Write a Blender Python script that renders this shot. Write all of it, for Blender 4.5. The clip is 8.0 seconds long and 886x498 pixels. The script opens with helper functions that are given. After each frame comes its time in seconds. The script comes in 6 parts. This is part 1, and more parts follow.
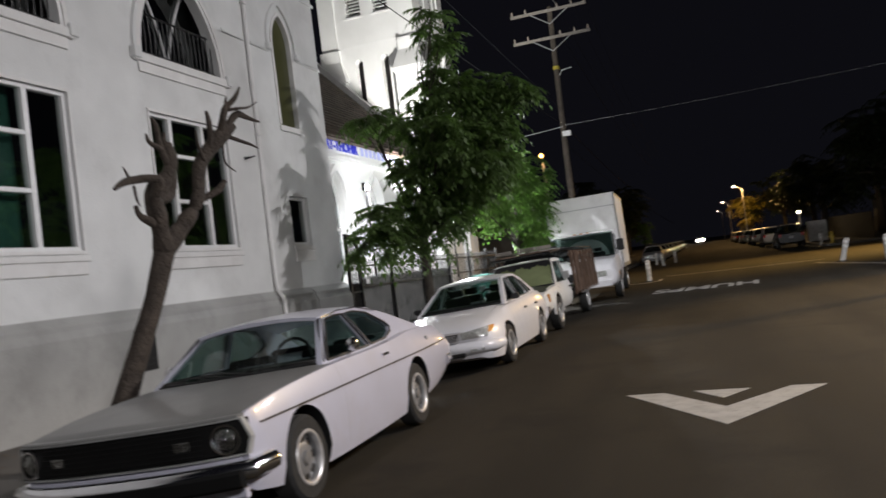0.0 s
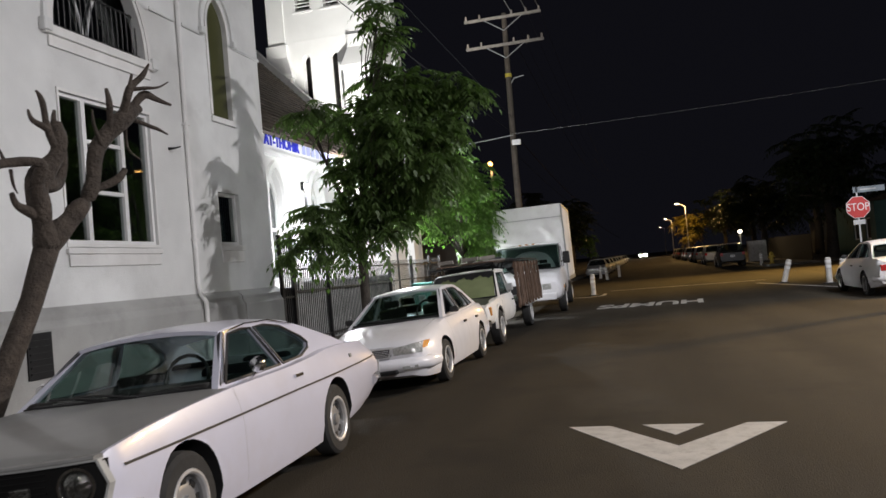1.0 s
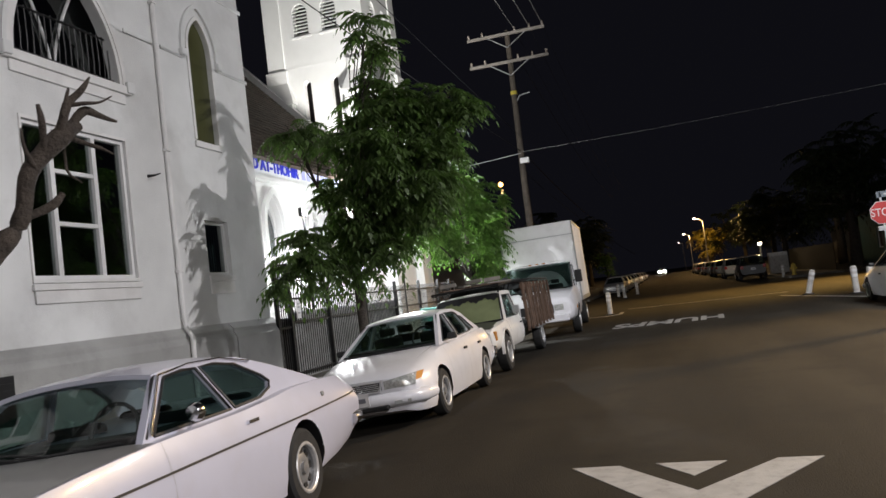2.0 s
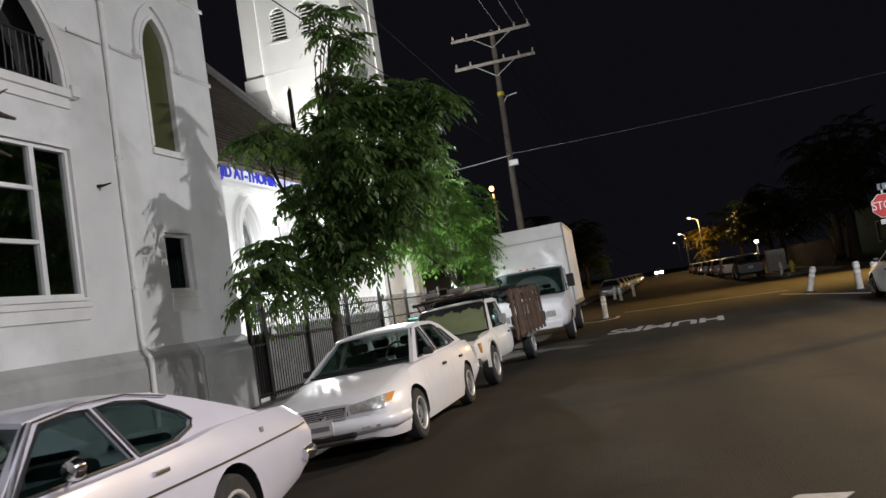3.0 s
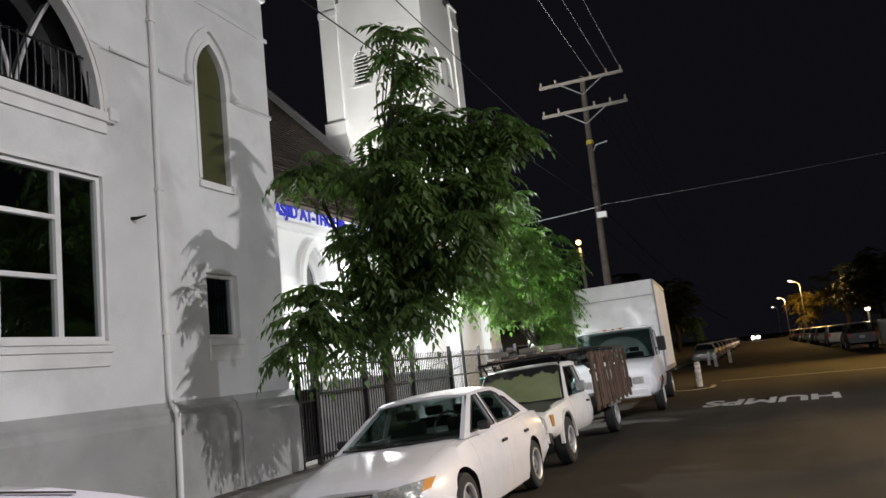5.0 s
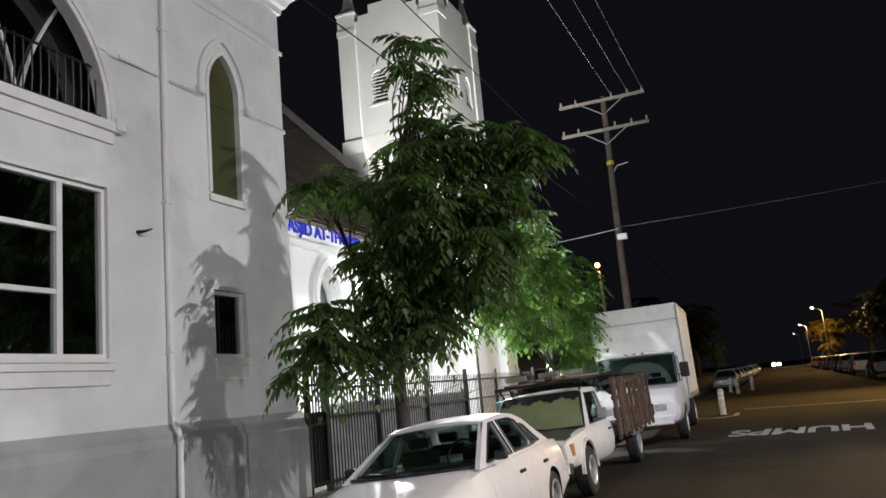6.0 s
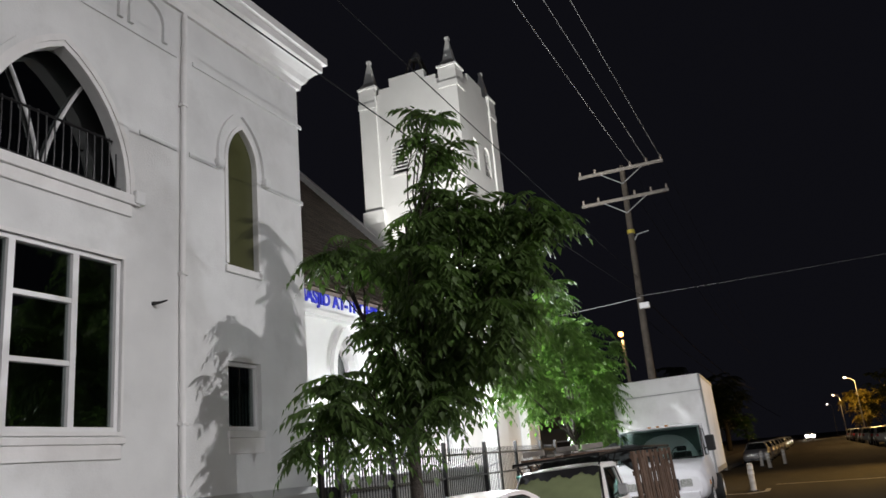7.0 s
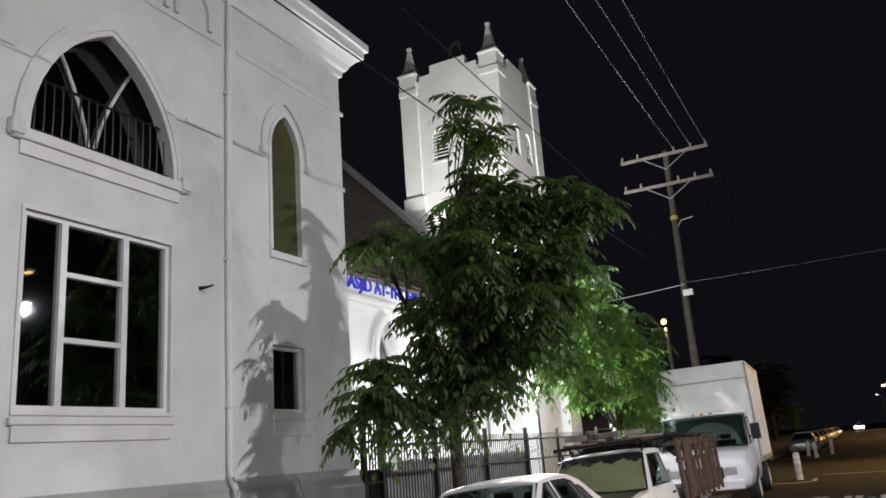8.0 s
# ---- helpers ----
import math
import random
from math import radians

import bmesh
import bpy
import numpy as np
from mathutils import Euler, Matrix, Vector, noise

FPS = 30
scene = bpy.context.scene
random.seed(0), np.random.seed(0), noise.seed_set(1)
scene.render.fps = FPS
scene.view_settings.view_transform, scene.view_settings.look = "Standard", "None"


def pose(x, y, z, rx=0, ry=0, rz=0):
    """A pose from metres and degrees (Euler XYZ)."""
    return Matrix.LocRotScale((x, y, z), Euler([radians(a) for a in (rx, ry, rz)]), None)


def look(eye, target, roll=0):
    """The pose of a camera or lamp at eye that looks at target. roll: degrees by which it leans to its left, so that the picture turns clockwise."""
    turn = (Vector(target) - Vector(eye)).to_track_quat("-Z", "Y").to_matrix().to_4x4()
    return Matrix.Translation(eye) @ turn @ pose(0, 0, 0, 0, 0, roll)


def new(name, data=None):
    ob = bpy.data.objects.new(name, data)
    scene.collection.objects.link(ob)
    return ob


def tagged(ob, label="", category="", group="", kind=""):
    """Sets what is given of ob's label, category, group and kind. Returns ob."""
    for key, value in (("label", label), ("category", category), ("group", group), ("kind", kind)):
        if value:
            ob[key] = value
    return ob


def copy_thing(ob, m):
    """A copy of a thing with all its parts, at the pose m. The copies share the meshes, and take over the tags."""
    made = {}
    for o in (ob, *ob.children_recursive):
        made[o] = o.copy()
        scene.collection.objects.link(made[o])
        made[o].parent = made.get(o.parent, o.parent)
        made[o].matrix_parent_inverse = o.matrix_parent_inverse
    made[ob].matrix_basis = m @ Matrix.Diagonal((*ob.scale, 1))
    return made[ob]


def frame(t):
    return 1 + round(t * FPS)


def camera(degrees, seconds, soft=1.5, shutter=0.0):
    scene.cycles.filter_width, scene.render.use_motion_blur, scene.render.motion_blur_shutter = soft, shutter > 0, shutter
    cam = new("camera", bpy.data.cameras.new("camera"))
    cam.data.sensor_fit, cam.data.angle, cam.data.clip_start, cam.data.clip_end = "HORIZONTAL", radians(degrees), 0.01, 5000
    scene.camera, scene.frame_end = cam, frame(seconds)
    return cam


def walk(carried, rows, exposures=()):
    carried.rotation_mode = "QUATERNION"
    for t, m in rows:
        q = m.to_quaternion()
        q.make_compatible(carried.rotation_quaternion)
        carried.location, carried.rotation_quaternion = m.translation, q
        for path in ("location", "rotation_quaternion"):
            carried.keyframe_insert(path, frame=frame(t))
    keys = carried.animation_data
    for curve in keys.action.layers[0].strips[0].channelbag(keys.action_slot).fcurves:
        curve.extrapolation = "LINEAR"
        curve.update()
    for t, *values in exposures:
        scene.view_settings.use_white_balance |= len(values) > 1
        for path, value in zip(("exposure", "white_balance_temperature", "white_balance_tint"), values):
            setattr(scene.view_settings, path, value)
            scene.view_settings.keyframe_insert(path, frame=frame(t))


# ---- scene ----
cam = camera(58.4, 8.0, shutter=0.4)
PATH = [
    (0, (0.913, 1.363, 1.468), (0.295, 3.264, 1.521), -7.2),
    (0.5, (0.907, 1.779, 1.482), (0.403, 3.714, 1.512), -3.0),
    (1, (0.802, 2.207, 1.509), (0.314, 4.146, 1.562), -5.0),
    (1.5, (0.824, 2.666, 1.494), (0.335, 4.603, 1.582), -5.5),
    (1.7, (0.867, 2.827, 1.466), (0.36, 4.758, 1.569), -6.1),
    (3, (0.939, 4.081, 1.483), (0.426, 6.01, 1.617), -8.7),
    (3.5, (0.95, 4.535, 1.467), (0.439, 6.463, 1.613), -7.9),
    (4, (0.92, 4.945, 1.518), (0.33, 6.847, 1.707), -7.2),
    (4.5, (0.818, 5.307, 1.555), (0.201, 7.195, 1.791), -7.2),
    (4.7, (0.8, 5.475, 1.547), (0.141, 7.345, 1.813), -6.9),
    (6, (0.593, 6.13, 1.573), (-0.137, 7.958, 1.925), -5.2),
    (6.5, (0.679, 6.214, 1.591), (-0.058, 8.021, 2.026), -5.3),
    (7, (0.692, 6.215, 1.598), (-0.063, 7.991, 2.123), -5.1),
    (7.5, (0.706, 6.195, 1.593), (-0.091, 7.947, 2.136), -4.9),
    (8, (0.686, 6.188, 1.56), (-0.166, 7.926, 2.063), -4.4),
]
walk(cam, [(t, look(e, g, r)) for t, e, g, r in PATH], [(0, -0.16), (0.5, 0.06), (1.5, 0.02), (3, 0.0), (5, 0.05), (8, 0.05)])

# ---- world and light: night, lit by lamps ----
world = bpy.data.worlds.new("night")
scene.world = world
world.use_nodes = True
world.node_tree.nodes["Background"].inputs[0].default_value = (0.55, 0.55, 0.8, 1)
world.node_tree.nodes["Background"].inputs[1].default_value = 0.0075


def lamp(name, loc, watts, colour, size=0.15, kind="POINT", target=None, angle=120, blend=0.6):
    data = bpy.data.lights.new(name, kind)
    data.energy, data.color, data.shadow_soft_size = watts, colour, size
    ob = new(name, data)
    if kind == "SPOT":
        data.spot_size, data.spot_blend = radians(angle), blend
        ob.matrix_world = look(loc, target)
    else:
        ob.location = loc
    return ob


LED = (8.9, 22.5, 7.05)
SODIUM = (13.3, 25.7, 9.4)
CORNER_SODIUM = (16.0, 46.0, 9.2)
BACK_LED = (9.3, -4.5, 7.4)
MIDDLE_LED = (12.5, 11.6, 10.2)
lamp("street_led_light", LED, 1500, (0.93, 0.95, 1.0), 0.1)
lamp("street_led_light", MIDDLE_LED, 7400, (1.0, 0.965, 0.98), 0.1, "SPOT", (4.0, 14.0, -8), 150, 0.8)
lamp("street_led_light", BACK_LED, 4200, (1.0, 0.965, 0.98), 0.7, "SPOT", (3.5, 3.0, -5), 150, 0.8)
lamp("sodium_light", SODIUM, 9800, (1.0, 0.6, 0.17), 0.2, "SPOT", (7.9, 18.0, 0), 63)
lamp("sodium_light", CORNER_SODIUM, 30000, (1.0, 0.6, 0.17), 0.2, "SPOT", (7.0, 42.0, 0), 70, 1.0)
lamp("lamp_post_light", (-8.1, 51.4, 7.75), 150, (1.0, 0.6, 0.25), 0.2)
lamp("flood_light", (-7.45, 21.2, 3.95), 2200, (0.96, 0.98, 1.0), 0.1)
lamp("flood_light", (-6.75, 26.5, 3.1), 2500, (0.96, 0.98, 1.0), 0.1)
lamp("tower_flood_light", (-6.7, 26.45, 3.25), 7600, (1.0, 0.97, 0.91), 0.15, "SPOT", (-10.3, 32.6, 13.6), 84)
lamp("far_street_light", (8.5, 70.3, 2.8), 130, (1.0, 0.7, 0.36), 0.2)
# the light at 112 is added: no lamp post stands there
for fy in (112, 152, 226):
    lamp("far_street_light", (7.4, fy, 9.0), 4200, (1.0, 0.6, 0.22), 0.3)


# ---- materials ----
def mat(name, colour, rough=0.6, metal=0.0, scale=4.0, vary=0.12, fine=60.0, bump=0.15, stain=None, stain_scale=1.2, stain_amount=0.4, coat=0.0, island=0.0, distance=0.01, stretch=None, specular=0.5):
    m = bpy.data.materials.new(name)
    m.use_nodes = True
    nt = m.node_tree
    b = nt.nodes["Principled BSDF"]
    b.inputs["Roughness"].default_value, b.inputs["Metallic"].default_value = rough, metal
    b.inputs["Coat Weight"].default_value = coat
    b.inputs["Coat Roughness"].default_value = 0.06
    co = nt.nodes.new("ShaderNodeTexCoord")
    geo = nt.nodes.new("ShaderNodeNewGeometry")
    n1 = nt.nodes.new("ShaderNodeTexNoise")
    n1.inputs["Scale"].default_value, n1.inputs["Detail"].default_value = scale, 6
    b.inputs["Specular IOR Level"].default_value = specular
    if stretch:
        vm = nt.nodes.new("ShaderNodeVectorMath")
        vm.operation = "MULTIPLY"
        vm.inputs[1].default_value = stretch
        nt.links.new(geo.outputs["Position"], vm.inputs[0])
        nt.links.new(vm.outputs[0], n1.inputs["Vector"])
    else:
        nt.links.new(geo.outputs["Position"], n1.inputs["Vector"])
    ramp = nt.nodes.new("ShaderNodeMapRange")
    ramp.inputs[1].default_value, ramp.inputs[2].default_value = 0.3, 0.7
    ramp.inputs[3].default_value, ramp.inputs[4].default_value = 1 - vary, 1 + vary
    nt.links.new(n1.outputs["Fac"], ramp.inputs[0])
    mul = nt.nodes.new("ShaderNodeMix")
    mul.data_type, mul.blend_type = "RGBA", "MULTIPLY"
    mul.inputs[0].default_value = 1
    mul.inputs[6].default_value = (*colour, 1)
    nt.links.new(ramp.outputs[0], mul.inputs[7])
    last = mul.outputs[2]
    if island:
        mi = nt.nodes.new("ShaderNodeMapRange")
        mi.inputs[3].default_value, mi.inputs[4].default_value = 1 - island, 1 + island
        nt.links.new(geo.outputs["Random Per Island"], mi.inputs[0])
        m3 = nt.nodes.new("ShaderNodeMix")
        m3.data_type, m3.blend_type = "RGBA", "MULTIPLY"
        m3.inputs[0].default_value = 1
        nt.links.new(last, m3.inputs[6])
        nt.links.new(mi.outputs[0], m3.inputs[7])
        last = m3.outputs[2]
    if stain:
        n2 = nt.nodes.new("ShaderNodeTexNoise")
        n2.inputs["Scale"].default_value, n2.inputs["Detail"].default_value = stain_scale, 8
        n2.inputs["Roughness"].default_value = 0.65
        nt.links.new(geo.outputs["Position"], n2.inputs["Vector"])
        r2 = nt.nodes.new("ShaderNodeMapRange")
        r2.inputs[1].default_value, r2.inputs[2].default_value = 0.5, 0.68
        r2.inputs[4].default_value = stain_amount
        nt.links.new(n2.outputs["Fac"], r2.inputs[0])
        m2 = nt.nodes.new("ShaderNodeMix")
        m2.data_type = "RGBA"
        nt.links.new(r2.outputs[0], m2.inputs[0])
        nt.links.new(last, m2.inputs[6])
        m2.inputs[7].default_value = (*stain, 1)
        last = m2.outputs[2]
    nt.links.new(last, b.inputs["Base Color"])
    if bump:
        n3 = nt.nodes.new("ShaderNodeTexNoise")
        n3.inputs["Scale"].default_value, n3.inputs["Detail"].default_value = fine, 4
        nt.links.new(geo.outputs["Position"], n3.inputs["Vector"])
        bp = nt.nodes.new("ShaderNodeBump")
        bp.inputs["Strength"].default_value, bp.inputs["Distance"].default_value = bump, distance
        nt.links.new(n3.outputs["Fac"], bp.inputs["Height"])
        nt.links.new(bp.outputs[0], b.inputs["Normal"])
    return m


def glass(name, tint, see, rough=0.02, gloss=0.055):
    """Thin pane: lets part of the light through, mirrors by Fresnel."""
    m = bpy.data.materials.new(name)
    m.use_nodes = True
    nt = m.node_tree
    nt.nodes.remove(nt.nodes["Principled BSDF"])
    out = nt.nodes["Material Output"]
    tr = nt.nodes.new("ShaderNodeBsdfTransparent")
    tr.inputs[0].default_value = (*[see * c for c in tint], 1)
    gl = nt.nodes.new("ShaderNodeBsdfGlossy")
    gl.inputs["Roughness"].default_value = rough
    lw = nt.nodes.new("ShaderNodeLayerWeight")
    lw.inputs[0].default_value = 0.5
    pw = nt.nodes.new("ShaderNodeMath")
    pw.operation = "POWER"
    pw.inputs[1].default_value = 4.5
    nt.links.new(lw.outputs["Facing"], pw.inputs[0])
    fr = nt.nodes.new("ShaderNodeMath")
    fr.operation = "MULTIPLY_ADD"
    fr.inputs[1].default_value, fr.inputs[2].default_value = 0.85, gloss
    nt.links.new(pw.outputs[0], fr.inputs[0])
    mix = nt.nodes.new("ShaderNodeMixShader")
    nt.links.new(fr.outputs[0], mix.inputs[0])
    nt.links.new(tr.outputs[0], mix.inputs[1])
    nt.links.new(gl.outputs[0], mix.inputs[2])
    nt.links.new(mix.outputs[0], out.inputs[0])
    return m


def glow(name, colour, strength):
    m = bpy.data.materials.new(name)
    m.use_nodes = True
    b = m.node_tree.nodes["Principled BSDF"]
    b.inputs["Base Color"].default_value = (*colour, 1)
    b.inputs["Emission Color"].default_value = (*colour, 1)
    b.inputs["Emission Strength"].default_value = strength
    return m


STUCCO = mat("white_stucco", (0.73, 0.735, 0.73), 0.85, scale=1.3, vary=0.07, fine=38, bump=0.4, stain=(0.56, 0.56, 0.55), stain_scale=0.9, stain_amount=0.5)
PLINTH = mat("grey_stucco", (0.37, 0.37, 0.36), 0.85, scale=1.5, vary=0.1, fine=45, bump=0.35, stain=(0.24, 0.24, 0.23), stain_scale=0.9, stain_amount=0.6)
TRIM = mat("white_trim_paint", (0.78, 0.77, 0.76), 0.6, scale=2, vary=0.05, fine=30, bump=0.12, stain=(0.55, 0.54, 0.52), stain_scale=2.2, stain_amount=0.3)
HALL = mat("hall_white_paint", (0.78, 0.78, 0.77), 0.75, scale=1.2, vary=0.04, bump=0.15)
ROOFING = mat("brown_shingle", (0.075, 0.055, 0.042), 0.9, scale=6, vary=0.3, fine=40, bump=0.5, island=0.3)
VINYL = mat("white_vinyl", (0.8, 0.8, 0.8), 0.35, vary=0.03, bump=0.0)
ASPHALT = mat("asphalt", (0.0225, 0.0184, 0.0122), 0.9, scale=0.9, vary=0.5, fine=70, bump=0.9, stain=(0.012, 0.01, 0.007), stain_scale=0.8, stain_amount=0.9, distance=0.008, stretch=(1.0, 0.12, 1.0), specular=0.25)
CONCRETE = mat("pavement_concrete", (0.11, 0.1, 0.088), 0.9, scale=1.2, vary=0.18, fine=50, bump=0.3, stain=(0.08, 0.075, 0.07), stain_scale=1.6, stain_amount=0.7)
KERB = mat("kerb_concrete", (0.24, 0.23, 0.21), 0.9, scale=2, vary=0.2, bump=0.3, stain=(0.1, 0.1, 0.09), stain_scale=3, stain_amount=0.6)
SOIL = mat("soil", (0.06, 0.05, 0.04), 1.0, scale=6, vary=0.4, fine=50, bump=0.8, distance=0.03)
MARKING = mat("road_paint", (0.4, 0.39, 0.375), 0.75, scale=5, vary=0.12, fine=90, bump=0.3, stain=(0.2, 0.19, 0.18), stain_scale=9, stain_amount=0.5)
WORN_MARKING = mat("worn_road_paint", (0.36, 0.35, 0.33), 0.8, scale=5, vary=0.2, fine=90, bump=0.3, stain=(0.1, 0.1, 0.09), stain_scale=5, stain_amount=0.8)
IRON = mat("black_iron", (0.01, 0.01, 0.011), 0.45, metal=0.2, scale=20, vary=0.2, bump=0.1)
SHEET = mat("grey_metal_sheet", (0.35, 0.355, 0.35), 0.7, metal=0.2, scale=3, vary=0.2, bump=0.1, stain=(0.14, 0.14, 0.13), stain_scale=2, stain_amount=0.5)
STEEL = mat("galvanised_steel", (0.42, 0.43, 0.44), 0.45, metal=0.7, scale=8, vary=0.1, bump=0.05)
OLIVE = mat("olive_obscured_glass", (0.066, 0.068, 0.024), 0.35, scale=2, vary=0.15, bump=0.05)
# shade of unlit rooms, put into a dark colour
DARK = mat("unlit_room_shade", (0.04, 0.037, 0.034), 0.9, vary=0.1, bump=0)
GREEN_BLIND = mat("green_blind", (0.2, 0.43, 0.33), 0.8, scale=3, vary=0.15, bump=0.05)
BLIND = mat("navy_vertical_blind", (0.03, 0.035, 0.05), 0.7, scale=4, vary=0.15, bump=0)
PANE = glass("window_glass", (0.8, 0.9, 0.88), 0.75, gloss=0.18)
BARK = mat("bark", (0.055, 0.046, 0.038), 0.95, scale=9, vary=0.35, fine=35, bump=0.9, distance=0.03)
BARE_BARK = mat("bare_bark", (0.055, 0.043, 0.034), 0.95, scale=8, vary=0.35, fine=30, bump=0.9, distance=0.03)
POLE_WOOD = mat("creosoted_pole", (0.075, 0.062, 0.05), 0.9, scale=5, vary=0.25, fine=40, bump=0.5)
ARM_WOOD = mat("weathered_arm_wood", (0.22, 0.2, 0.18), 0.85, scale=6, vary=0.2, bump=0.3)
BLUE = mat("blue_letter_paint", (0.02, 0.03, 0.5), 0.5, vary=0.05, bump=0)
PALE_BLUE = mat("pale_blue_paint", (0.45, 0.48, 0.8), 0.5, vary=0.05, bump=0)


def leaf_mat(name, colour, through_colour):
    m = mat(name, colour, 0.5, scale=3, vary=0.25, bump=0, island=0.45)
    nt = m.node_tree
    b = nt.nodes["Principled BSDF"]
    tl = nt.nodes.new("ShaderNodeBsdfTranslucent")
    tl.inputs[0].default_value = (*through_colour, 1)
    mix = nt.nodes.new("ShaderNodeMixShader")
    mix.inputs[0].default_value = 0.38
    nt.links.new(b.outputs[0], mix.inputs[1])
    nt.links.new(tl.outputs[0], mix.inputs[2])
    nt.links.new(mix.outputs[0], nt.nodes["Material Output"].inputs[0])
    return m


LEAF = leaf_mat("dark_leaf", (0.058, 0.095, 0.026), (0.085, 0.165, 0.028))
# brighter copy of LEAF, with lamp light put into the leaf colour
LEAF_LIT = leaf_mat("lamplit_leaf", (0.078, 0.135, 0.03), (0.125, 0.28, 0.042))
# near-black copy: the night's darkness is put into the leaf colour
LEAF_NIGHT = leaf_mat("night_dark_leaf", (0.02, 0.03, 0.012), (0.02, 0.03, 0.01))


# ---- mesh helpers ----
def part(name, bm, material, parent=None, label="", smooth=None):
    me = bpy.data.meshes.new(name)
    bmesh.ops.recalc_face_normals(bm, faces=bm.faces)
    bm.to_mesh(me)
    bm.free()
    for m in material if isinstance(material, (list, tuple)) else (material,):
        me.materials.append(m)
    if smooth is not None:
        me.polygons.foreach_set("use_smooth", [True] * len(me.polygons))
        me.set_sharp_from_angle(angle=radians(smooth))
    ob = new(name, me)
    ob.parent = parent
    if label:
        ob["label"] = label
    return ob


def thing(name, loc, label, category, group="", kind="", turn=0.0, lean=0.0):
    ob = new(name)
    ob.matrix_world = pose(*loc, 0, lean, turn)
    return tagged(ob, label, category, group, kind)


def box(bm, x0, x1, y0, y1, z0, z1, bevel=0.0, m=None):
    vs = [bm.verts.new((x, y, z)) for x in (x0, x1) for y in (y0, y1) for z in (z0, z1)]
    fs = [bm.faces.new([vs[i] for i in f]) for f in ((0, 1, 3, 2), (4, 6, 7, 5), (0, 4, 5, 1), (2, 3, 7, 6), (0, 2, 6, 4), (1, 5, 7, 3))]
    if m:
        bmesh.ops.transform(bm, matrix=m, verts=vs)
    if bevel:
        es = list({e for f in fs for e in f.edges})
        bmesh.ops.bevel(bm, geom=es, offset=bevel, segments=2, affect="EDGES", profile=0.5)
    return bm


def boxes(*rows, bevel=0.0):
    bm = bmesh.new()
    for r in rows:
        box(bm, *r, bevel=bevel)
    return bm


def tube(bm, points, radii, seg=8, cap=True):
    pts = [Vector(p) for p in points]
    if not isinstance(radii, (list, tuple)):
        radii = [radii] * len(pts)
    rings = []
    up = Vector((0.13, 0.31, 0.94))
    for i, p in enumerate(pts):
        d = (pts[min(i + 1, len(pts) - 1)] - pts[max(i - 1, 0)]).normalized()
        if abs(d.dot(up)) > 0.95:
            up = Vector((0.9, 0.3, 0.1))
        a = d.cross(up).normalized()
        b = d.cross(a)
        rings.append([bm.verts.new(p + radii[i] * (math.cos(2 * math.pi * k / seg) * a + math.sin(2 * math.pi * k / seg) * b)) for k in range(seg)])
    for r0, r1 in zip(rings, rings[1:]):
        for k in range(seg):
            bm.faces.new((r0[k], r0[(k + 1) % seg], r1[(k + 1) % seg], r1[k]))
    if cap:
        bm.faces.new(rings[0])
        bm.faces.new(rings[-1])
    return bm


def slab(outer, holes, depth, place, bm=None):
    """A flat plate with an outline and holes in (u, v), as thick as depth; place(u, v, w) puts it into space."""
    bm = bm or bmesh.new()
    loops = []
    for w in (0.0, depth):
        edges, made = [], []
        for loop in (outer, *holes):
            vs = [bm.verts.new(place(u, v, w)) for u, v in loop]
            edges += [bm.edges.new((vs[i], vs[(i + 1) % len(vs)])) for i in range(len(vs))]
            made.append(vs)
        bmesh.ops.triangle_fill(bm, use_beauty=True, use_dissolve=False, edges=edges)
        loops.append(made)
    for l0, l1 in zip(*loops):
        for i in range(len(l0)):
            j = (i + 1) % len(l0)
            bm.faces.new((l0[i], l0[j], l1[j], l1[i]))
    return bm


def rect(u0, u1, v0, v1):
    return [(u0, v0), (u1, v0), (u1, v1), (u0, v1)]


def pointed(u0, u1, v0, spring, apex, n=9):
    """Outline of a pointed arch: foot v0, spring line and apex."""
    a, h, mid = (u1 - u0) / 2, apex - spring, (u0 + u1) / 2
    d = (h * h - a * a) / (2 * a)
    r = a + d
    top = math.asin(min(1, h / r))
    right = [(mid - d + r * math.cos(top * i / n), spring + r * math.sin(top * i / n)) for i in range(n + 1)]
    left = [(2 * mid - u, v) for u, v in reversed(right[:-1])]
    foot = [(u0, v0), (u1, v0)] if spring - v0 > 1e-4 else []
    pts = foot + right + left
    return pts


def band(inner, outer, depth, place):
    """A raised band between two open outlines of as many points."""
    bm = bmesh.new()
    rows = [[bm.verts.new(place(u, v, w)) for u, v in line] for line, w in ((inner, 0), (inner, depth), (outer, depth), (outer, 0))]
    for a in range(4):
        r0, r1 = rows[a], rows[(a + 1) % 4]
        for i in range(len(r0) - 1):
            bm.faces.new((r0[i], r0[i + 1], r1[i + 1], r1[i]))
    for e in (0, -1):
        bm.faces.new([r[e] for r in rows])
    return bm


def lathe(bm, profile, seg=24, centre=(0, 0, 0)):
    """Spins (radius, x) round the x axis."""
    c = Vector(centre)
    rings = [[bm.verts.new(c + Vector((x, r * math.cos(2 * math.pi * k / seg), r * math.sin(2 * math.pi * k / seg)))) for k in range(seg)] for r, x in profile]
    for r0, r1 in zip(rings, rings[1:]):
        for k in range(seg):
            bm.faces.new((r0[k], r0[(k + 1) % seg], r1[(k + 1) % seg], r1[k]))
    return bm


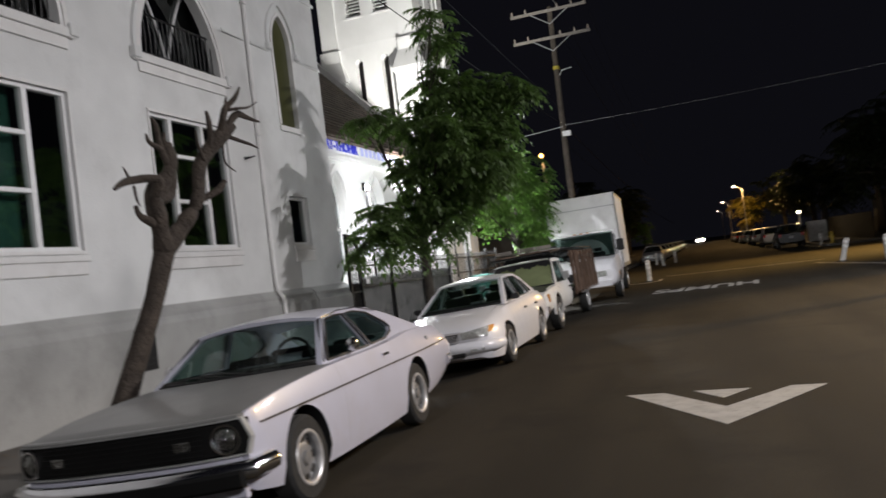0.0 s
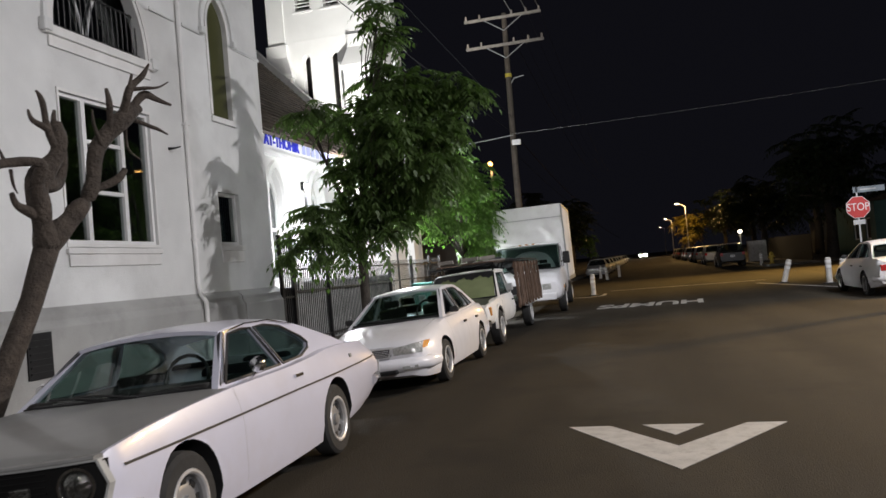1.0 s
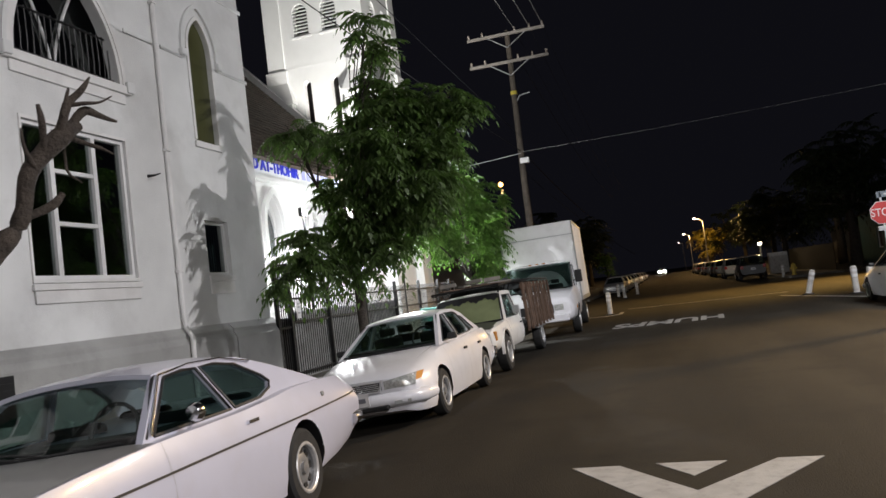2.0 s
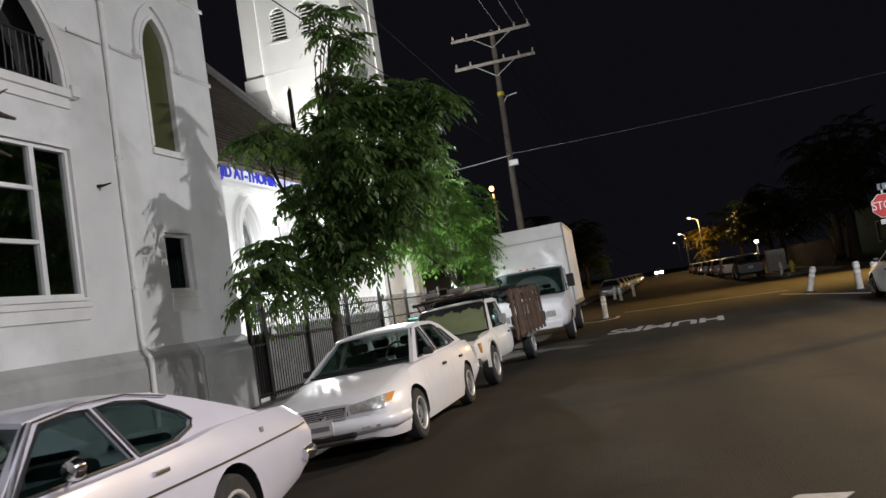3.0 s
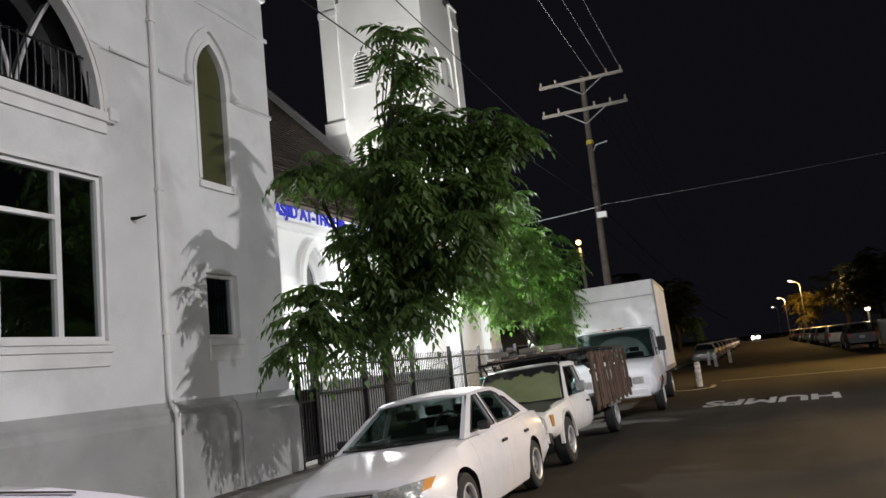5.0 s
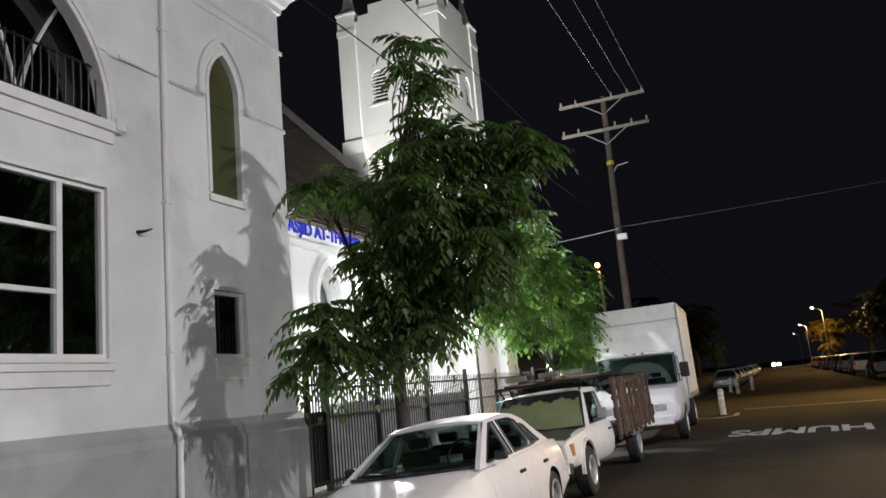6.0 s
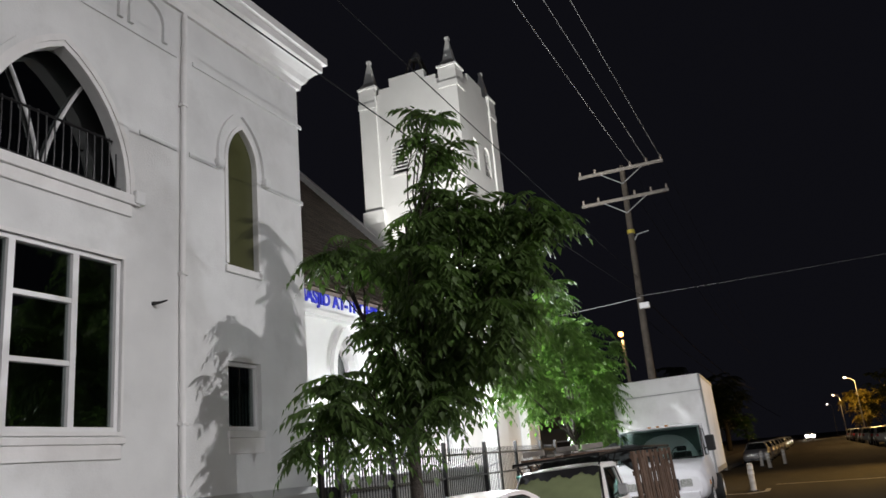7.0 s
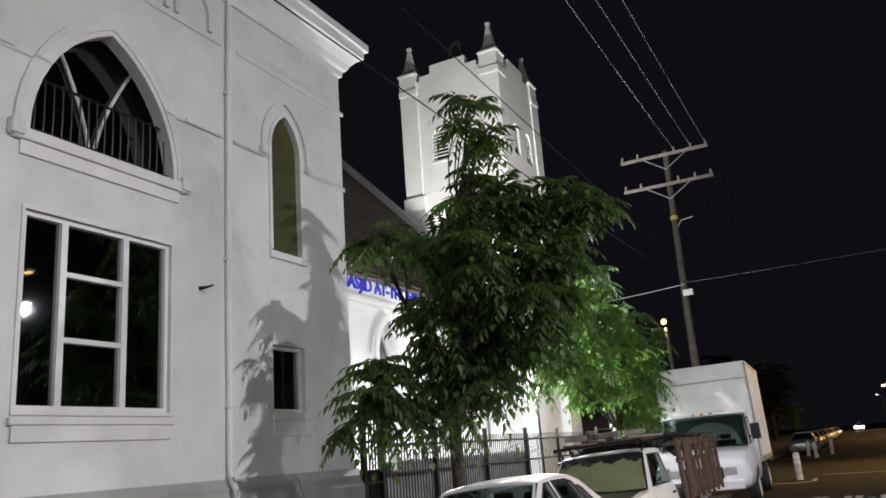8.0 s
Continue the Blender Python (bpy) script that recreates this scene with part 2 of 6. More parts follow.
def text_mesh(name, body, size, material, m, depth, parent=None, stretch=1.0, bold=0.0):
    cu = bpy.data.curves.new(name, "FONT")
    cu.body, cu.size, cu.extrude, cu.align_x, cu.align_y = body, size, depth, "CENTER", "CENTER"
    cu.offset = bold
    tmp = new(name, cu)
    dg = bpy.context.evaluated_depsgraph_get()
    me = bpy.data.meshes.new_from_object(tmp.evaluated_get(dg))
    bpy.data.objects.remove(tmp)
    me.transform(m @ Matrix.Diagonal((1, stretch, 1, 1)))
    me.materials.clear()
    me.materials.append(material)
    ob = new(name, me)
    ob.parent = parent
    return ob


# ---- ground, pavements ----
# the crowned street falls towards the west kerb
GUTTER = 0.12


def gutter_z(x):
    """Height of the street beside the west kerb."""
    return -GUTTER * max(0.0, min(1.0, (-1.8 - x) / 2.0))


bm = bmesh.new()
sheet = []
for y, fall in ((-300, 1.0), (24, 1.0), (33, 0.5), (37, 0.0), (1500, 0.0)):
    sheet.append([bm.verts.new((x, y, z * fall)) for x, z in ((-900, 0.0), (-4.3, 0.0), (-3.8, -GUTTER), (-1.8, 0.0), (900, 0.0))])
for a, b in zip(sheet, sheet[1:]):
    for k in range(4):
        bm.faces.new((a[k], a[k + 1], b[k + 1], b[k]))
tagged(part("ground", bm, ASPHALT), "dark worn asphalt street reaching the horizon", "road", kind="structure")


def pavement(name, x0, x1, y0, y1, kerb_x):
    ob = part(name, boxes((x0, x1, y0, y1, -0.3, 0.12)), CONCRETE)
    tagged(ob, "old grey concrete pavement slabs with dirty joints", "pavement", kind="structure")
    inner = kerb_x - 0.15 if kerb_x > x0 + 1 else kerb_x + 0.15
    lo, hi = min(kerb_x, inner), max(kerb_x, inner)
    tagged(part("kerb", boxes((lo, hi, y0, y1, -0.3, 0.15), bevel=0.015), KERB), "worn grey concrete kerb along the street", "kerb", kind="structure")
    return ob


pave_west = pavement("pavement_west", -6.6, -3.95, -30, 34, -3.8)
pave_east = pavement("pavement_east", 8.15, 11, -30, 31, 8.0)
pavement("pavement_far_west", -7, -3.95, 54, 330, -3.8)
pavement("pavement_far_east", 8.15, 11, 54, 330, 8.0)
tagged(part("yard", boxes((-30, -6.6, -30, 34, -0.1, 0.14)), CONCRETE), "concrete yard behind the fence", "yard", kind="structure")
tagged(part("lots_east", boxes((11, 120, -30, 31, -0.1, 0.1), (11, 120, 54, 330, -0.1, 0.1), (-120, -7, 54, 330, -0.1, 0.1)), SOIL), "dark bare ground of the house lots", "ground", kind="structure")

# ---- road markings ----
def flat(name, pts, material, z=0.004, parent=None):
    bm = bmesh.new()
    top = [bm.verts.new((x, y, z)) for x, y in pts]
    low = [bm.verts.new((x, y, 0.0005)) for x, y in pts]
    bm.faces.new(top)
    for i in range(len(pts)):
        j = (i + 1) % len(pts)
        bm.faces.new((low[i], low[j], top[j], top[i]))
    return part(name, bm, material, parent)


hump = thing("speed_hump_marking", (0.92, 8.9, 0), "white painted speed hump arrow on the asphalt", "road marking")
flat("chevron", [(-0.91, 0.5), (0.0, -1.0), (0.91, 0.42), (0.6, 0.45), (0.01, -0.32), (-0.54, 0.49)], MARKING, parent=hump)
flat("triangle", [(-0.27, 0.5), (0.0, 0.07), (0.25, 0.46)], MARKING, parent=hump)
humps = text_mesh("humps_lettering", "HUMPS", 0.95, MARKING, pose(0.86, 26.2, 0.002, 0, 0, 180 - 3), 0.002, stretch=2.3, bold=0.03)
tagged(humps, "white painted road lettering facing the oncoming lane", "road lettering")
for k, (pts) in enumerate(([(-3.6, 33.3), (-1.3, 32.5), (-0.75, 33.2), (-0.75, 34.6), (-0.9, 34.6), (-0.9, 33.35), (-1.4, 32.75), (-3.6, 33.5)],
                           [(4.75, 33.9), (6.35, 27.2), (7.9, 26.9), (7.9, 27.05), (6.47, 27.35), (4.9, 33.9)],
                           [(-0.7, 36.6), (5.4, 36.15), (5.4, 36.27), (-0.7, 36.72)])):
    tagged(flat("painted_line", pts, WORN_MARKING), "worn white painted line on the asphalt", "road marking")

# ---- the stucco church building ----
W = -6.68
T = 0.16


def on_wall(u, v, w):
    return Vector((W + w, u, v))


def behind(u, v, w):
    return Vector((W - w, u, v))


BAYS = (7.68, 11.33)
holes = []
for b0 in BAYS:
    holes.append(rect(b0, b0 + 2.04, 2.3, 4.4))
    holes.append(pointed(b0 - 0.01, b0 + 2.05, 5.28, 5.29, 6.88))
holes.append(pointed(15.39, 16.1, 4.74, 6.42, 7.03))
holes.append(rect(15.36, 16.12, 2.33, 3.31))
church = thing("church_building", (0, 0, 0), "white stucco church building with pointed windows and stained walls", "building", kind="structure")
part("wall_street", slab([(-6, 0), (17.38, 0), (17.38, 8.5), (-6, 8.5)], holes, T, behind), STUCCO, church)
part("wall_side", boxes((-16, W - T, 16.98, 17.38, 0, 8.5), (-16, W - T, -6, -5.6, 0, 8.5), (-16.4, -16, -6, 17.38, 0, 8.5)), STUCCO, church)
part("roof_slab", boxes((-16.4, W - 0.02, -6, 17.36, 8.5, 9.05)), STUCCO, church)
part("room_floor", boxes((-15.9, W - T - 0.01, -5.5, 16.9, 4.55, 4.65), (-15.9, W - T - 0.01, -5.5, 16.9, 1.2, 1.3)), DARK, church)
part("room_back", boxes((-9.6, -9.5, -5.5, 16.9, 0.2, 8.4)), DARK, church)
# plinth with a sloping top
bm = bmesh.new()
prof = [(0.0, 0.0), (0.16, 0.0), (0.16, 1.2), (0.1, 1.3), (0.1, 1.36), (0.0, 1.47)]
for y0, y1, extra in ((-6, 14.18, 0.0), (14.18, 14.62, 0.0), (14.62, 17.46, 0.0), (15.75, 15.95, 0.03)):
    a = [bm.verts.new((W + 0.002 + w + (extra if w else 0), y0, z)) for w, z in prof]
    c = [bm.verts.new((W + 0.002 + w + (extra if w else 0), y1, z)) for w, z in prof]
    for i in range(len(prof)):
        j = (i + 1) % len(prof)
        bm.faces.new((a[i], a[j], c[j], c[i]))
    bm.faces.new(a)
    bm.faces.new(c)
part("plinth", bm, PLINTH, church, "stained grey stucco plinth")
# string courses
for y0, y1, z in ((-6, 11.1, 6.2), (13.6, 14.3, 6.2), (14.55, 15.2, 6.2), (16.34, 17.42, 6.22), (-6, 14.3, 7.66), (14.62, 17.46, 7.68)):
    part("string_course", boxes((W + 0.001, W + 0.026, y0, y1, z - 0.03, z + 0.045), bevel=0.011), STUCCO, church)
# cornice
bm = bmesh.new()
prof = [(0, 8.42), (0.05, 8.42), (0.07, 8.52), (0.12, 8.56), (0.17, 8.66), (0.26, 8.76), (0.36, 8.82), (0.36, 8.96), (0.43, 8.98), (0.43, 9.12), (0, 9.14)]
lines = []
for w, z in prof:
    lines.append([bm.verts.new(p) for p in ((W + w, -6, z), (W + w, 17.38 + w, z), (-15, 17.38 + w, z))])
for i in range(len(prof)):
    j = (i + 1) % len(prof)
    for k in (0, 1):
        bm.faces.new((lines[i][k], lines[j][k], lines[j][k + 1], lines[i][k + 1]))
for k in (0, 2):
    bm.faces.new([l[k] for l in lines])
part("cornice", bm, TRIM, church, "white moulded cornice")
# blind arcade above the upper string
for c in (13.72, 12.9, 12.08, 11.26, 10.44, 9.62, 8.8):
    o = [(c - 0.36, 7.74)] + pointed(c - 0.36, c + 0.36, 7.74, 7.98, 8.36)[2:][::-1] + [(c + 0.36, 7.74)]
    i = [(c - 0.28, 7.74)] + pointed(c - 0.28, c + 0.28, 7.74, 7.98, 8.27)[2:][::-1] + [(c + 0.28, 7.74)]
    part("blind_arch", band(i, o, 0.05, on_wall), STUCCO, church)


def hood(u0, u1, spring, apex, grow, proud, legs=0.0):
    def line(g):
        pts = pointed(u0 - g, u1 + g, spring - 1, spring, apex + g * 1.25)[2:]
        pts = pts[::-1]
        if legs:
            pts = [(pts[0][0], spring - legs)] + pts + [(pts[-1][0], spring - legs)]
        return pts
    return band(line(grow[0]), line(grow[1]), proud, on_wall)


def church_window(b0, blind):
    win = thing("church_window", (0, 0, 0), "large white vinyl window of three lights with dark glass", "window", "church windows", "structure")
    y0, y1, z0, z1 = b0 + 0.004, b0 + 2.036, 2.304, 4.396
    x0, x1 = W - 0.12, W - 0.03
    m1, m2 = b0 + 0.53, b0 + 1.37
    part("window_frame", slab(rect(y0, y1, z0, z1), [rect(y0 + 0.055, m1 - 0.04, z0 + 0.055, z1 - 0.055), rect(m1 + 0.04, m2 - 0.04, z0 + 0.055, z1 - 0.055), rect(m2 + 0.04, y1 - 0.055, z0 + 0.055, z1 - 0.055)], 0.09, lambda u, v, w: Vector((x1 - w, u, v))), VINYL, win)
    for z in (3.06, 3.78):
        part("transom", boxes((x0 + 0.01, x1 - 0.004, m1 + 0.04, m2 - 0.04, z - 0.03, z + 0.03), bevel=0.006), VINYL, win)
    for a, c, lo, hi in ((y0 + 0.055, m1 - 0.04, z0 + 0.055, z1 - 0.055), (m2 + 0.04, y1 - 0.055, z0 + 0.055, z1 - 0.055), (m1 + 0.04, m2 - 0.04, z0 + 0.055, 3.025), (m1 + 0.04, m2 - 0.04, 3.095, 3.745), (m1 + 0.04, m2 - 0.04, 3.815, z1 - 0.055)):
        part("pane", boxes((x0 + 0.035, x0 + 0.041, a - 0.01, c + 0.01, lo - 0.01, hi + 0.01)), PANE, win)
    part("casing", slab(rect(y0 - 0.035, y1 + 0.035, z0 - 0.045, z1 + 0.045), [rect(y0, y1, z0, z1)], 0.025, on_wall), TRIM, win)
    part("window_sill", boxes((W + 0.001, W + 0.055, y0 - 0.06, y1 + 0.06, 2.16, 2.24), (W + 0.001, W + 0.03, y0 - 0.02, y1 + 0.02, 1.99, 2.16), bevel=0.01), TRIM, win)
    if blind:
        part("blind", boxes((x0 - 0.16, x0 - 0.15, b0 - 0.3, m1 - 0.02, z0 - 0.1, z1 + 0.1), (x0 - 0.16, x0 - 0.15, m1 - 0.01, m2 - 0.02, z0 - 0.1, z1 + 0.1)), GREEN_BLIND, win, "pale green blind behind the glass")
    return win


def arch_window(b0):
    win = thing("arch_window", (0, 0, 0), "pointed arch window with white tracery and black iron railing", "window", "arch windows", "structure")
    u0, u1 = b0 - 0.01, b0 + 2.05
    mid = (u0 + u1) / 2
    part("hood_mould", hood(u0, u1, 5.28, 6.88, (0.13, 0.2), 0.05, 0.0), STUCCO, win)
    part("inner_mould", hood(u0, u1, 5.28, 6.88, (0.0, 0.06), 0.03, 0.0), TRIM, win)
    part("middle_mould", hood(u0, u1, 5.28, 6.88, (0.06, 0.13), 0.05, 0.0), TRIM, win)
    part("window_sill", boxes((W + 0.001, W + 0.075, u0 - 0.2, u1 + 0.2, 5.14, 5.27), (W + 0.001, W + 0.035, u0 - 0.1, u1 + 0.1, 4.98, 5.14), bevel=0.012), TRIM, win)
    for s in (-1, 1):
        part("corbel", boxes((W + 0.001, W + 0.11, mid + s * 1.2 - 0.08, mid + s * 1.2 + 0.08, 5.16, 5.34), bevel=0.02), STUCCO, win)
        pts = []
        for i in range(10):
            k = i / 9
            pts.append((W - 0.28, mid + s * (0.025 + 0.53 * k ** 1.6), 5.29 + 1.36 * k))
        part("tracery", tube(bmesh.new(), pts, 0.024, 6), VINYL, win, smooth=60)
    part("glass_pane", boxes((W - 0.32, W - 0.315, u0 - 0.02, u1 + 0.02, 5.25, 6.95)), PANE, win)
    railing = part("railing", tube(bmesh.new(), [(W - 0.06, u0 + 0.16, 5.95), (W - 0.06, u1 - 0.17, 5.95)], 0.016, 6), IRON, win, "black iron railing")
    part("rail_foot", tube(bmesh.new(), [(W - 0.06, u0 + 0.02, 5.34), (W - 0.06, u1 - 0.02, 5.34)], 0.014, 6), IRON, win)
    n = 17
    for i in range(n):
        y = u0 + 0.1 + (u1 - u0 - 0.2) * i / (n - 1)
        part("baluster", tube(bmesh.new(), [(W - 0.06, y, 5.29), (W - 0.05, y, 5.55), (W - 0.06, y, 5.98 if 0 < i < n - 1 else 5.8)], 0.011, 5), IRON, win)
    return win


church_window(BAYS[0], True)
church_window(BAYS[1], False)
for b0 in BAYS:
    arch_window(b0)
lancet = thing("lancet_window", (0, 0, 0), "tall pointed lancet window with olive obscured glass", "window", kind="structure")
part("pane", slab(pointed(15.385, 16.105, 4.735, 6.42, 7.035), [], 0.02, lambda u, v, w: Vector((W - 0.07 - w, u, v))), OLIVE, lancet)
part("inner_mould", hood(15.39, 16.1, 6.42, 7.03, (0.0, 0.06), 0.03, 1.66), TRIM, lancet)
part("hood_mould", hood(15.39, 16.1, 6.42, 7.03, (0.17, 0.24), 0.05, 0.1), STUCCO, lancet)
part("window_sill", boxes((W + 0.001, W + 0.05, 15.32, 16.17, 4.62, 4.73), bevel=0.012), TRIM, lancet)
for y in (15.17, 16.32):
    part("corbel", boxes((W + 0.001, W + 0.1, y - 0.07, y + 0.07, 6.2, 6.34), bevel=0.02), STUCCO, lancet)
small = thing("small_window", (0, 0, 0), "small square window with dark vertical blinds", "window", kind="structure")
part("window_frame", slab(rect(15.364, 16.116, 2.334, 3.306), [rect(15.42, 16.06, 2.39, 3.25)], 0.06, lambda u, v, w: Vector((W - 0.07 - w, u, v))), VINYL, small)
part("pane", boxes((W - 0.115, W - 0.11, 15.41, 16.07, 2.38, 3.26)), PANE, small)
for i in range(9):
    part("blind_slat", box(bmesh.new(), -0.003, 0.003, -0.04, 0.04, -0.46, 0.46, m=pose(W - 0.2, 15.44 + 0.075 * i, 2.82, 0, 0, 25)), BLIND, small)
part("window_sill", boxes((W + 0.001, W + 0.045, 15.32, 16.16, 2.22, 2.32), (W + 0.001, W + 0.025, 15.34, 16.14, 2.0, 2.22), bevel=0.01), TRIM, small)
pipe = thing("downpipe", (0, 0, 0), "white painted downpipe with an elbow over the plinth", "downpipe")
part("pipe", tube(bmesh.new(), [(W + 0.045, 14.42, 8.4), (W + 0.045, 14.4, 7.0), (W + 0.045, 14.38, 4.0), (W + 0.045, 14.38, 1.62), (W + 0.1, 14.36, 1.46), (W + 0.21, 14.32, 1.32), (W + 0.21, 14.3, 0.16)], 0.04, 10), TRIM, pipe, smooth=50)
for z in (2.4, 4.4, 6.9):
    part("bracket", boxes((W + 0.001, W + 0.095, 14.33, 14.44, z - 0.02, z + 0.02)), TRIM, pipe)
spike = thing("wall_spigot", (W, 13.88, 3.92), "short dark pipe stub sticking out of the wall", "pipe")
part("stub", tube(bmesh.new(), [(0, 0, 0), (0.1, 0.02, 0.0), (0.2, 0.05, 0.02)], [0.028, 0.018, 0.01], 8), IRON, spike, smooth=50)

# ---- hall behind the fence ----
hall = thing("mosque_hall", (0, 0, 0), "bright floodlit white hall with pointed arches and a brown shingle roof", "building", kind="structure")
HX = -9.0
hh = [pointed(c - 0.5, c + 0.5, 1.6, 3.9, 4.75) for c in (19.6, 22.5, 25.4, 28.3)]
part("wall", slab([(17.6, 0), (31.35, 0), (31.35, 5.95), (17.6, 5.95)], hh, 0.3, lambda u, v, w: Vector((HX - w, u, v))), HALL, hall)
part("gable_wall", slab([(HX - 0.01, 0), (HX - 0.01, 5.75), (-16.2, 13.2), (-23.4, 5.75), (-23.4, 0)], [], 0.35, lambda u, v, w: Vector((u, 31.05 + w, v))), HALL, hall)
bm = bmesh.new()
d = Vector((-7.5, 0, 7.75)).normalized()
nrm = Vector((7.75, 0, 7.5)).normalized()
p0, p1 = Vector((HX + 0.05, 0, 5.85)), Vector((HX - 7.2, 0, 5.85 + 7.44))
vs = [bm.verts.new((p + nrm * o) + Vector((0, y, 0))) for p in (p0, p1) for o in (0.0, 0.3) for y in (30.95, 31.45)]
for f in ((0, 1, 3, 2), (4, 6, 7, 5), (0, 4, 5, 1), (2, 3, 7, 6), (0, 2, 6, 4), (1, 5, 7, 3)):
    bm.faces.new([vs[i] for i in f])
part("coping", bm, TRIM, hall, "white raking coping")
# shingle courses on the slope facing the street
bm = bmesh.new()
rng = random.Random(3)
course = 0.24
n_course = 43
for i in range(n_course):
    s0, s1 = i * course, (i + 1) * course + 0.06
    y = 17.7 - (i % 2) * 0.25
    while y < 31.0:
        y1 = min(y + 0.48 + rng.uniform(-0.05, 0.05), 31.02)
        base = Vector((HX + 0.25, 0, 5.72))
        lo, hi = base + d * s0 + nrm * 0.03, base + d * s1
        vs = [bm.verts.new(p) for p in ((lo.x, y + 0.008, lo.z), (lo.x, y1, lo.z), (hi.x, y1, hi.z), (hi.x, y + 0.008, hi.z), ((lo - nrm * 0.02).x, y + 0.008, (lo - nrm * 0.02).z), ((lo - nrm * 0.02).x, y1, (lo - nrm * 0.02).z))]
        bm.faces.new(vs[:4])
        bm.faces.new((vs[0], vs[1], vs[5], vs[4]))
        y = y1
tagged(part("shingles", bm, ROOFING, hall, "brown shingle roof slope"), kind="stuff")
part("roof_deck", slab([(0, 0), (10.4, 0), (10.4, 13.4), (0, 13.4)], [], 0.1, lambda u, v, w: Vector((HX + 0.25, 17.65 + v, 5.7)) + d * u - nrm * (w + 0.02)), ROOFING, hall)
part("fascia", boxes((HX + 0.002, HX + 0.12, 17.6, 31.04, 5.2, 5.74), (HX + 0.002, HX + 0.2, 17.6, 31.04, 5.08, 5.2)), HALL, hall, "white fascia board")
for c in (19.6, 22.5, 25.4, 28.3):
    o = [(c - 0.66, 1.6)] + pointed(c - 0.66, c + 0.66, 1.6, 3.9, 4.98)[2:][::-1] + [(c + 0.66, 1.6)]
    i = [(c - 0.52, 1.6)] + pointed(c - 0.52, c + 0.52, 1.6, 3.9, 4.78)[2:][::-1] + [(c + 0.52, 1.6)]
    part("arch_mould", band(i, o, 0.1, lambda u, v, w: Vector((HX + w, u, v))), HALL, hall)
    w1 = part("window", slab(pointed(c - 0.49, c + 0.49, 1.61, 3.9, 4.74), [rect(c - 0.42, c + 0.42, 1.7, 3.0), [(c - 0.42, 3.1), (c + 0.42, 3.1), (c + 0.42, 3.85), (c + 0.3, 4.2), (c, 4.6), (c - 0.3, 4.2), (c - 0.42, 3.85)]], 0.06, lambda u, v, w: Vector((HX - 0.18 - w, u, v))), VINYL, hall)
    part("pane", boxes((HX - 0.24, HX - 0.235, c - 0.48, c + 0.48, 1.62, 4.7)), PANE, w1)
    # dark sheet added for the shade inside the hall
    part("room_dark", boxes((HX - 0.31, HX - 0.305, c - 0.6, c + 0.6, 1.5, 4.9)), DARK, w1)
sign = thing("hall_sign", (HX + 0.125, 22.3, 5.49), "blue raised letters on the white fascia of the hall", "sign")
text_mesh("lettering", "MASJID AT-THOHIR", 0.42, BLUE, pose(0.015, -0.05, 0, 90, 0, 90), 0.012, sign, 1.0, 0.012)
for k in range(9):
    part("faint_letter", boxes((0.002, 0.012, 2.05 + k * 0.34, 2.27 + k * 0.34, -0.13, 0.13)), PALE_BLUE, sign)

# ---- tower ----
tower = thing("church_tower", (0, 0, 0), "tall white floodlit tower with louvres, slits and corner pinnacles", "tower", kind="structure")
TX0, TX1, TY0, TY1 = -12.95, -8.9, 31.4, 35.45
th = []
for c in (-11.45, -10.25):
    th.append(pointed(c - 0.32, c + 0.32, 12.3, 13.2, 13.58))
for c in (-11.45, -10.3):
    th.append(pointed(c - 0.17, c + 0.17, 7.9, 10.3, 10.5))
part("wall_south", slab([(TX0, 0), (TX1, 0), (TX1, 15.7), (TX0, 15.7)], th, 0.35, lambda u, v, w: Vector((u, TY0 + w, v))), HALL, tower)
te = [pointed(c - 0.32, c + 0.32, 12.3, 13.2, 13.58) for c in (32.8, 34.05)]
part("wall_east", slab([(TY0 + 0.351, 0), (TY1, 0), (TY1, 15.7), (TY0 + 0.351, 15.7)], te, 0.35, lambda u, v, w: Vector((TX1 - w, u, v))), HALL, tower)
part("wall_back", boxes((TX0, TX1 - 0.351, TY1 - 0.35, TY1, 0, 15.7), (TX0, TX0 + 0.35, TY0 + 0.351, TY1 - 0.351, 0, 15.7)), HALL, tower)
# dark block added for the shade behind louvres and slits
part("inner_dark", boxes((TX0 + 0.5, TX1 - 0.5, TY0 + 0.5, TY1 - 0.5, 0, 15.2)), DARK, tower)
part("tower_roof", boxes((TX0 + 0.36, TX1 - 0.36, TY0 + 0.36, TY1 - 0.36, 15.3, 15.5)), HALL, tower)
for c in (-11.45, -10.25):
    for i in range(9):
        part("louvre_slat", box(bmesh.new(), -0.31, 0.31, -0.09, 0.09, -0.012, 0.012, m=pose(c, TY0 + 0.12, 12.37 + i * 0.135, 32)), HALL, tower)
    part("louvre_sill", boxes((c - 0.42, c + 0.42, TY0 - 0.03, TY0 - 0.001, 12.2, 12.27)), HALL, tower)
for c in (32.8, 34.05):
    for i in range(9):
        part("louvre_slat", box(bmesh.new(), -0.09, 0.09, -0.31, 0.31, -0.012, 0.012, m=pose(TX1 - 0.12, c, 12.37 + i * 0.135, 0, 32)), HALL, tower)
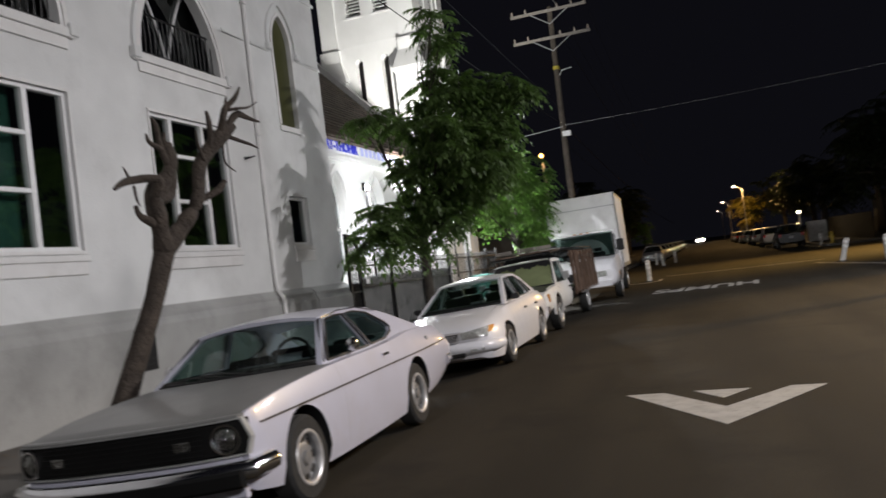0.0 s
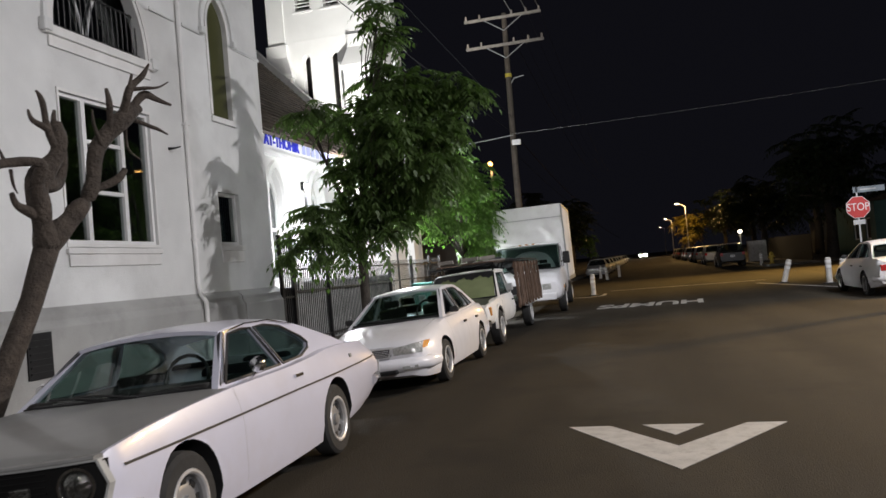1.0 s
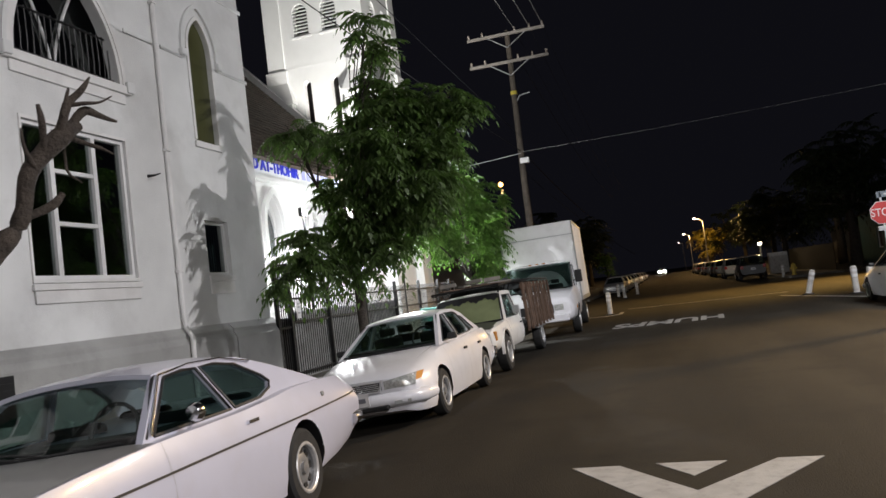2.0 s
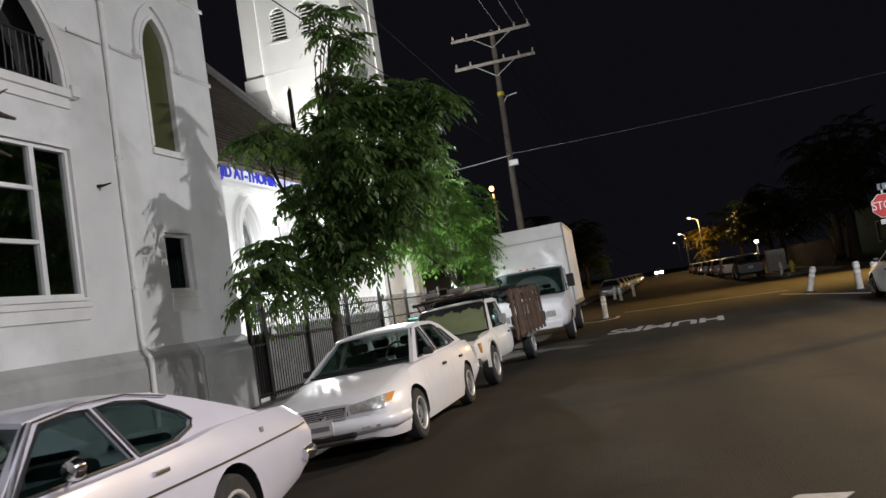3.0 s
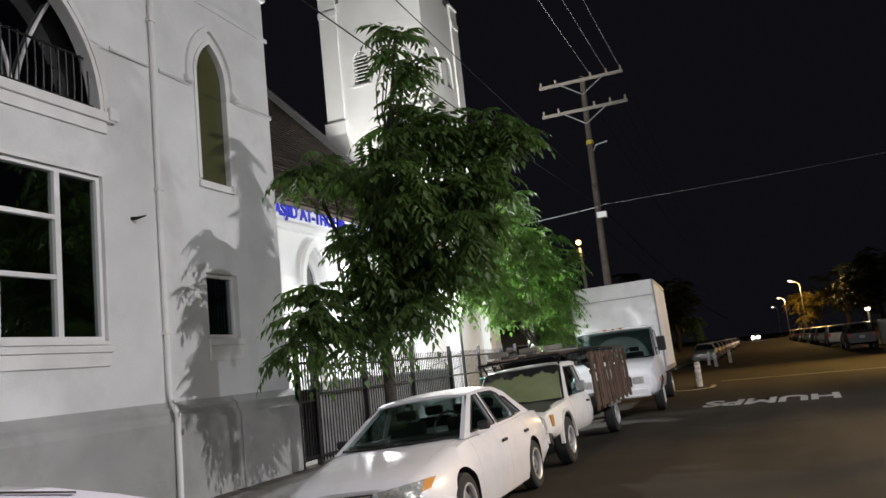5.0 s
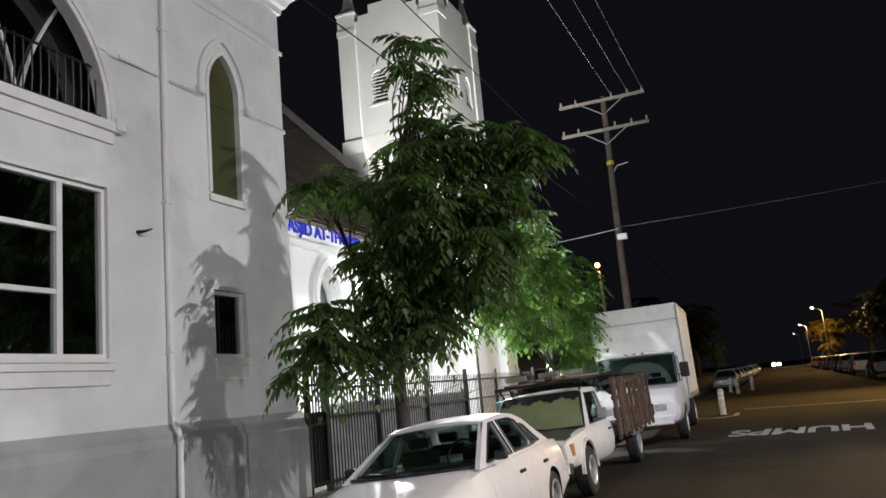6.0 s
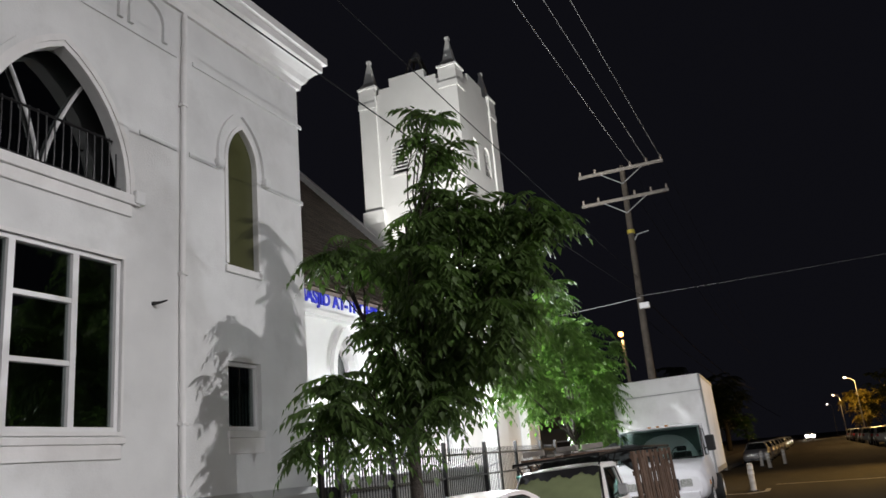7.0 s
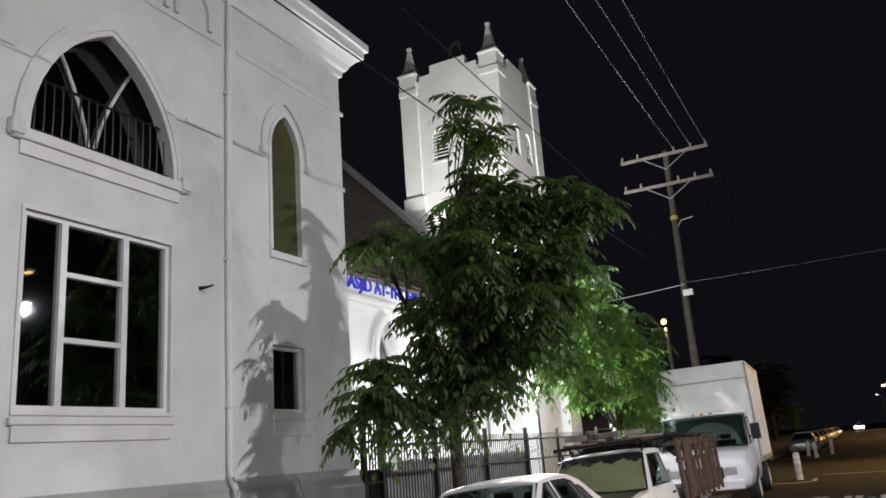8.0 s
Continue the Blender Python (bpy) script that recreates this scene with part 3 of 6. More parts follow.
for cx, cy in ((TX0, TY0), (TX1, TY0), (TX1, TY1), (TX0, TY1)):
    sx, sy = (1 if cx == TX1 else -1), (1 if cy == TY1 else -1)
    px, py = cx - sx * 0.3, cy - sy * 0.3
    rows = []
    for z0, z1, g in ((0, 9.6, 0.62), (9.6, 9.75, 0.7), (10.5, 11.0, 0.44), (11.0, 15.2, 0.36), (15.2, 15.45, 0.39), (15.45, 16.05, 0.36), (16.05, 16.13, 0.4)):
        rows.append((px - g, px + g, py - g, py + g, z0, z1))
    bm = boxes(*rows)
    for z0, z1, g0, g1 in ((9.75, 10.5, 0.7, 0.44), (16.13, 16.4, 0.36, 0.2), (16.4, 17.3, 0.2, 0.05), (17.3, 17.42, 0.08, 0.08)):
        vs = [bm.verts.new((px + sxx * g, py + syy * g, z)) for z, g in ((z0, g0), (z1, g1)) for sxx, syy in ((-1, -1), (1, -1), (1, 1), (-1, 1))]
        for i in range(4):
            j = (i + 1) % 4
            bm.faces.new((vs[i], vs[j], vs[4 + j], vs[4 + i]))
        bm.faces.new(vs[4:])
    part("pinnacle", bm, HALL, tower)
for x0, x1, y0, y1 in ((TX0 + 0.8, TX1 - 0.8, TY0, TY0 + 0.3), (TX1 - 0.3, TX1, TY0 + 0.8, TY1 - 0.8)):
    mx, my = (x0 + x1) / 2, (y0 + y1) / 2
    part("parapet", boxes((x0, x1, y0 + 0.001, y1, 15.7, 15.9), ((mx - 0.75 if x1 - x0 > 1 else x0), (mx + 0.75 if x1 - x0 > 1 else x1), (my - 0.75 if y1 - y0 > 1 else y0 + 0.001), (my + 0.75 if y1 - y0 > 1 else y1), 15.9, 16.25)), HALL, tower)
part("tower_string", boxes((TX0 + 0.2, TX1 - 0.2, TY0 - 0.008, TY0 - 0.001, 14.35, 14.4), (TX0 + 0.2, TX1 - 0.2, TY0 - 0.008, TY0 - 0.001, 11.05, 11.1)), HALL, tower)
lantern = thing("tower_lantern", ((TX0 + TX1) / 2 + 0.15, TY0 + 0.75, 15.5), "weathered metal lantern frame on top of the tower", "lantern")
for sx in (-1, 1):
    for sy in (-1, 1):
        part("leg", tube(bmesh.new(), [(sx * 0.5, sy * 0.4, 0), (sx * 0.36, sy * 0.3, 0.95), (sx * 0.16, sy * 0.16, 1.65)], [0.06, 0.055, 0.05], 6), ARM_WOOD, lantern)
part("cap", lathe(bmesh.new(), [(0.0, 0.42), (0.1, 0.36), (0.22, 0.1), (0.24, 0.0), (0.0, 0.0)], 12), STEEL, lantern, smooth=40).matrix_basis = pose(0, 0, 1.62, 0, -90, 0)
part("ring", boxes((-0.42, 0.42, -0.36, 0.36, 0.62, 0.68)), STEEL, lantern)

# ---- fence ----
FX = -6.55
fence = thing("iron_fence", (FX, 17.4, 0.12), "black iron picket fence with grey metal sheets behind", "fence")
pk = None
for i in range(118):
    y = 0.62 + i * 0.107
    if pk is None:
        pk = part("picket", boxes((-0.008, 0.008, -0.008, 0.008, 0.05, 1.82)), IRON, fence)
        pk.location = (0, y, 0)
    else:
        q = new("picket", pk.data)
        q.parent, q.location = fence, (0, y, 0)
for z in (0.14, 1.2, 1.68):
    part("rail", boxes((-0.02, 0.02, 0.6, 13.3, z - 0.02, z + 0.02)), IRON, fence)
for y in (0.6, 2.55, 4.9, 7.3, 9.6, 11.8, 13.3):
    part("post", boxes((-0.04, 0.04, y - 0.04, y + 0.04, 0, 1.95), bevel=0.006), IRON, fence)
# ribbed sheet behind the lower half
bm = bmesh.new()
prev = None
y = 0.62
while y < 7.35:
    ring = [bm.verts.new((-0.06 - 0.012 * (math.sin(y * 58) > 0), y, z)) for z in (0.02, 1.37)]
    if prev:
        bm.faces.new((prev[0], ring[0], ring[1], prev[1]))
    prev = ring
    y += 0.027
part("metal_sheet", bm, SHEET, fence, "ribbed grey metal sheet")
part("sheet_rail", boxes((-0.09, -0.05, 0.62, 7.35, 1.37, 1.41)), STEEL, fence, "pale steel capping")
gate = thing("iron_gate", (FX, 17.42, 0.12), "tall black iron gate against the building corner", "gate")
for y in (0.0, 0.56):
    part("gate_post", boxes((-0.035, 0.035, y - 0.03, y + 0.03, 0, 2.42)), IRON, gate)
for z in (0.15, 1.1, 1.75, 2.38):
    part("gate_rail", boxes((-0.02, 0.02, 0.03, 0.53, z - 0.02, z + 0.02)), IRON, gate)
for i in range(5):
    y = 0.1 + i * 0.09
    part("gate_bar", boxes((-0.009, 0.009, y - 0.009, y + 0.009, 0.1, 2.4)), IRON, gate)
part("gate_sheet", boxes((-0.03, -0.024, 0.02, 0.54, 0.1, 1.3)), IRON, gate)
notice = thing("fence_notice", (FX + 0.045, 18.3, 1.38), "white notice plate hung on the fence", "notice")
part("plate", boxes((0, 0.006, -0.09, 0.09, 0, 0.38), bevel=0.002), VINYL, notice)
for z in (0.29, 0.22, 0.1):
    part("bar", boxes((0.0065, 0.008, -0.05, 0.05, z, z + 0.03)), STEEL, notice)
ramp = thing("ramp_rail", (-7.6, 20.2, 0.14), "steel handrails of a ramp behind the fence", "handrail")
for z in (0.6, 0.95):
    part("rail", tube(bmesh.new(), [(0, 0, z), (0, 3.0, z + 0.2), (0, 8.5, z + 0.85)], 0.025, 8), STEEL, ramp, smooth=60)
for i in range(8):
    y = i * 1.15
    part("rail_post", tube(bmesh.new(), [(0, y, 0), (0, y, 0.95 + y * 0.095)], 0.022, 8), STEEL, ramp)
part("ramp_wall", boxes((-0.25, -0.1, -0.5, 9.0, 0, 0.35)), HALL, ramp)

# ---- lamps ----
GLOW_W = glow("led_glow", (0.95, 0.97, 1.0), 60)
GLOW_O = glow("sodium_glow", (1.0, 0.5, 0.14), 7)


def flood(loc, height):
    f = thing("floodlight", (loc[0], loc[1], 0.13), "white floodlight on a slim dark pole", "floodlight", "floodlights")
    part("pole", tube(bmesh.new(), [(0.12, 0, 0), (0.12, 0, height - 0.13)], 0.03, 8), IRON, f)
    part("housing", boxes((0.05, 0.16, -0.14, 0.14, height - 0.24, height - 0.02), bevel=0.02), IRON, f)
    part("lens", boxes((0.165, 0.175, -0.07, 0.07, height - 0.19, height - 0.09)), GLOW_W, f, "glowing lens")
    return f


flood((-7.62, 21.2), 3.98)
flood((-6.95, 26.5), 3.12)


def street_lamp(loc, reach, glow_m, label, head=0.6):
    s = thing("street_lamp", (loc[0], loc[1], 0.1), label, "street lamp", "street lamps")
    h = loc[2]
    part("pole", tube(bmesh.new(), [(0, 0, 0), (0, 0, 1.0), (0, 0, h - 0.5)], [0.11, 0.09, 0.06], 10), STEEL, s, smooth=50)
    part("arm", tube(bmesh.new(), [(0, 0, h - 0.6), (reach * 0.4, 0, h - 0.15), (reach, 0, h)], [0.05, 0.04, 0.035], 8), STEEL, s, smooth=50)
    hd = part("lamp_head", boxes((reach - 0.3, reach + 0.3, -0.14, 0.14, h + 0.06, h + 0.16), bevel=0.03), STEEL, s)
    part("lamp_lens", boxes((reach - 0.2, reach + 0.2, -0.1, 0.1, h + 0.02, h + 0.055)), glow_m, hd, "glowing lens")
    return s


street_lamp((9.6, LED[1], 7.1), -0.7, GLOW_W, "steel street lamp with a white glowing head")
street_lamp((10.3, BACK_LED[1], 7.45), -1.0, GLOW_W, "steel street lamp with a white glowing head")
street_lamp((14.3, SODIUM[1], 9.45), -1.0, GLOW_O, "steel street lamp with an orange glowing head")
street_lamp((17.0, CORNER_SODIUM[1], 9.25), -1.0, GLOW_O, "steel street lamp with an orange glowing head")
street_lamp((13.9, MIDDLE_LED[1], 10.25), -1.4, GLOW_W, "steel street lamp with a white glowing head")
GLOW_SPARK = glow("far_lamp_glow", (1.0, 0.85, 0.66), 90)
for fy, fh in ((152, 9.6), (226, 9.9), (300, 9.9)):
    street_lamp((8.8, fy, fh), -1.4, GLOW_SPARK, "far steel street lamp glowing warm white", 1)
post = thing("globe_lamp", (-8.15, 51.7, 0.0), "slim post lamp glowing orange over the trees", "street lamp")
part("pole", tube(bmesh.new(), [(0.25, 0, 0), (0.2, 0, 4.0), (0.1, 0, 7.6)], [0.14, 0.11, 0.08], 10), ARM_WOOD, post, smooth=50)
bm = bmesh.new()
bmesh.ops.create_uvsphere(bm, u_segments=14, v_segments=8, radius=0.15, matrix=pose(0.05, 0, 7.95))
part("globe", bm, GLOW_O, post, "glowing orange globe", smooth=60)

# ---- utility pole and wires ----
pole = thing("utility_pole", (-4.36, 37.2, 0), "dark wooden utility pole with two crossarms", "utility pole")
part("shaft", tube(bmesh.new(), [(0, 0, 0), (0.0, 0, 6), (0.08, 0, 12.7)], [0.16, 0.135, 0.11], 12), POLE_WOOD, pole, smooth=50)
INS = mat("porcelain", (0.35, 0.3, 0.26), 0.25, vary=0.1, bump=0)
for z, x0, x1 in ((12.52, -1.7, 1.75), (11.28, -1.72, 1.78)):
    arm = part("crossarm", boxes((x0, x1, -0.2, -0.1, z - 0.06, z + 0.06), bevel=0.01), ARM_WOOD, pole)
    for x in (x0 + 0.08, x0 + 0.7, 0.45, 1.1, x1 - 0.08):
        part("insulator", lathe(bmesh.new(), [(0.0, 0.2), (0.03, 0.19), (0.05, 0.12), (0.035, 0.1), (0.055, 0.05), (0.02, 0.0)], 8), INS, arm, smooth=40).matrix_basis = pose(x, -0.15, z + 0.06, 0, -90, 0)
    for s in (-1, 1):
        part("brace", tube(bmesh.new(), [(0.05, -0.17, z - 0.62), (0.05 + s * 0.85, -0.17, z - 0.05)], 0.022, 6), STEEL, pole)
part("junction_box", boxes((-0.02, 0.36, -0.3, -0.12, 6.75, 6.98), bevel=0.02), VINYL, pole, "white box strapped to the pole")
part("yellow_band", lathe(bmesh.new(), [(0.148, -0.08), (0.152, 0.08)], 14), mat("yellow_band", (0.5, 0.4, 0.05), 0.6), pole).matrix_basis = pose(0.05, 0, 9.9, 0, 90, 0)
part("side_arm", tube(bmesh.new(), [(0.05, 0, 9.4), (0.3, -0.05, 9.75), (0.75, -0.1, 9.8)], 0.03, 6), STEEL, pole)


def cable(a, b, sag, r, name="overhead_cable", mt=None):
    a, b = Vector(a), Vector(b)
    pts = [a.lerp(b, k / 24) - Vector((0, 0, sag * 4 * (k / 24) * (1 - k / 24))) for k in range(25)]
    ob = part(name, tube(bmesh.new(), pts, r, 5), mt or CABLE)
    return tagged(ob, "thin dark overhead cable strung between poles", "cable", "overhead cables")


# pale copy for spans in lamp light, near-black copy for unlit ones
WIRE = mat("lamplit_wire", (0.3, 0.3, 0.3), 0.4, metal=0.3, vary=0.1, bump=0)
CABLE = mat("unlit_cable", (0.014, 0.014, 0.016), 0.95, vary=0.1, bump=0, specular=0.05)
for x, z in ((0.45, 12.66), (1.1, 12.66), (1.67, 12.66)):
    # one wire through both spans; the light is put into its colour
    cable((-4.36 + x, 37.1, z), (-4.36 + x, -25, z + 0.2), 0.6, 0.012, mt=WIRE)
    cable((-4.36 + x, 37.1, z), (-4.36 + x, 110, z), 1.0, 0.007)
cable((-4.36 + 0.45, 37.1, 11.42), (-3.9, 110, 11.4), 1.0, 0.012)
cable((-4.3, 37.1, 7.3), (-4.3, -20, 6.6), 0.35, 0.011)
cable((-4.3, 37.1, 8.0), (-4.3, -20, 8.8), 0.2, 0.01)
cable((-4.3, 37.1, 7.35), (-4.3, 110, 7.2), 0.8, 0.02)
cable((-12, 36.9, 6.9), (-4.3, 37.0, 7.2), 0.1, 0.014, mt=WIRE)
cable((-4.3, 37.0, 7.25), (14, 36.0, 7.5), 0.1, 0.004, mt=WIRE)
cable((-4.3, 37.3, 6.4), (-0.5, 50, 2.5), 0.3, 0.014)


# ---- trees ----
def fronds(rng, centres, count, frond, leaflet, down=0.35):
    """Feather leaves: each a midrib with pairs of pointed leaflets, in lobes given as (centre, radius)."""
    verts, faces = [], []
    tufts = count // 6
    total = sum(r ** 1.7 for _, r in centres)
    turns = [lobe for lobe in centres for _ in range(max(2, round(tufts * lobe[1] ** 1.7 / total)))]
    for number in range(6 * len(turns)):
        if number % 6 == 0:
            c, r = turns[number // 6]
            d = Vector((rng.gauss(0, 1), rng.gauss(0, 1), rng.gauss(0, 0.8))).normalized()
            tip = Vector(c) + d * r * rng.uniform(0.2, 0.9)
            spin = rng.uniform(0, 6.28)
        a = spin + number * 2.4
        p = tip + Vector((rng.uniform(-1, 1), rng.uniform(-1, 1), rng.uniform(-1, 1))) * 0.05
        out = (Vector((math.cos(a), math.sin(a), rng.uniform(-0.5, 0.45) - down * 0.5)) + d * 0.45).normalized()
        side = out.cross(Vector((0, 0, 1)) + Vector((rng.uniform(-0.3, 0.3), rng.uniform(-0.3, 0.3), 0))).normalized()
        up = side.cross(out)
        ln = frond * rng.uniform(0.6, 1.15)
        n = 6
        bow = rng.uniform(0.25, 0.75)
        for k in range(n + 1):
            u = (k + 0.6) / (n + 0.6)
            q = p + out * ln * u - Vector((0, 0, bow * ln * u * u))
            w = leaflet * (1.0 - 0.4 * abs(u - 0.4) * 2) * rng.uniform(0.85, 1.15)
            along = (out - Vector((0, 0, 2 * bow * u))).normalized()
            for s in (-1, 1) if k < n else (0,):
                dirn = (side * s + along * (0.75 if s else 1.0) - Vector((0, 0, rng.uniform(0.1, 0.8)))).normalized()
                wide = (along if s else side) * leaflet * 0.19
                b = len(verts)
                verts += [q, q + dirn * w * 0.35 - wide, q + dirn * w - Vector((0, 0, w * 0.15)), q + dirn * w * 0.35 + wide + up * 0.01]
                faces.append((b, b + 1, b + 2, b + 3))
    return verts, faces


def crown(name, parent, rng, centres, count, frond, leaflet, material, down=0.35):
    v, f = fronds(rng, centres, count, frond, leaflet, down)
    me = bpy.data.meshes.new(name)
    me.from_pydata(v, [], f)
    me.materials.append(material)
    ob = new(name, me)
    ob.parent = parent
    return tagged(ob, kind="stuff")


def limb_points(a, b, rng, bend=0.15, n=5):
    a, b = Vector(a), Vector(b)
    off = Vector((rng.uniform(-1, 1), rng.uniform(-1, 1), rng.uniform(-0.3, 0.6))) * bend * (b - a).length
    return [a.lerp(b, k / n) + off * math.sin(math.pi * k / n) for k in range(n + 1)]


rng = random.Random(11)
RIGHT = Vector((0.907, 0.42, 0))
DEEP = Vector((-0.42, 0.907, 0))
tree = thing("street_tree", (-4.4, 16.5, 0.1), "leafy street tree with dark feathery leaves beside the fence", "tree", "street trees")
LOBES = ((0.72, 6.6, 0.28, 0), (0.85, 6.2, 0.34, 0), (0.62, 5.6, 0.45, 0.2), (1.6, 5.15, 0.55, 0.3), (0.95, 5.0, 0.7, -0.2), (1.75, 4.5, 0.6, 0.2), (0.2, 4.5, 0.65, 0), (-0.85, 4.75, 0.4, 0.1), (0.83, 3.9, 0.85, 0.1),
         (1.5, 3.8, 0.6, -0.4), (-0.05, 3.3, 0.6, -0.1), (0.7, 3.0, 0.65, 0.4), (-0.75, 2.7, 0.5, 0.1), (-1.2, 2.15, 0.32, 0), (-0.65, 2.3, 0.5, -0.4), (0.55, 2.4, 0.45, -0.2), (0.0, 2.7, 0.55, 0.5), (1.95, 4.95, 0.6, 0.1), (1.95, 4.2, 0.55, 0), (1.3, 3.2, 0.5, 0.2), (0.3, 3.7, 0.7, 1.0), (0.4, 4.2, 0.7, -0.9))
# the crown leans out over the street
LEAN = Vector((5.24, -14.45, 1.41)) * 0.08
cs = [((RIGHT * u + DEEP * dd + Vector((0, 0, z - 0.1))) * 0.92 + LEAN, r * 0.9) for u, z, r, dd in LOBES]
fork = Vector((0, 0, 2.05))
part("trunk", tube(bmesh.new(), [(0.03, -0.05, 0), (0.02, 0, 0.5), (0, 0.02, 1.3), fork], [0.13, 0.1, 0.09, 0.085], 12), BARK, tree, smooth=60)
for c, r in cs:
    bm = bmesh.new()
    pts = limb_points(fork, c, rng, 0.12)
    tube(bm, pts, [0.055 * (1 - 0.8 * k / 5) for k in range(6)], 6)
    for _ in range(4):
        e = c + Vector((rng.uniform(-1, 1), rng.uniform(-1, 1), rng.uniform(-0.6, 0.8))) * r * 0.8
        tube(bm, limb_points(pts[3], e, rng, 0.15, 3), [0.016, 0.012, 0.009, 0.005], 4)
    part("limb", bm, BARK, tree, smooth=60)
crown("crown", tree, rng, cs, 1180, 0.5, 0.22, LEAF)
tree2 = thing("street_tree", (-4.4, 25.2, 0.1), "young street tree with feathery leaves coloured bright green as floodlit", "tree", "street trees")
cs2 = [(Vector(p), r) for p, r in (((0, -0.7, 5.3), 0.35), ((0.1, -0.8, 4.6), 0.5), ((0.1, 0.6, 4.2), 0.8), ((0.3, 1.6, 3.9), 0.7), ((0, -0.6, 3.6), 0.8), ((0.3, 0.8, 3.2), 0.9), ((0.2, 2.0, 3.0), 0.7), ((-0.2, -1.2, 2.7), 0.6), ((0.4, 0.2, 2.3), 0.6), ((0.5, 2.4, 2.4), 0.5), ((0.0, -2.2, 3.3), 0.6), ((-0.3, -2.7, 4.0), 0.6), ((-0.4, -3.3, 3.2), 0.55), ((0.1, -1.5, 4.4), 0.5), ((0.3, 1.2, 2.0), 0.45))]
part("trunk", tube(bmesh.new(), [(0, 0, 0), (0.02, 0, 1.0), (0, 0.03, 1.8)], [0.1, 0.08, 0.07], 10), BARK, tree2, smooth=60)
for c, r in cs2:
    part("limb", tube(bmesh.new(), limb_points((0, 0.03, 1.75), c, rng, 0.12), [0.04 * (1 - 0.8 * k / 5) for k in range(6)], 5), BARK, tree2, smooth=60)
# the floodlight behind this crown is partly in its leaf colour
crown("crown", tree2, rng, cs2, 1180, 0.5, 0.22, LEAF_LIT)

bare = thing("pollarded_tree", (-4.1, 7.0, 0.1), "bare pollarded tree with stubby cut branches", "tree")
bm = bmesh.new()
f0 = Vector((0, 0.85, 1.95))
tube(bm, [(-0.05, 0.0, 0), (0, 0.12, 0.5), (0.08, 0.34, 1.0), (0.15, 0.54, 1.45), (0.2, 0.7, 1.9)], [0.135, 0.105, 0.092, 0.088, 0.1], 12)


def bend(p):
    x, y, z = p
    s = max(0.0, y - 0.85)
    return (0.2 + x + 0.24 * s, 0.7 + (y - 0.85) * (0.55 if y > 0.85 else 0.8), 1.9 + (z - 1.95) * 0.84)


part("trunk", bm, BARE_BARK, bare, smooth=70)


def knotty(pts, rad):
    """A limb that bends smoothly and swells unevenly."""
    ps, rs = [bend(p) for p in pts], [r * 0.8 for r in rad]
    rows = [(float(i), *p, r) for i, (p, r) in enumerate(zip(ps, rs))]
    out_p, out_r = [], []
    steps = (len(rows) - 1) * 5
    for k in range(steps + 1):
        u = k * (len(rows) - 1) / steps
        i = min(int(u), len(rows) - 2)
        a, b, c, d_ = rows[max(i - 1, 0)], rows[i], rows[i + 1], rows[min(i + 2, len(rows) - 1)]
        t = u - i
        v = [0.5 * (2 * q1 + (q2 - q0) * t + (2 * q0 - 5 * q1 + 4 * q2 - q3) * t * t + (3 * q1 - q0 - 3 * q2 + q3) * t ** 3) for q0, q1, q2, q3 in zip(a, b, c, d_)]
        n = noise.noise((v[1] * 6, v[2] * 6, v[3] * 6))
        out_p.append((v[1] + 0.02 * n, v[2] - 0.02 * n, v[3] + 0.015 * n))
        out_r.append(max(0.004, v[4] * (1 + 0.3 * n)))
    return tube(bmesh.new(), out_p, out_r, 9)


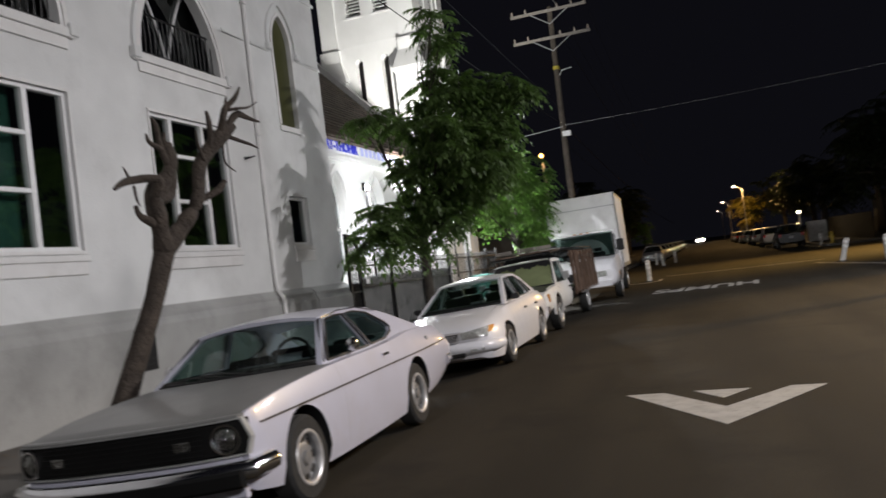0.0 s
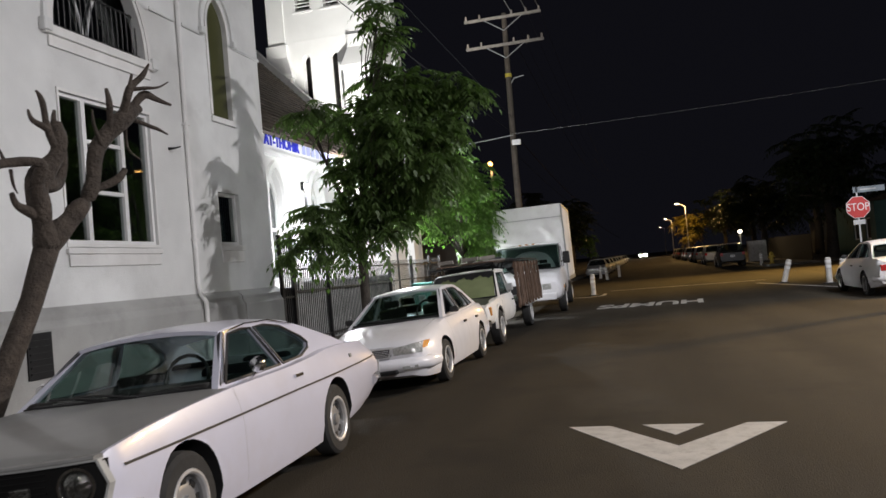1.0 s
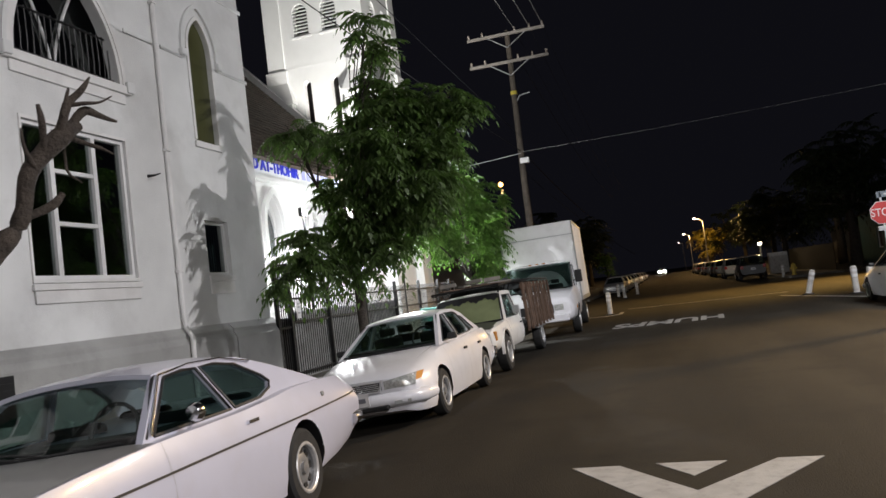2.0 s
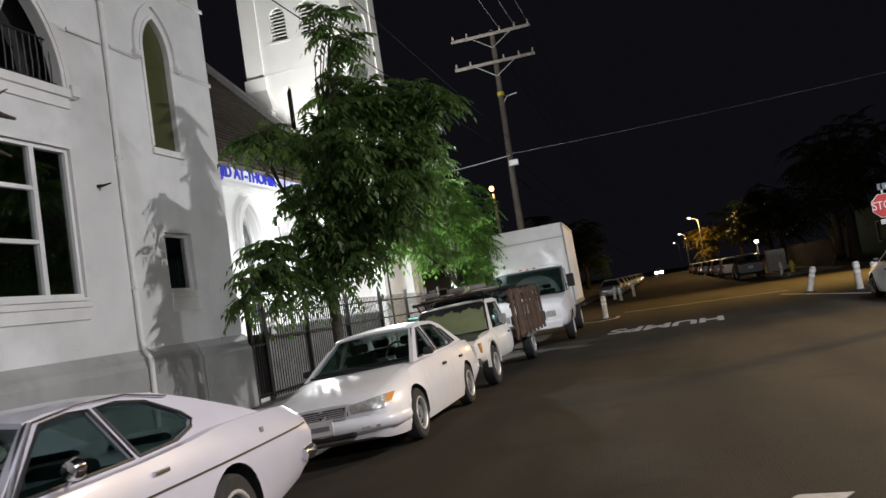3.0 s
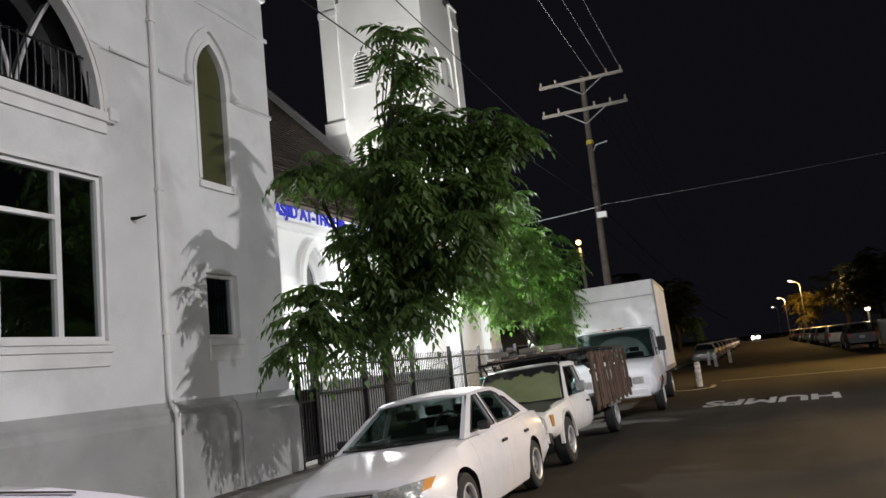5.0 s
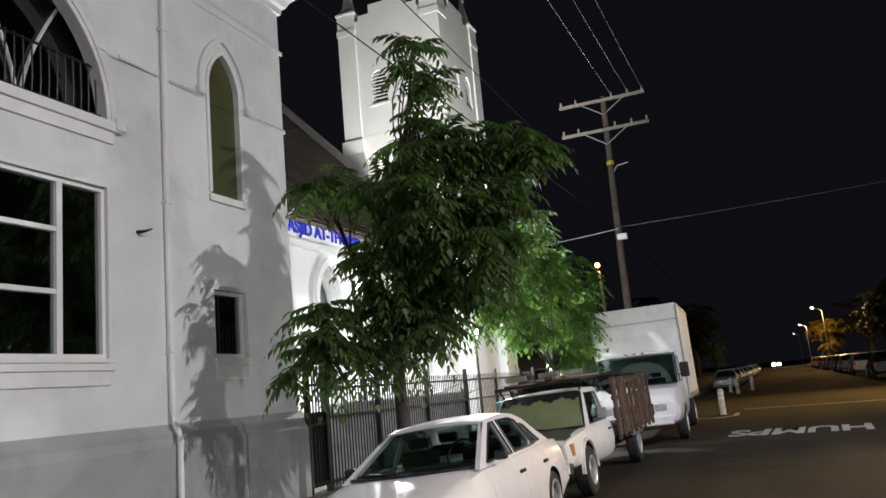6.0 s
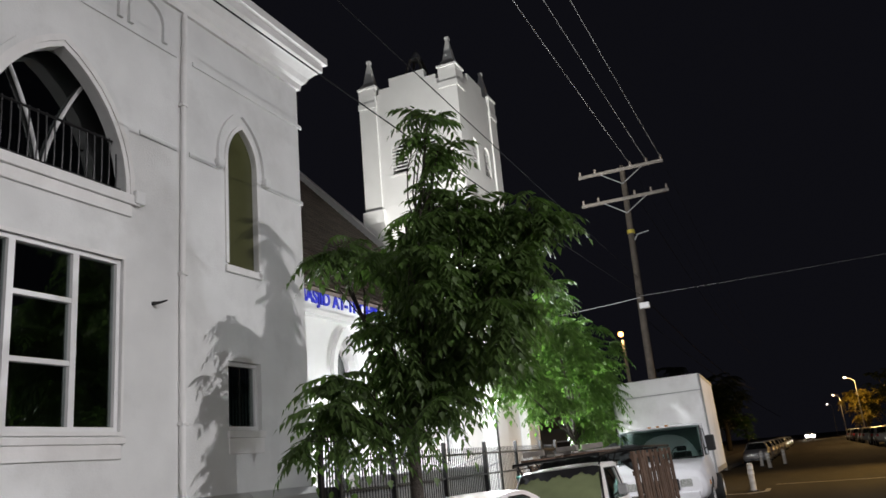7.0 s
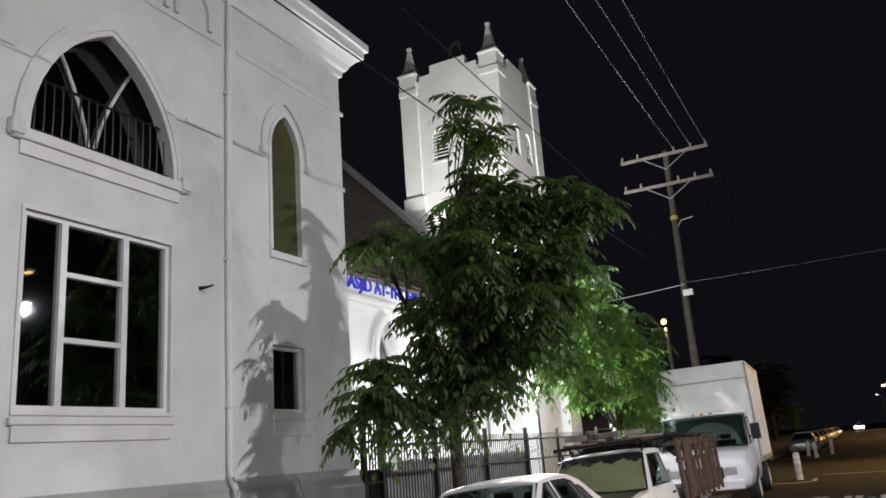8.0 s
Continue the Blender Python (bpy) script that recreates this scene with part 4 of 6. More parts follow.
for name, pts, rad in (
        ("limb", [f0, (0.05, 0.72, 2.25), (0.0, 0.78, 2.55), (0.1, 0.95, 2.85), (0.0, 1.1, 3.15)], [0.13, 0.11, 0.12, 0.08, 0.06]),
        ("limb", [f0, (0, 1.2, 2.2), (0.02, 1.5, 2.5), (-0.05, 1.75, 2.95), (0, 2.15, 3.3), (0, 2.4, 3.42)], [0.12, 0.1, 0.09, 0.085, 0.1, 0.05]),
        ("limb", [(0.05, 0.72, 2.25), (0.1, 0.62, 2.5), (0.2, 0.55, 2.7), (0.05, 0.3, 2.68), (0, 0.1, 2.58)], [0.09, 0.07, 0.06, 0.045, 0.02]),
        ("limb", [(0.0, 0.78, 2.55), (-0.1, 1.2, 2.6), (-0.15, 1.35, 3.0)], [0.1, 0.09, 0.07]),
        ("branch_stub", [(0.05, 0.72, 2.2), (0.0, 0.5, 2.3), (0, 0.42, 2.42)], [0.06, 0.04, 0.025]),
        ("branch_stub", [(0, 2.1, 3.25), (0.0, 2.25, 3.6), (0.05, 2.4, 3.75), (0.0, 2.6, 3.9)], [0.06, 0.045, 0.03, 0.01]),
        ("branch_stub", [(0, 2.15, 3.3), (0, 2.45, 3.55), (0.0, 2.7, 3.55), (0, 2.95, 3.48)], [0.06, 0.05, 0.04, 0.012]),
        ("branch_stub", [(0, 2.1, 3.25), (0.1, 2.05, 3.5), (0.1, 2.15, 3.75)], [0.05, 0.035, 0.015]),
        ("branch_stub", [(0, 2.15, 3.3), (0, 2.6, 3.2), (0, 2.85, 3.15)], [0.03, 0.02, 0.01]),
        ("branch_stub", [(0, 1.9, 3.1), (0.1, 1.75, 3.4), (0.1, 1.72, 3.55)], [0.04, 0.035, 0.02]),
        ("branch_stub", [(0.1, 0.95, 2.85), (0.12, 0.8, 3.05), (0.1, 0.78, 3.3), (0.1, 0.7, 3.42)], [0.05, 0.04, 0.03, 0.012]),
        ("branch_stub", [(0.12, 0.8, 3.05), (0.15, 0.55, 3.1), (0.15, 0.5, 3.2)], [0.035, 0.025, 0.012]),
        ("branch_stub", [(0.02, 1.5, 2.5), (0.05, 1.85, 2.6), (0.05, 2.0, 2.72)], [0.05, 0.045, 0.035]),
        ("branch_stub", [(0, 2.25, 3.6), (0.1, 2.5, 3.62), (0.1, 2.75, 3.7)], [0.025, 0.015, 0.006]),
        ("branch_stub", [(0, 2.15, 3.3), (-0.1, 2.3, 3.1), (-0.1, 2.32, 2.95), (-0.1, 2.5, 2.85)], [0.022, 0.016, 0.012, 0.005]),
        ("branch_stub", [(-0.15, 1.35, 3.0), (-0.1, 1.2, 3.15), (-0.1, 1.22, 3.3)], [0.04, 0.03, 0.015]),
        ("branch_stub", [(0, 1.75, 2.95), (0.1, 1.5, 3.15), (0.1, 1.48, 3.3)], [0.03, 0.022, 0.01]),
        ("branch_stub", [(0.05, 0.3, 2.68), (0, 0.32, 2.8), (0, 0.28, 2.86)], [0.02, 0.016, 0.006]),
        ("branch_stub", [(0.02, 0.4, 2.65), (0, 0.45, 2.5), (0, 0.5, 2.42)], [0.02, 0.014, 0.005])):
    part(name, knotty(pts, rad), BARE_BARK, bare, smooth=70)
vent = thing("plinth_vent", (W + 0.165, 10.48, 0.6), "dark metal vent cover on the building plinth", "vent")
part("cover", boxes((0, 0.02, -0.21, 0.21, 0, 0.57), bevel=0.006), IRON, vent)
for k in range(6):
    part("vent_slat", boxes((0.02, 0.032, -0.18, 0.18, 0.06 + k * 0.08, 0.085 + k * 0.08)), IRON, vent)
# leaf litter along the wall foot and the kerb
lr = random.Random(8)
verts, faces = [], []
for _ in range(900):
    x = lr.choice((-6.45 + abs(lr.gauss(0, 0.3)), -3.7 + abs(lr.gauss(0, 0.12)), lr.uniform(-6.4, -4)))
    y = lr.uniform(4, 30)
    z = (0.126 if x < -3.96 else 0.156 if x < -3.78 else 0.006 + gutter_z(x)) + lr.uniform(0, 0.012)
    a = lr.uniform(0, 6.28)
    l, w = lr.uniform(0.03, 0.07), lr.uniform(0.008, 0.02)
    c, s_ = math.cos(a), math.sin(a)
    b = len(verts)
    verts += [(x + c * l, y + s_ * l, z + 0.004), (x - s_ * w, y + c * w, z), (x - c * l, y - s_ * l, z + 0.006), (x + s_ * w, y - c * w, z)]
    faces.append((b, b + 1, b + 2, b + 3))
me = bpy.data.meshes.new("leaf_litter")
me.from_pydata(verts, [], faces)
me.materials.append(mat("dry_leaf", (0.1, 0.07, 0.035), 0.8, vary=0.3, bump=0, island=0.5))
tagged(new("leaf_litter", me), "dry brown leaves lying along the kerb and wall", "leaf litter", kind="stuff")


# ---- vehicles ----
def paint(name, colour, rough=0.3, coat=0.5, dirt=(0.4, 0.38, 0.36), amount=0.18):
    return mat(name, colour, rough, scale=2.5, vary=0.03, fine=200, bump=0.02, stain=dirt, stain_scale=3.0, stain_amount=amount, coat=coat)


WHITE = paint("white_car_paint", (0.76, 0.755, 0.79))
WHITE_OLD = paint("old_white_paint", (0.76, 0.75, 0.73), 0.42, 0.2, (0.4, 0.36, 0.32), 0.3)
DUSTER_WHITE = paint("pale_lilac_white_paint", (0.55, 0.555, 0.655), 0.32, 0.5, (0.5, 0.48, 0.52), 0.3)
PRIMER = mat("grey_primer", (0.2, 0.2, 0.195), 0.42, scale=2, vary=0.15, fine=80, bump=0.05, stain=(0.2, 0.2, 0.2), stain_scale=2.5, stain_amount=0.4, coat=0.2)
BLACK = mat("black_plastic", (0.015, 0.015, 0.016), 0.5, vary=0.2, bump=0.05)
BLACK_PAINT = mat("black_hood_paint", (0.02, 0.02, 0.021), 0.4, scale=3, vary=0.3, bump=0.03, coat=0.2)
RUBBER = mat("tyre_rubber", (0.022, 0.022, 0.022), 0.85, scale=12, vary=0.25, fine=90, bump=0.3)
CHROME = mat("chrome", (0.72, 0.72, 0.74), 0.14, metal=1.0, scale=6, vary=0.08, bump=0.02)
ALLOY = mat("alloy_wheel", (0.3, 0.3, 0.305), 0.4, metal=0.5, scale=10, vary=0.1, bump=0.02)
SEAT = mat("dark_seat_cloth", (0.02, 0.019, 0.018), 0.9, vary=0.2, bump=0.1)
CAR_GLASS = glass("car_glass", (0.75, 0.88, 0.85), 0.72)
PICKUP_GLASS = mat("dusty_green_windscreen", (0.2, 0.23, 0.12), 0.25, scale=3, vary=0.15, bump=0.0)
BRIGHT_METAL = mat("bright_trim_metal", (0.72, 0.72, 0.73), 0.38, metal=0.6, scale=12, vary=0.15, bump=0.03)
MATT_BLACK = mat("matt_black_paint", (0.006, 0.006, 0.006), 0.8, vary=0.2, bump=0.05, specular=0.2)
LAMP_GLASS = mat("fluted_lamp_glass", (0.2, 0.2, 0.19), 0.08, metal=0.9, scale=40, vary=0.4, fine=28, bump=0.8, distance=0.02)
HEADLAMP = mat("headlamp_glass", (0.62, 0.63, 0.6), 0.14, metal=0.45, scale=30, vary=0.35, fine=30, bump=0.5, distance=0.015, coat=0.6)
AMBER = mat("amber_lens", (0.55, 0.25, 0.06), 0.25, vary=0.1, bump=0)
RED_LENS = mat("red_lens", (0.4, 0.02, 0.02), 0.25, vary=0.1, bump=0)
PLATE = mat("plate_white", (0.7, 0.68, 0.68), 0.5, vary=0.05, bump=0)
PLATE_BAR = mat("plate_bar", (0.2, 0.2, 0.23), 0.5, vary=0.05, bump=0)


def catmull(rows, y):
    ys = [r[0] for r in rows]
    i = max(0, min(len(rows) - 2, sum(1 for v in ys if v <= y) - 1))
    p0, p1, p2, p3 = rows[max(i - 1, 0)], rows[i], rows[i + 1], rows[min(i + 2, len(rows) - 1)]
    t = (y - p1[0]) / (p2[0] - p1[0])
    t = max(0.0, min(1.0, t))
    out = []
    for a, b, c, d in zip(p0, p1, p2, p3):
        m1, m2 = (c - a) / 2, (d - b) / 2
        lo, hi = min(b, c), max(b, c)
        v = (2 * t ** 3 - 3 * t ** 2 + 1) * b + (t ** 3 - 2 * t ** 2 + t) * m1 + (-2 * t ** 3 + 3 * t ** 2) * c + (t ** 3 - t ** 2) * m2
        out.append(max(lo - 0.01, min(hi + 0.01, v)))
    return out


def half_ring(rows, y):
    _, zb, zm, ze, zc, wb, wm, wt = catmull(rows, y)
    return [(0, zb), (wb, zb), (wb + (wm - wb) * 0.75, zb + (zm - zb) * 0.3), (wm, zm - (zm - zb) * 0.2), (wm + 0.004, zm), (wm - (wm - wt) * 0.35, zm + (ze - zm) * 0.6), (wt, ze), (wt * 0.86, ze + (zc - ze) * 0.45), (wt * 0.5, ze + (zc - ze) * 0.85), (0, zc)]


def body_shell(name, rows, wheels, arch, parent, material, label=""):
    bm = bmesh.new()
    y0, y1 = rows[0][0], rows[-1][0]
    n = 44
    ys = [y0 + (y1 - y0) * k / n for k in range(n + 1)]
    rings = []
    for y in ys:
        h = half_ring(rows, y)
        full = h + [(-x, z) for x, z in reversed(h[1:-1])]
        rings.append([bm.verts.new((x, y, z)) for x, z in full])
    for a, b in zip(rings, rings[1:]):
        for k in range(len(a)):
            j = (k + 1) % len(a)
            bm.faces.new((a[k], a[j], b[j], b[k]))
    bm.faces.new(rings[0])
    bm.faces.new(rings[-1])
    body = part(name, bm, [material, BLACK], None, label)
    cutters = []
    wmax = max(r[6] for r in rows)
    for wy, wz in wheels:
        for s in (-1, 1):
            cb = bmesh.new()
            lathe(cb, [(0.0, wmax - 0.3), (arch, wmax - 0.3), (arch, wmax + 0.3), (0.0, wmax + 0.3)], 28, (0, wy, wz))
            bmesh.ops.remove_doubles(cb, verts=cb.verts, dist=1e-5)
            for f in cb.faces:
                f.material_index = 1
            c = part("cut", cb, [BLACK, BLACK])
            if s < 0:
                c.data.transform(Matrix.Diagonal((-1, 1, 1, 1)))
                c.data.flip_normals()
            cutters.append(c)
            md = body.modifiers.new("cut", "BOOLEAN")
            md.operation, md.object, md.solver = "DIFFERENCE", c, "EXACT"
    dg = bpy.context.evaluated_depsgraph_get()
    me = bpy.data.meshes.new_from_object(body.evaluated_get(dg))
    body.modifiers.clear()
    body.data = me
    me.polygons.foreach_set("use_smooth", [True] * len(me.polygons))
    me.set_sharp_from_angle(angle=radians(44))
    for c in cutters:
        bpy.data.objects.remove(c)
    body.parent = parent
    return body


def side_x(rows, y, z):
    h = half_ring(rows, y)[1:7]
    zs, xs = [p[1] for p in h], [p[0] for p in h]
    return float(np.interp(z, zs, xs))


def top_patch(rows, y0, y1, inset, lift, n=12):
    bm = bmesh.new()
    grid = []
    for k in range(n + 1):
        y = y0 + (y1 - y0) * k / n
        h = half_ring(rows, y)[6:]
        line = [(x * inset, z + lift) for x, z in h]
        line = line + [(-x, z) for x, z in reversed(line[:-1])]
        grid.append([bm.verts.new((x, y, z)) for x, z in line])
    for a, b in zip(grid, grid[1:]):
        for i in range(len(a) - 1):
            bm.faces.new((a[i], a[i + 1], b[i + 1], b[i]))
    return bm


def side_strip(rows, y0, y1, za, zb_, s, h, lift=0.006, n=24):
    bm = bmesh.new()
    prev = None
    for k in range(n + 1):
        y = y0 + (y1 - y0) * k / n
        z = za + (zb_ - za) * k / n
        ring = [bm.verts.new((s * (side_x(rows, y, z + dz) + lf), y, z + dz)) for dz, lf in ((-h, -0.004), (-h, lift), (h, lift), (h, -0.004))]
        if prev:
            for i in range(3):
                bm.faces.new((prev[i], prev[i + 1], ring[i + 1], ring[i]))
        prev = ring
    return bm


def gap_strip(rows, y, z0, z1, s, w=0.004, n=14):
    """A narrow dark door joint that follows the curve of the flank."""
    bm = bmesh.new()
    prev = None
    for k in range(n + 1):
        z = z0 + (z1 - z0) * k / n
        pair = [bm.verts.new((s * (side_x(rows, y + d, z) + 0.0025), y + d, z)) for d in (-w, w)]
        if prev:
            bm.faces.new((prev[0], prev[1], pair[1], pair[0]))
        prev = pair
    return bm


def wheel(parent, x, y, r, width, spokes, rim, s, rim_r=0.66):
    w = part("wheel", lathe(bmesh.new(), [(r * rim_r, -width / 2), (r * 0.9, -width / 2), (r * 0.985, -width * 0.38), (r, -width * 0.2), (r, width * 0.2), (r * 0.985, width * 0.38), (r * 0.9, width / 2), (r * rim_r, width / 2), (r * rim_r, -width / 2)], 32), RUBBER, parent, "black rubber tyre", smooth=35)
    w.matrix_basis = pose(x, y, r)
    q = s * width / 2
    bm = bmesh.new()
    lathe(bm, [(r * rim_r, q * 0.98), (r * (rim_r - 0.025), q * 1.04), (r * (rim_r - 0.07), q * 0.98), (r * (rim_r - 0.1), q * 0.45), (r * 0.48, q * 0.4), (r * 0.36, q * 0.55), (r * 0.28, q * 0.62), (r * 0.17, q * 0.62), (r * 0.155, q * 0.88), (0.001, q * 0.93)], 28)
    rm = part("rim", bm, rim, w, smooth=35)
    part("trim_ring", lathe(bmesh.new(), [(r * (rim_r + 0.015), q * 0.97), (r * rim_r, q * 1.06), (r * (rim_r - 0.05), q * 1.07), (r * (rim_r - 0.085), q * 0.98), (r * (rim_r - 0.09), q * 0.7)], 28), BRIGHT_METAL, w, "bright metal ring", smooth=35)
    for k in range(spokes):
        a = 2 * math.pi * k / spokes
        part("rim_hole", box(bmesh.new(), -0.012, 0.004 + 0.004 * s, -r * 0.06, r * 0.06, -r * 0.085, r * 0.085, m=pose(q * 0.5, math.cos(a) * r * 0.43, math.sin(a) * r * 0.43, math.degrees(a))), BLACK, w)
    return w


def patch(bottom, top, n=8, m=4, bow=(0.1, 0.05), bulge=0.0):
    """Curved glass between a lower and an upper edge, (half width, y, z) each; bow: how far the middle comes forward."""
    bm = bmesh.new()
    grid = []
    for j in range(m + 1):
        v = j / m
        line = []
        for i in range(n + 1):
            u = 2 * i / n - 1
            hw = bottom[0] + (top[0] - bottom[0]) * v
            y = bottom[1] + (top[1] - bottom[1]) * v - (bow[0] + (bow[1] - bow[0]) * v) * (1 - u * u)
            z = bottom[2] + (top[2] - bottom[2]) * v + bulge * math.sin(math.pi * v)
            line.append(bm.verts.new((u * hw, y, z)))
        grid.append(line)
    for a, b in zip(grid, grid[1:]):
        for i in range(n):
            bm.faces.new((a[i], a[i + 1], b[i + 1], b[i]))
    return bm


def roof_skin(ct, outline, crown, thick=0.03, n=10):
    """Roof over (y, z) points from front to back, arched across."""
    bm = bmesh.new()
    tops, lows = [], []
    for y, z in outline:
        tops.append([bm.verts.new(((2 * i / n - 1) * ct, y, z + crown * (1 - abs(2 * i / n - 1) ** 2.4))) for i in range(n + 1)])
        lows.append([bm.verts.new(((2 * i / n - 1) * ct, y, z - thick + crown * (1 - abs(2 * i / n - 1) ** 2.4))) for i in range(n + 1)])
    for g, in ((tops,), (lows,)):
        for a, b in zip(g, g[1:]):
            for i in range(n):
                bm.faces.new((a[i], a[i + 1], b[i + 1], b[i]))
    for a, b in ((tops[0], lows[0]), (tops[-1], lows[-1])):
        for i in range(n):
            bm.faces.new((a[i], a[i + 1], b[i + 1], b[i]))
    for e in (0, n):
        for k in range(len(tops) - 1):
            bm.faces.new((tops[k][e], tops[k + 1][e], lows[k + 1][e], lows[k][e]))
    return bm


def cabin(car, C, material, glass_m=None, chrome=False, simple=False):
    """C: base (cb) and top (ct) half widths, heights z0 and z1, outline and window outlines in (y, z)."""
    glass_m = glass_m or CAR_GLASS
    cb, ct, z0, z1 = C["cb"], C["ct"], C["z0"], C["z1"]
    for s in (-1, 1):
        def put(u, v, w, s=s):
            return Vector((s * (cb + (ct - cb) * (v - z0) / (z1 - z0) - w), u, v))
        part("cabin_side", slab(C["side"], C["windows"], 0.05, put), material, car)
        for wdw in C["windows"]:
            pane = part("side_window", slab(wdw, [], 0.004, lambda u, v, w, put=put: put(u, v, w + 0.028)), glass_m, car)
            if not simple:
                line = [put(u, v, -0.004) for u, v in wdw]
                part("window_seal", tube(bmesh.new(), line + [line[0]], 0.011, 5), CHROME if chrome else BLACK, pane)
    part("roof", roof_skin(ct + 0.004, C["roof"], C.get("crown", 0.04)), material, car, smooth=40)
    part("windscreen", patch((cb - 0.03, *C["ws"][0]), (ct - 0.02, *C["ws"][1]), bow=(C.get("bow", 0.12), 0.05)), C.get("ws_glass", glass_m), car, smooth=60)
    part("rear_window", patch((cb - 0.03, *C["rw"][0]), (ct - 0.02, *C["rw"][1]), bow=(-0.1, -0.03)), glass_m, car, smooth=60)
    if simple:
        return
    (a, b), (c, d) = C["ws"]
    seal = [(-cb + 0.03, a, b)] + [((2 * i / 8 - 1) * (cb - 0.03), a - C.get("bow", 0.12) * (1 - (2 * i / 8 - 1) ** 2) - 0.005, b + 0.006) for i in range(9)]
    part("cowl_seal", tube(bmesh.new(), seal, 0.014, 5), BLACK, car)
    for s in (-1, 1):
        part("windscreen_pillar", tube(bmesh.new(), [(s * (cb - 0.025), a - 0.01, b), (s * (ct - 0.005), c - 0.03, d - 0.022)], 0.015, 6), BLACK, car, smooth=60)
        part("wiper", tube(bmesh.new(), [(s * 0.1 + 0.15, a - C.get("bow", 0.12) - 0.02, b + 0.01), (s * 0.1 - 0.15, a - C.get("bow", 0.12) + 0.02, b + 0.045), (s * 0.1 - 0.4, a - 0.06, b + 0.05)], 0.008, 5), BLACK, car)


def interior(car, cb, y0, y1, z, seats, wheel_at=None, rests=True):
    part("interior_tray", boxes((-cb + 0.07, cb - 0.07, y0, y1, z + 0.005, z + 0.02)), SEAT, car)
    for x, y in seats:
        bm = boxes((x - 0.22, x + 0.22, y - 0.06, y + 0.06, z - 0.1, z + (0.17 if rests else 0.09)), bevel=0.04)
        st = part("seat_back", bm, SEAT, car)
        if rests:
            part("headrest", boxes((x - 0.12, x + 0.12, y - 0.04, y + 0.05, z + 0.19, z + 0.3), bevel=0.03), SEAT, st)
    part("dashboard", boxes((-cb + 0.1, cb - 0.1, y0, y0 + 0.3, z, z + 0.05), bevel=0.02), SEAT, car)
    if wheel_at:
        ring = [(wheel_at[0] + 0.17 * math.cos(k * math.pi / 8), wheel_at[1] + 0.05 * math.sin(k * math.pi / 8), wheel_at[2] + 0.16 * math.sin(k * math.pi / 8)) for k in range(17)]
        part("steering_wheel", tube(bmesh.new(), ring, 0.014, 6), BLACK, car)


def plate(car, y, z, facing=-1, x=0.0):
    p = part("number_plate", boxes((x - 0.15, x + 0.15, y - 0.006, y + 0.006, z - 0.075, z + 0.075), bevel=0.003), PLATE, car, "white plate with dark bars")
    part("plate_bar", boxes((x - 0.11, x + 0.11, y + facing * 0.008, y + facing * 0.0095, z - 0.026, z + 0.026)), PLATE_BAR, p)


def across(x0, x1, y0, y1, z0, z1, bevel=0.0, n=16):
    """A bar cut into n lengths, so that it can be bowed."""
    bm = bmesh.new()
    b = bevel
    prof = [(y0 + b, z0), (y1, z0), (y1, z1), (y0 + b, z1), (y0, z1 - b), (y0, z0 + b)] if b else [(y0, z0), (y1, z0), (y1, z1), (y0, z1)]
    rings = [[bm.verts.new((x0 + (x1 - x0) * k / n, y, z)) for y, z in prof] for k in range(n + 1)]
    for r0, r1 in zip(rings, rings[1:]):
        for i in range(len(prof)):
            j = (i + 1) % len(prof)
            bm.faces.new((r0[i], r0[j], r1[j], r1[i]))
    bm.faces.new(rings[0])
    bm.faces.new(rings[-1])
    return bm


# -- two-door fastback coupe --
coupe = thing("coupe_car", (-2.68, 5.45, -0.049), "old pale white two-door fastback coupe with a grey primer hood", "car", turn=1.5, lean=-3.3)
R = [  # y, bottom, widest, edge, crown, half widths bottom, middle, top
    (0.00, 0.32, 0.56, 0.715, 0.735, 0.74, 0.81, 0.78), (0.08, 0.26, 0.57, 0.755, 0.77, 0.79, 0.838, 0.80), (0.5, 0.2, 0.58, 0.80, 0.812, 0.81, 0.852, 0.81), (1.0, 0.18, 0.59, 0.835, 0.855, 0.82, 0.86, 0.815), (1.5, 0.17, 0.6, 0.855, 0.88, 0.825, 0.862, 0.818),
    (2.4, 0.17, 0.6, 0.865, 0.885, 0.825, 0.862, 0.815), (2.9, 0.18, 0.61, 0.885, 0.9, 0.825, 0.868, 0.815), (3.3, 0.2, 0.63, 0.91, 0.92, 0.82, 0.868, 0.80), (3.9, 0.25, 0.64, 0.90, 0.915, 0.78, 0.85, 0.76), (4.25, 0.3, 0.64, 0.875, 0.885, 0.74, 0.825, 0.72), (4.42, 0.36, 0.62, 0.81, 0.825, 0.72, 0.80, 0.69)]
R = [(y if y < 3.3 else 3.3 + (y - 3.3) * 1.17, zb, zm, ze, zc, wb * 1.04, wm * 1.05, wt * 1.04) for y, zb, zm, ze, zc, wb, wm, wt in R]
body_shell("body", R, ((0.8, 0.3), (3.22, 0.3)), 0.36, coupe, DUSTER_WHITE)
part("hood", top_patch(R, 0.004, 1.46, 0.985, 0.005, 20), PRIMER, coupe, "dull grey primer hood", smooth=40)
